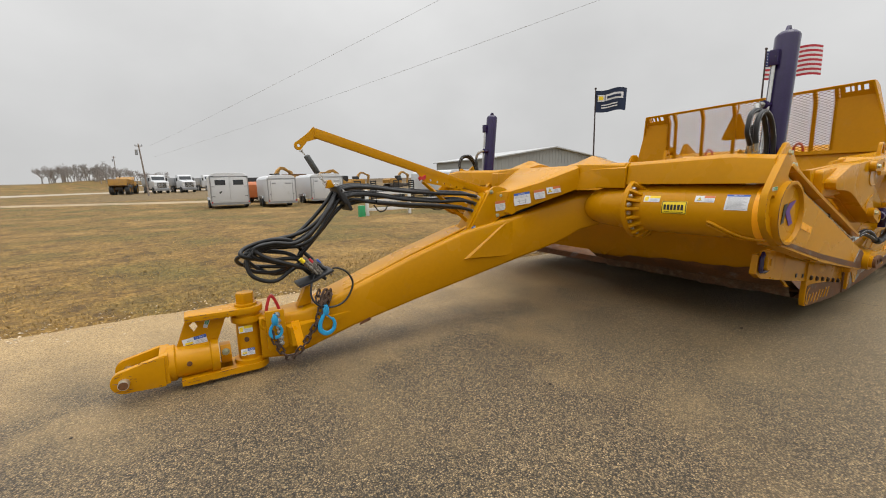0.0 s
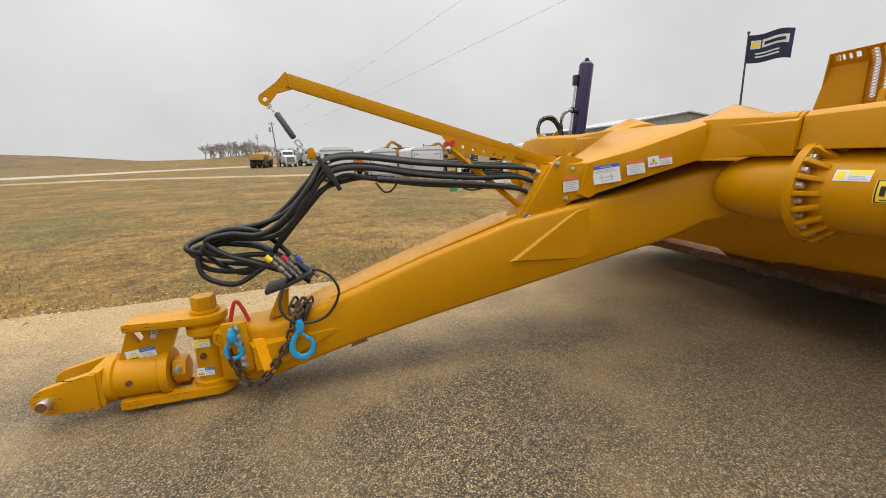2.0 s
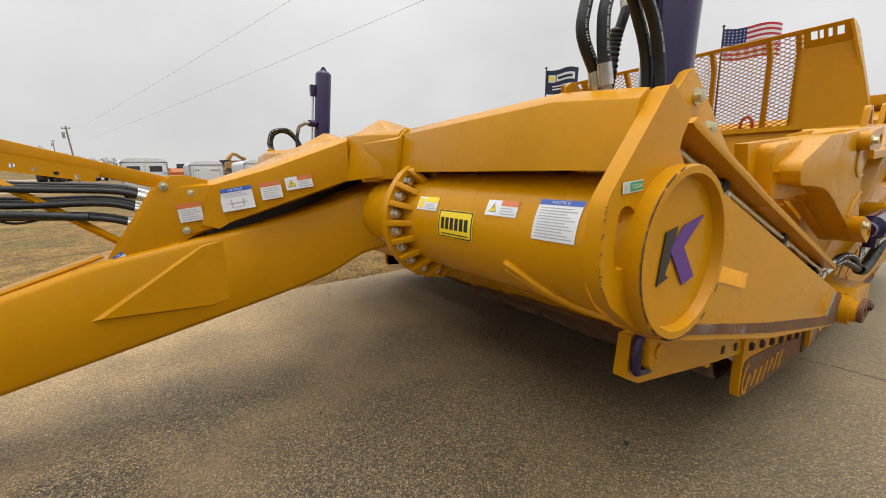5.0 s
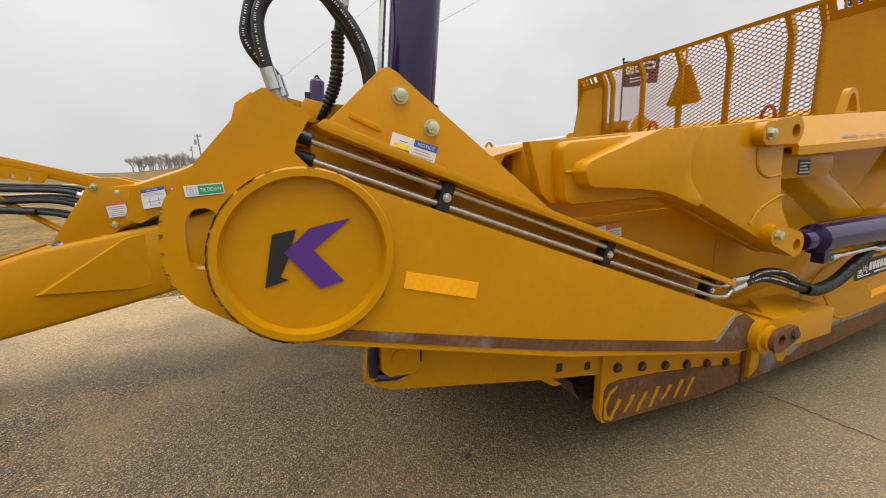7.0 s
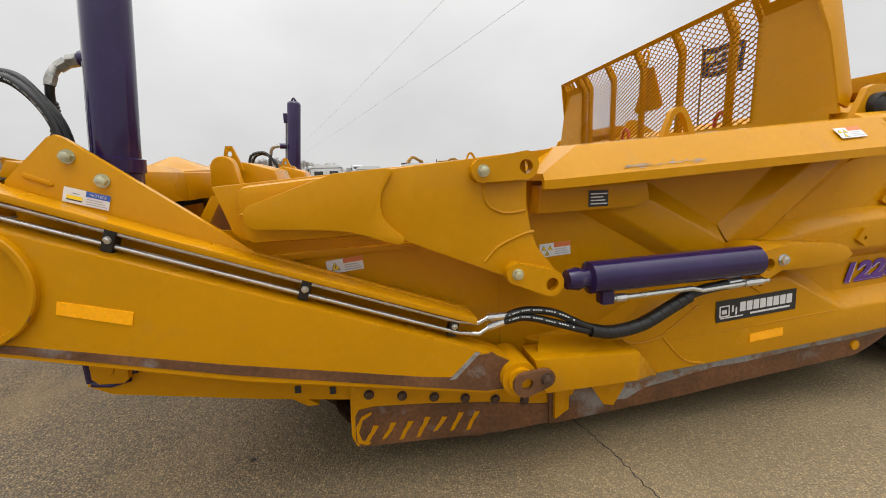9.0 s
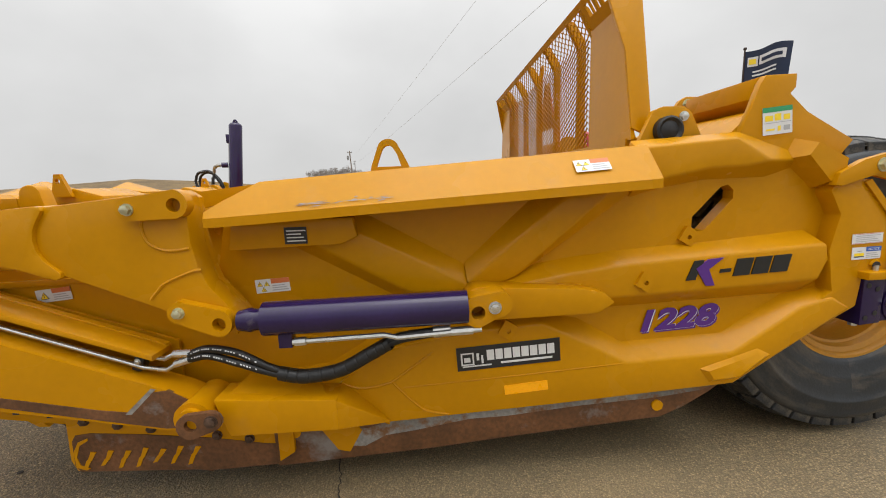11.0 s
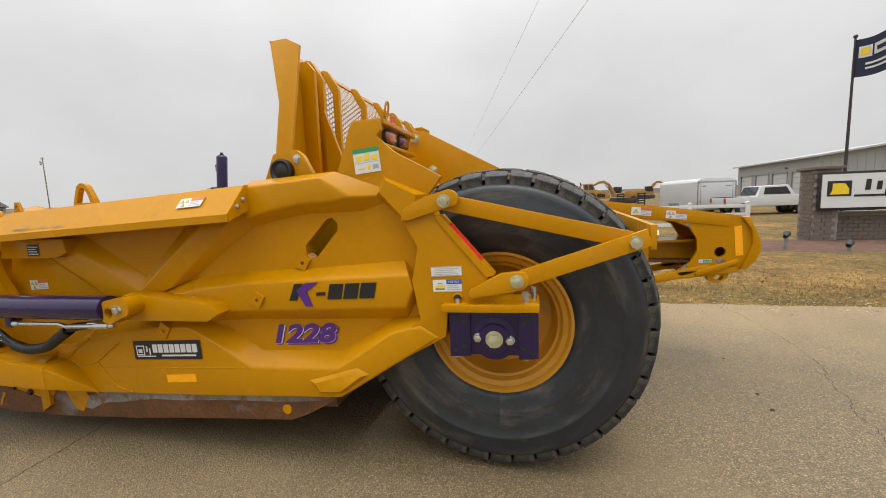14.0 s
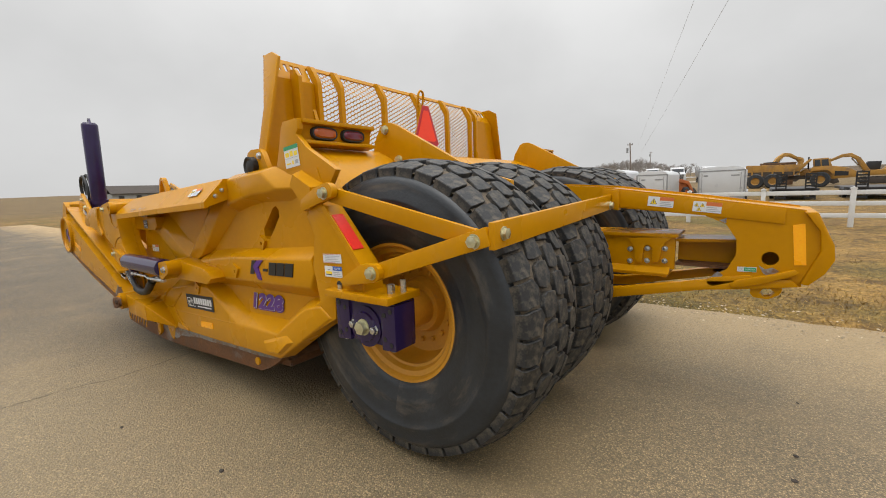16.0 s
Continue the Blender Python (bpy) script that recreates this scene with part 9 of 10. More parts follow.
def excavator(x, y, turn, label, size=1.0):
    zg = gz(x, y)
    T = thing("excavator", label, "excavator", (x, y, zg), "parked excavators")
    X = lambda pts: [(x + a, zg + b) for a, b in pts]
    for sy_ in (-1, 1):
        lo, hi = sorted((y + sy_ * 0.9, y + sy_ * 1.55))
        bm = prism(B(), [*X([(-2.0, 0.05), (-2.4, 0.45), (-2.0, 0.95), (2.0, 0.95), (2.4, 0.45), (2.0, 0.05)])], "y", lo, hi)
        tr = part("track", bm, M_MUD, T, "muddy steel track", bev=0.05)
        for k in range(11):
            bm = B()
            box(bm, (x - 2.0 + 0.4 * k - 0.05, lo - 0.02, zg + 0.93), (x - 2.0 + 0.4 * k + 0.12, hi + 0.02, zg + 1.0))
            part("track_shoe", bm, M_MUD, tr)
    bm = prism(B(), X([(-2.6, 1.15), (-2.7, 2.0), (-2.3, 2.3), (-0.2, 2.25), (0.0, 1.9), (1.9, 1.8), (1.9, 1.15)]), "y", y - 1.35, y + 1.35)
    hs = part("upper_body", bm, M_CATYEL, T, bev=0.08)
    bm = prism(B(), X([(0.3, 1.7), (0.2, 3.0), (1.5, 3.05), (1.95, 2.2), (1.95, 1.7)]), "y", y - 1.35, y - 0.35)
    cb_ = part("cab", bm, M_BLACK, T, bev=0.05)
    bm = prism(B(), X([(0.4, 2.1), (0.35, 2.9), (1.4, 2.95), (1.75, 2.2)]), "y", y - 1.365, y - 1.35)
    part("window", bm, M_GLASS, cb_)
    bm = prism(B(), X([(1.2, 1.6), (2.4, 3.6), (3.4, 4.3), (4.3, 4.2), (5.9, 3.3), (5.8, 3.05), (4.2, 3.75), (3.4, 3.75), (2.9, 3.4), (1.9, 1.6)]), "y", y + 0.0, y + 0.45)
    part("boom", bm, M_CATYEL, T, bev=0.05)
    bm = prism(B(), X([(5.4, 3.7), (6.1, 3.5), (6.3, 3.1), (5.6, 0.9), (5.35, 0.95), (5.6, 2.9), (5.2, 3.4)]), "y", y + 0.05, y + 0.4)
    part("stick", bm, M_CATYEL, T, bev=0.04)
    bm = prism(B(), X([(5.2, 1.1), (5.7, 1.0), (5.5, 0.4), (4.9, 0.1), (4.3, 0.3), (4.6, 0.9)]), "y", y - 0.4, y + 0.8)
    part("bucket", bm, M_MUD, T, bev=0.04)
    bm = cyl(B(), (x + 2.0, y + 0.22, zg + 1.9), (x + 3.3, y + 0.22, zg + 3.55), 0.09, seg=8)
    part("boom_cylinder", bm, M_STEEL, T)
    T.matrix_basis = Matrix.Translation((x, y, zg)) @ Matrix.Rotation(radians(turn), 4, "Z") @ Matrix.Scale(size, 4)


excavator(22.2, 58.0, 180, "yellow tracked excavator with a long arched boom", 0.76)
excavator(12.05, 69.0, 35, "yellow tracked excavator behind the dump truck", 0.95)
excavator(29.3, 78.0, 12, "yellow tracked excavator far back on the lot", 0.75)
excavator(36.0, 72.0, 20, "yellow tracked excavator at the back of the lot", 0.75)


def skid_loader(x, y, turn):
    zg = gz(x, y)
    T = thing("skid_loader", "small orange loader with a black cab parked behind the trailers", "loader", (x, y, zg))
    X = lambda pts: [(x + a, zg + b) for a, b in pts]
    body = part("body", prism(B(), X([(-1.5, 0.4), (-1.5, 1.5), (-1.1, 1.75), (0.6, 1.2), (1.1, 0.9), (1.1, 0.4)]), "y", y - 0.8, y + 0.8), M_ORANGE, T, bev=0.05)
    part("cab", prism(B(), X([(-0.9, 1.2), (-0.8, 2.1), (0.3, 2.1), (0.6, 1.1)]), "y", y - 0.5, y + 0.5), M_BLACK, T, bev=0.04)
    for yy in (y - 0.95, y + 0.75):
        part("lift_arm", prism(B(), X([(-1.6, 1.5), (-1.5, 1.8), (0.9, 1.3), (1.6, 0.4), (1.35, 0.35), (0.75, 1.05)]), "y", yy, yy + 0.2), M_ORANGE, body, bev=0.03)
    part("bucket", prism(B(), X([(1.4, 0.15), (1.35, 0.7), (1.55, 0.75), (2.1, 0.2), (2.1, 0.1)]), "y", y - 0.95, y + 0.95), M_MUD, T, bev=0.02)
    wheels(T, [(x + dx, y + sy_ * 0.85, zg + 0.42, (0, 1, 0)) for dx in (-0.85, 0.6) for sy_ in (-1, 1)], 0.42, 0.3, M_ORANGE)
    T.matrix_basis = Matrix.Translation((x, y, zg)) @ Matrix.Rotation(radians(turn), 4, "Z")


M_ORANGE = material("orange_machine_paint", (0.42, 0.115, 0.028), 0.5, vary=0.1, fine=0.05)
M_RUSTY = material("rusty_brown_steel", (0.17, 0.095, 0.05), 0.8, vary=0.25, scale=1.0, fine=0.2, fine_scale=8)
skid_loader(6.05, 36.2, 60)


def steel_container(x0, x1, y, h):
    zg = gz((x0 + x1) / 2, y)
    T = thing("steel_container", "rusty brown steel container with upright ribs", "container", ((x0 + x1) / 2, y, zg))
    body = part("body", prism(B(), [(x0, zg + 0.15), (x0 - 0.15, zg + h), (x1 + 0.15, zg + h), (x1, zg + 0.15)], "y", y, y + 2.3), M_RUSTY, T, bev=0.03)
    for k in range(6):
        xx = x0 + 0.2 + (x1 - x0 - 0.5) * k / 5
        bm = B()
        box(bm, (xx, y - 0.07, zg + 0.2), (xx + 0.12, y + 0.01, zg + h - 0.1))
        part("rib", bm, M_RUSTY, body)
    bm = B()
    box(bm, (x0 - 0.18, y - 0.08, zg + h - 0.12), (x1 + 0.18, y - 0.001, zg + h + 0.02))
    part("top_rail", bm, M_RUSTY, body)


steel_container(12.2, 15.0, 56.0, 2.6)

# building with overhead doors
def building():
    x0, x1, y0, y1, eave, peak = 33.0, 53.0, 36.0, 50.0, 4.2, 5.6
    H_ = thing("workshop_building", "long grey metal workshop with overhead doors and a low gable roof", "building", (43, 43, gz(43, 43)))
    z0 = 0.0
    xm = (x0 + x1) / 2
    bm = prism(B(), [(x0, z0), (x0, eave), (xm, peak), (x1, eave), (x1, z0)], "y", y0, y0 + 0.25)
    wl_ = part("wall_south", bm, M_SIDING, H_)
    for k in range(34):
        xx = x0 + 0.3 + k * 0.585
        bm = B()
        top = eave + (peak - eave) * (1 - abs(xx - xm) / (xm - x0)) - 0.12
        box(bm, (xx - 0.02, y0 - 0.025, z0), (xx + 0.02, y0, top))
        part("siding_rib", bm, M_SIDING, wl_)
    bm = B()
    for xx in (x0 + 3, x0 + 8, x0 + 12.5):
        box(bm, (xx, y0 - 0.03, 1.1), (xx + 1.4, y0 - 0.005, 2.2))
    part("window", bm, M_GLASS, wl_)
    openings = [(y0 + 1.2 + 3.2 * k, y0 + 3.6 + 3.2 * k) for k in range(4)]
    bm = prism(B(), [(y0 + 0.25, z0), (y0 + 0.25, eave), (y1 - 0.25, eave), (y1 - 0.25, z0)], "x", x0 - 0.004, x0 + 0.25, [[(a, 0.1), (b, 0.1), (b, 3.1), (a, 3.1)] for a, b in openings])
    ww_ = part("wall_west", bm, M_SIDING, H_)
    for a, b in openings:
        bm = B()
        for q in range(6):
            box(bm, (x0 + 0.08, a, 0.1 + 0.5 * q + 0.015), (x0 + 0.14, b, 0.1 + 0.5 * (q + 1)))
        part("overhead_door", bm, M_ODOOR, ww_, "pale sectional overhead door")
        bm = B()
        for lo, hi in (((x0 - 0.03, a - 0.1, 0.1), (x0 + 0.02, a, 3.2)), ((x0 - 0.03, b, 0.1), (x0 + 0.02, b + 0.1, 3.2)), ((x0 - 0.03, a - 0.1, 3.1), (x0 + 0.02, b + 0.1, 3.2))):
            box(bm, lo, hi)
        part("door_frame", bm, M_GREYTRIM, ww_)
    bm = B()
    box(bm, (x0, y1 - 0.25, z0), (x1, y1, eave))
    box(bm, (x1 - 0.25, y0 + 0.25, z0), (x1, y1 - 0.25, eave))
    part("wall_back", bm, M_SIDING, H_)
    for a, b in ((x0 - 0.4, xm), (x1 + 0.4, xm)):
        sl = (peak - eave) / (xm - x0)
        za = eave - 0.4 * sl
        bm = prism(B(), [(a, za), (b, peak), (b, peak + 0.14), (a, za + 0.14)], "y", y0 - 0.4, y1 + 0.4)
        part("roof", bm, M_ROOF, H_)
    bm = cyl(B(), (x0 - 0.2, y0 + 4.4, 3.5), (x0 + 0.0, y0 + 4.4, 3.55), 0.1, seg=10)
    part("wall_lamp", bm, M_GREYTRIM, H_)


building()

# brick sign with a pillar
def sign():
    px0, px1, yf = 18.95, 19.95, 12.0
    pl0, pl1 = 19.60, 20.30
    zg = -0.2
    S = thing("business_sign", "white sign board with black shapes on a block wall", "sign", (21, yf, zg))
    bm = B()
    box(bm, (pl0 + 0.02, yf + 0.02, zg - 0.2), (pl1 - 0.02, yf + 0.96, 2.22))
    pil = part("pillar", bm, M_MORTAR, S)
    bm = B()
    box(bm, (pl0 - 0.07, yf - 0.07, 2.22), (pl1 + 0.07, yf + 1.05, 2.32))
    part("pillar_cap", bm, M_BLOCK, pil, bev=0.02)
    bm = B()
    box(bm, (pl1 - 0.05, yf + 0.32, zg - 0.2), (27.5, yf + 0.68, 0.72))
    base = part("low_wall", bm, M_MORTAR, S)
    bm = B()
    box(bm, (pl1, yf + 0.26, 0.72), (27.6, yf + 0.74, 0.80))
    part("wall_cap", bm, M_MORTAR, base, bev=0.015)
    bm = B()
    box(bm, (px1 - 0.35, yf - 0.12, 0.86), (27.3, yf - 0.02, 2.12))
    brd = part("board_frame", bm, M_BLACK, S, bev=0.01)
    bm = B()
    box(bm, (px1 - 0.27, yf - 0.135, 0.94), (27.22, yf - 0.11, 2.04))
    face = part("board_face", bm, M_WHITE, brd, "white printed board face")
    bm = B()
    for k in range(8):
        a = px1 + 1.45 + 0.68 * k
        prism(bm, [(a, 1.34), (a + 0.60, 1.34), (a + 0.64, 1.88), (a + 0.04, 1.88)], "y", yf - 0.145, yf - 0.13)
    prism(bm, [(px1 + 0.62, 1.29), (px1 + 2.2, 1.29), (px1 + 2.22, 1.36), (px1 + 0.64, 1.36)], "y", yf - 0.145, yf - 0.13)
    for a, b in ((0.92, 0.5), (1.22, 0.4)):
        prism(bm, [(px1 + a, 1.5), (px1 + a + 0.14, 1.5), (px1 + a + 0.16, 1.5 + b * 0.7), (px1 + a + 0.02, 1.5 + b * 0.7)], "y", yf - 0.145, yf - 0.13)
    part("print", bm, M_BLACK, face, "bold black shapes")
    bm = B()
    for k in range(28):
        a = px1 + 2.2 + 0.17 * k
        prism(bm, [(a, 1.12), (a + 0.11, 1.12), (a + 0.11, 1.21), (a, 1.21)], "y", yf - 0.145, yf - 0.13)
    part("print", bm, M_GREYINK, face, "fine grey line of print")
    bm = B()
    prism(bm, [(px1 - 0.12, 1.32), (px1 + 0.55, 1.32), (px1 + 0.55, 1.82), (px1 - 0.12, 1.82)], "y", yf - 0.145, yf - 0.13)
    part("emblem", bm, M_BLACK, face, "black square emblem")
    bm = B()
    prism(bm, [(px1 - 0.05, 1.38), (px1 + 0.48, 1.38), (px1 + 0.48, 1.55), (px1 + 0.36, 1.74), (px1 + 0.02, 1.74), (px1 + 0.02, 1.52)], "y", yf - 0.152, yf - 0.143)
    part("emblem", bm, M_CAUTION, face, "yellow machine shape")
    # blocks, each its own piece
    bl = bpy.data.meshes.new("block")
    bm = B()
    box(bm, (-0.144, -0.025, -0.062), (0.144, 0.02, 0.062))
    bevel(bm, 0.006, 1)
    bm.to_mesh(bl)
    bm.free()
    bl.materials.append(M_BLOCK)
    cells = []
    for r in range(18):
        z = zg + 0.066 + r * 0.1335
        for c_ in range(3):
            x = pl0 + 0.16 + 0.295 * c_ - (0.1 if r % 2 else 0)
            if pl0 + 0.05 < x < pl1 - 0.1:
                cells.append((x, yf + 0.02, z, 0, pil))
        for c_ in range(4):
            y = yf + 0.2 + 0.295 * c_ - (0.05 if r % 2 else 0.15)
            if yf + 0.12 < y < yf + 0.88:
                cells.append((pl0 + 0.02, y, z, -90, pil))
    for r in range(6):
        z = zg + 0.11 + r * 0.1335
        for c_ in range(24):
            x = pl1 + 0.16 + 0.295 * c_ + (0.14 if r % 2 else 0)
            if x < 27.3:
                cells.append((x, yf + 0.32, z, 0, base))
    for x, y, z, a, holder in cells:
        o = new("block", bl)
        o.matrix_basis = Matrix.Translation((x, y, z)) @ Matrix.Rotation(radians(a), 4, "Z")
        o.parent = holder
    return S


# the sign's group stands a little nearer the road than drawn
NEARER = Matrix.Translation((9.08, -4.35, 1.64)) @ Matrix.Scale(0.94, 4) @ Matrix.Translation((-9.08, 4.35, -1.64))
sign_ob = sign()
sign_ob.matrix_basis = NEARER @ sign_ob.matrix_basis
bm = prism(B(), [(15.6, 8.9), (17.5, 8.6), (20.5, 9.3), (24, 10.3), (28, 11.0), (28, 12.4), (20, 12.6), (17, 12.0), (15.4, 10.4)], "z", -0.5, -0.16)
bmesh.ops.transform(bm, verts=bm.verts, matrix=NEARER)
tagged(part("mulch_bed", bm, M_DIRT, bev=0.06), "bare brown mulch bed round the sign", "mulch bed", kind="structure")
for lx, ly, lz in ((17.2, 9.0, -0.02), (18.35, 8.45, -0.22)):
    lamp = thing("ground_spotlight", "small black floodlight on a grey stake in the mulch", "spotlight", (lx, ly, lz), "floodlights of the sign")
    part("stake", cyl(B(), (lx, ly, lz - 0.15), (lx, ly, lz + 0.27), 0.045, seg=10), M_GREYTRIM, lamp)
    bm = lathe(B(), (lx, ly, lz + 0.35), (0.5, 0.6, 0.3), [(-0.10, 0.0), (-0.10, 0.055), (0.02, 0.08), (0.10, 0.09), (0.10, 0.07), (0.05, 0.0)], 16)
    part("lamp_head", bm, M_BLACK, lamp)



def flag(px_, py_, top, w, h, kind, label, ang):
    zg = gz(px_, py_)
    F = thing("flagpole", label, "flagpole", (px_, py_, zg), "flagpoles")
    bm = cyl(B(), (px_, py_, zg - 0.1), (px_, py_, top), 0.055, 0.03, seg=12)
    part("pole", bm, M_POLE, F)
    bm = B()
    bmesh.ops.create_uvsphere(bm, u_segments=10, v_segments=8, radius=0.06, matrix=Matrix.Translation((px_, py_, top + 0.03)))
    part("finial", bm, M_POLE, F)
    dx, dy = math.cos(radians(ang)), math.sin(radians(ang))

    def spot(a, b, lift=0.0):
        t = a / w
        wav = 0.10 * w * math.sin(5.5 * t + 0.8 * b / h) * t
        droop = -0.10 * h * t * t - 0.04 * h * math.sin(6 * t)
        return Vector((px_ + dx * a * 0.96 - dy * (wav + lift), py_ + dy * a * 0.96 + dx * (wav + lift), top - 0.08 - h + b + droop))

    def cloth(name, mat, a0, a1, b0, b1, lift, label="", n=14):
        bm = B()
        sheet(bm, lambda a, b, k: spot(a, b, k), a0, a1, b0, b1, lift, n, 6)
        return part(name, bm, mat, F, label, smooth=60, fix=False)
    if kind == "navy":
        cloth("flag_cloth", M_NAVY, 0, w, 0, h, 0.0, "navy flag cloth", 20)
        for lift in (-0.012, 0.012):
            cloth("flag_print", M_FLAGWHITE, 0.08 * w, 0.30 * w, 0.50 * h, 0.80 * h, lift, "white emblem patch")
            cloth("flag_print", M_FLAGWHITE, 0.33 * w, 0.92 * w, 0.52 * h, 0.80 * h, lift, "white band of print")
            cloth("flag_print", M_NAVY, 0.38 * w, 0.86 * w, 0.60 * h, 0.71 * h, lift * 1.8, "dark bar across the print")
            cloth("flag_print", M_CAUTION, 0.11 * w, 0.26 * w, 0.57 * h, 0.74 * h, lift * 1.8, "yellow emblem")
            for b in (0.30, 0.18):
                cloth("flag_print", M_FLAGWHITE, 0.2 * w, 0.75 * w, b * h, (b + 0.055) * h, lift, "thin white line of print")
    else:
        for k in range(13):
            cloth("stripe", M_FLAGRED if k % 2 == 0 else M_FLAGWHITE, 0, w, h * k / 13, h * (k + 1) / 13, 0.0)
        for lift in (-0.012, 0.012):
            cloth("canton", M_FLAGBLUE, 0, 0.42 * w, h * 6 / 13, h, lift)
            bm = B()
            for i in range(6):
                for j in range(5):
                    a, b = w * (0.03 + 0.068 * i), h * (0.50 + 0.098 * j)
                    sheet(bm, spot, a, a + 0.02 * w, b, b + 0.03 * h, lift * 1.8)
            part("stars", bm, M_FLAGWHITE, F, "rows of white stars", fix=False)["kind"] = "stuff"


flag(20.05, 11.62, 6.2, 1.68, 1.12, "navy", "dark pole with a navy dealer flag behind the sign", -72)
flag(24.0, 5.45, 7.1, 2.05, 1.25, "stripes", "tall dark pole with a striped flag", -66)

# white fence
fence = thing("fence", "white vinyl three-rail fence along the lawn", "fence", (12, 14.2, 0))
FX = [7.7, 9.87, 12.05, 14.25, 16.45, 18.5]
for x in FX:
    zg = gz(x, 14.2)
    bm = B()
    box(bm, (x - 0.065, 14.135, zg - 0.1), (x + 0.065, 14.265, 1.13))
    prism(bm, [(x - 0.08, 1.13), (x + 0.08, 1.13), (x + 0.07, 1.16), (x, 1.20), (x - 0.07, 1.16)], "y", 14.12, 14.28)
    part("post", bm, M_VINYL, fence, bev=0.006)
for a, b in zip(FX, FX[1:]):
    for z in (0.30, 0.68, 1.02):
        bm = B()
        box(bm, (a + 0.06, 14.18, z - 0.07), (b - 0.06, 14.22, z + 0.07))
        part("rail", bm, M_VINYL, fence, bev=0.006)
for x, y, h, mt, lab in ((7.35, 14.0, 0.5, M_GREEN, "green utility pedestal"),):
    zg = gz(x, y)
    bm = B()
    box(bm, (x - 0.14, y - 0.12, zg - 0.05), (x + 0.14, y + 0.12, zg + h))
    tagged(part("utility_box", bm, mt, bev=0.03), lab + " standing in the lawn", "utility box")


def utility_pole(x, y, h, lean=0.0):
    zg = gz(x, y)
    P = thing("utility_pole", "weathered wooden utility pole with a short crossarm", "utility pole", (x, y, zg), "utility poles")
    tx = x + lean * h
    part("pole", cyl(B(), (x, y, zg - 0.3), (tx, y, zg + h), 0.115, 0.085, seg=10), M_WOODPOLE, P)
    bm = B()
    box(bm, (tx - 0.42, y - 0.05, zg + h - 0.35), (tx + 0.42, y + 0.05, zg + h - 0.25))
    part("crossarm", bm, M_WOODPOLE, P)
    for dx in (-0.36, 0.0, 0.36):
        part("insulator", cyl(B(), (tx + dx, y, zg + h - 0.25), (tx + dx, y, zg + h - 0.08), 0.05, 0.03, seg=8), M_GREYTRIM, P)
    bm = cyl(B(), (tx - 0.3, y - 0.2, zg + h - 1.5), (tx - 0.3, y - 0.2, zg + h - 0.8), 0.16, seg=12)
    part("transformer", bm, M_GREYTRIM, P)


utility_pole(-3.8, 66, 7.5 - gz(-3.8, 66), -0.06)

utility_pole(-85.8, 58.6, 13.0 - gz(-85.8, 58.6), -0.01)
utility_pole(-15.8, 143.8, 6.6)
for nm, (xa, za), (xb, zb_) in (("high", (13.67, 9.53), (-6.29, 6.95)), ("low", (13.89, 7.21), (-6.04, 5.6))):
    pts = []
    for k in range(25):
        t = -0.9 + 1.735 * k / 24
        pts.append((xa + (xb - xa) * t, 79 * t, za + (zb_ - za) * t - 0.25 * (1 - (2 * t - 1) ** 2) * (0 < t < 1)))
    tagged(part("power_line", pipe(B(), pts, 0.0055, 6), M_GREYTRIM, smooth=0), "thin grey overhead power line", "power line", group="power lines")


# bare trees on the rise
def bare_tree(x, y, h, seed, label="leafless tree on the rise, grey-brown twigs"):
    rnd = random.Random(seed)
    zg = gz(x, y)
    T = thing("tree", label, "tree", (x, y, zg), "bare trees")
    limbs, twigs = B(), B()

    def grow(p, d, ln, r, lvl):
        q = p + d * ln
        cyl(limbs if lvl < 3 else twigs, p, q, r, r * 0.62, seg=5 if lvl < 2 else 3, caps=False)
        if lvl >= 5:
            return
        for k in range(rnd.choice((2, 3)) if lvl else 4):
            e = Vector((rnd.gauss(0, 1), rnd.gauss(0, 1), rnd.gauss(0.35, 0.5)))
            nd = (d * 0.9 + e.normalized() * (0.62 + 0.08 * lvl)).normalized()
            grow(p + d * ln * rnd.uniform(0.6, 1.0), nd, ln * rnd.uniform(0.6, 0.82), max(0.02, r * 0.6), lvl + 1)
    grow(Vector((x, y, zg - 0.2)), Vector((rnd.uniform(-0.08, 0.08), 0, 1)).normalized(), h * 0.30, h * 0.026, 0)
    part("trunk", limbs, M_BARK, T, smooth=0, fix=False)
    part("crown", twigs, M_BARK, T, smooth=0, fix=False)


for k in range(9):
    bare_tree(-28.6 + 1.5 * k + 0.5 * math.sin(k * 2.3), 139 + 5 * math.sin(k * 1.7), 5.6 - 0.10 * k + 0.8 * math.sin(k * 1.1), 40 + k)
for k in range(30):
    bare_tree(-19.5 + 0.56 * k + 0.4 * math.sin(k * 2.9), 136 + 6 * math.sin(k * 1.7), 4.9 - 0.045 * k + 0.8 * math.sin(k * 1.9), 140 + k, "dense leafless brush on the rise, grey-brown twigs")
for k in range(24):
    bare_tree(-31.5 + 0.62 * k + 0.4 * math.sin(k * 3.1), 144 + 5 * math.sin(k * 2.3), 5.6 + 0.7 * math.sin(k * 1.3), 240 + k, "dense leafless brush on the rise, grey-brown twigs")
for k in range(9):
    bare_tree(-62 + 5.5 * k, 330 + 20 * math.sin(k), 8 + 2 * math.sin(k * 2.1), 90 + k, "leafless tree on the far skyline")
bm = B()
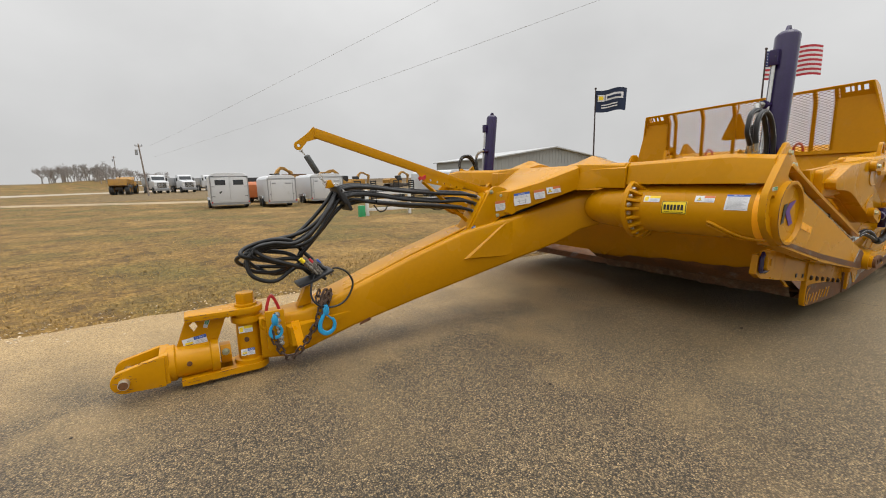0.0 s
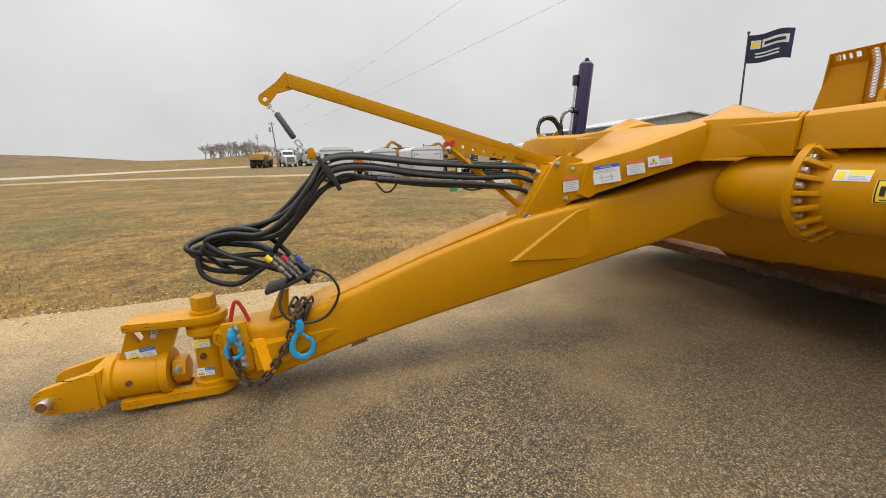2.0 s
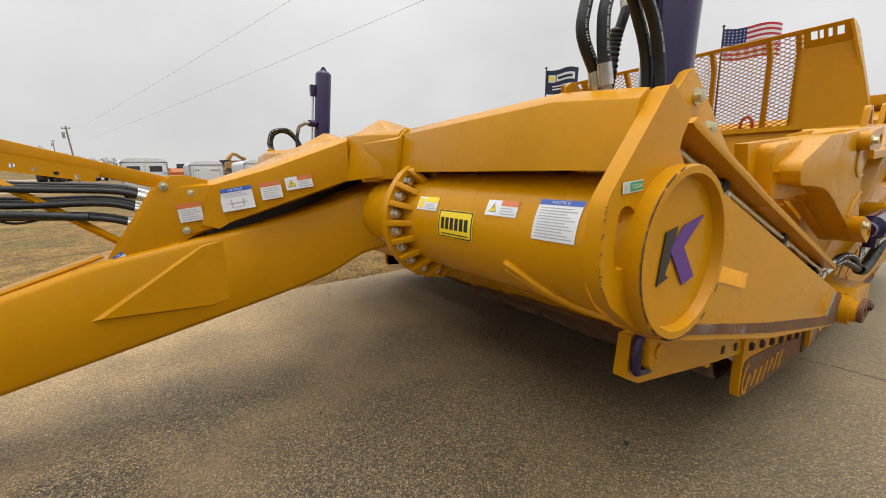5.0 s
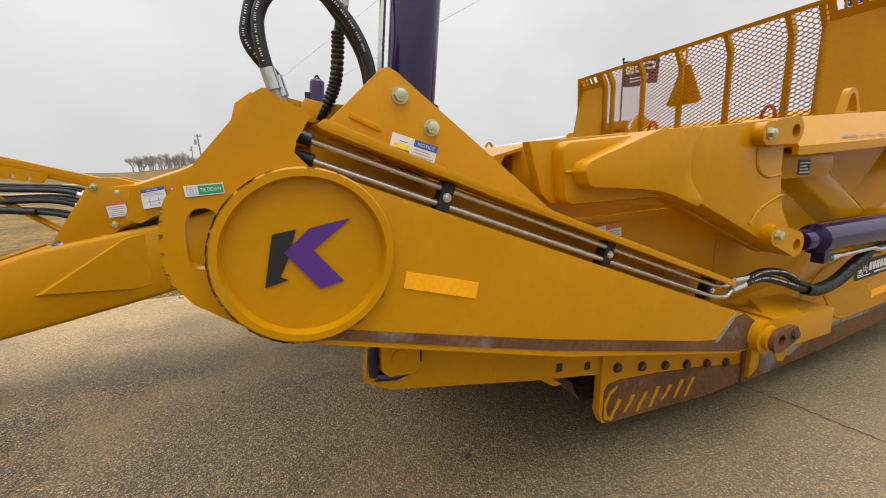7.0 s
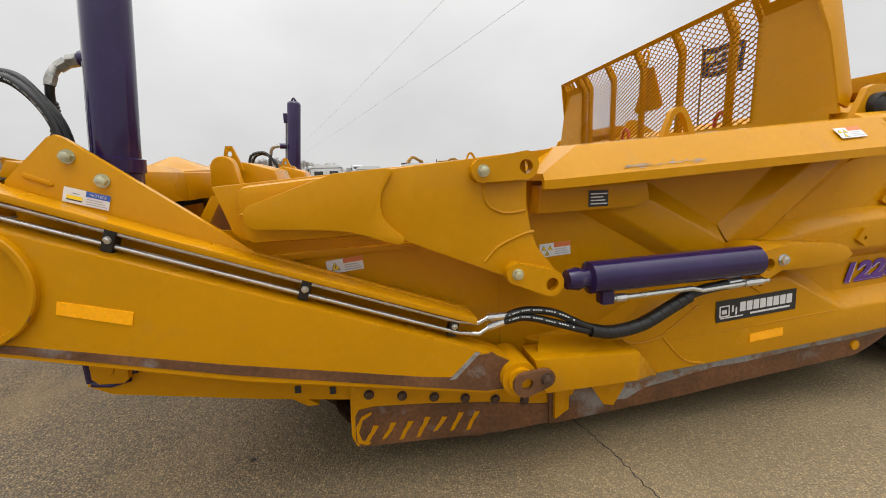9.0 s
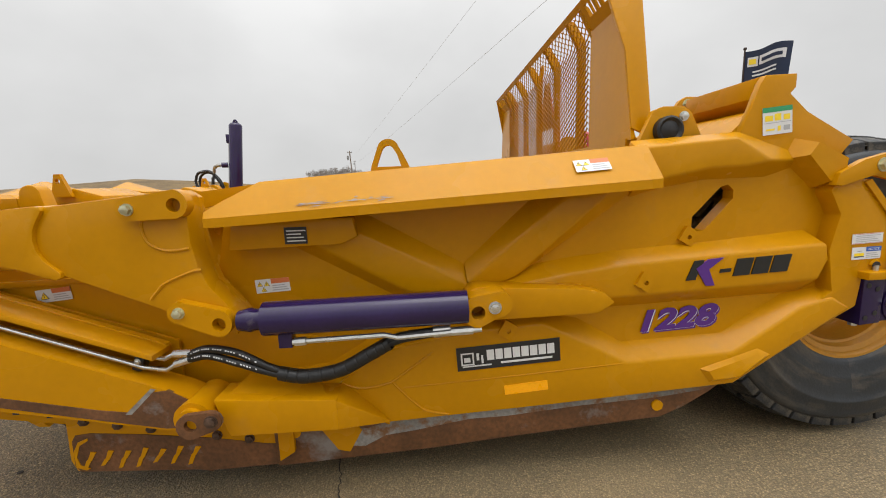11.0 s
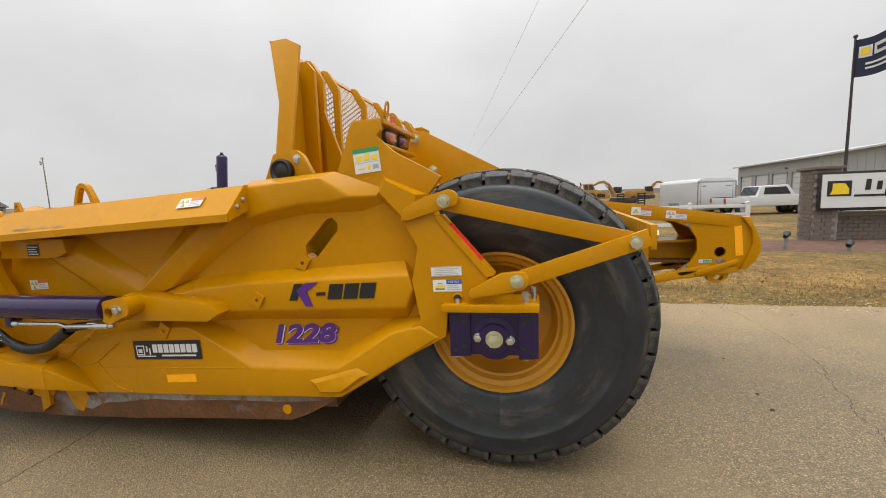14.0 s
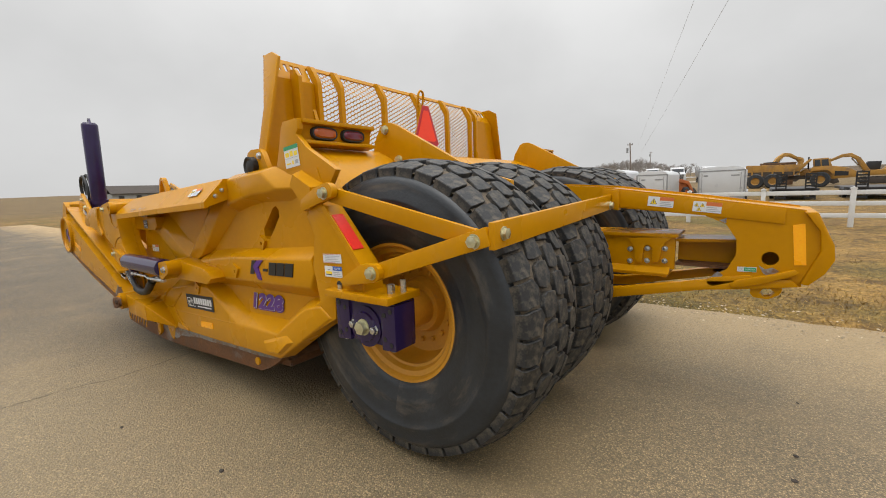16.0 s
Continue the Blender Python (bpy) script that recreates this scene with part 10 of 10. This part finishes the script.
for k in range(5):
    cx, cy = -9 + 1.6 * k, 128 + 1.2 * math.sin(k * 2)
    prism(bm, [(cx + 1.0 * math.cos(a * 0.7) * (1 + 0.3 * math.sin(3 * a + k)), cy + 1.4 * math.sin(a * 0.7) * (1 + 0.3 * math.cos(2 * a + k))) for a in [q * 0.9 for q in range(10)]], "z", gz(cx, cy) - 0.3, gz(cx, cy) + 0.12)
tagged(part("snow_patch", bm, M_SNOW, smooth=0), "last patches of old snow on the rise", "snow", kind="stuff")


def farmhouse(x, y, w, label):
    zg = gz(x, y)
    F = thing("farm_building", label, "building", (x, y, zg))
    wl_ = part("wall", prism(B(), [(y - w / 2, zg - 0.3), (y - w / 2, zg + 2.6), (y + w / 2, zg + 2.6), (y + w / 2, zg - 0.3)], "x", x - 4, x + 4), M_SIDING, F)
    for q in (-1, 1):
        bm = prism(B(), [(x + q * 4.5, zg + 2.4), (x, zg + 4.6), (x, zg + 4.8), (x + q * 4.5, zg + 2.6)], "y", y - w / 2 - 0.4, y + w / 2 + 0.4)
        part("roof", bm, M_MUD, F)
    for k in range(4):
        bm = B()
        yy = y - w / 2 + w * (k + 0.5) / 4
        box(bm, (x + 4.0, yy - 0.6, zg + 0.8), (x + 4.04, yy + 0.6, zg + 2.0))
        part("window", bm, M_GLASS, wl_)


farmhouse(-128, 38, 16, "low grey farm building on the skyline")
farmhouse(-120, 64, 10, "small grey farm house on the skyline")


# equipment trailers with upright ramps beyond the fence
def ramp_trailer(xa, xb, y):
    zg = gz((xa + xb) / 2, y)
    T = thing("equipment_trailer", "low black equipment trailer with two ladder ramps standing upright", "trailer", ((xa + xb) / 2, y, zg), "equipment trailers")
    bm = B()
    box(bm, (xa - 0.15, y, zg + 0.55), (xb + 0.15, y + 6.5, zg + 0.72))
    part("deck", bm, M_BLACK, T, bev=0.02)
    for x0 in (xa, xb - 0.55):
        bm = B()
        for q in (x0, x0 + 0.48):
            box(bm, (q, y - 0.12, zg + 0.05), (q + 0.07, y - 0.04, zg + 1.66))
        rp = part("ramp", bm, M_BLACK, T, "black ladder ramp")
        for k in range(9):
            bm = B()
            box(bm, (x0, y - 0.14, zg + 0.12 + 0.18 * k), (x0 + 0.55, y - 0.02, zg + 0.22 + 0.18 * k))
            part("rung", bm, M_BLACK, rp)
    wheels(T, [(xx, y + dy, zg + 0.36, (1, 0, 0)) for xx in (xa - 0.1, xb + 0.1) for dy in (2.6, 3.5)], 0.36, 0.22, M_GREYTRIM)


ramp_trailer(12.8, 14.75, 30.0)
ramp_trailer(16.4, 18.45, 30.0)
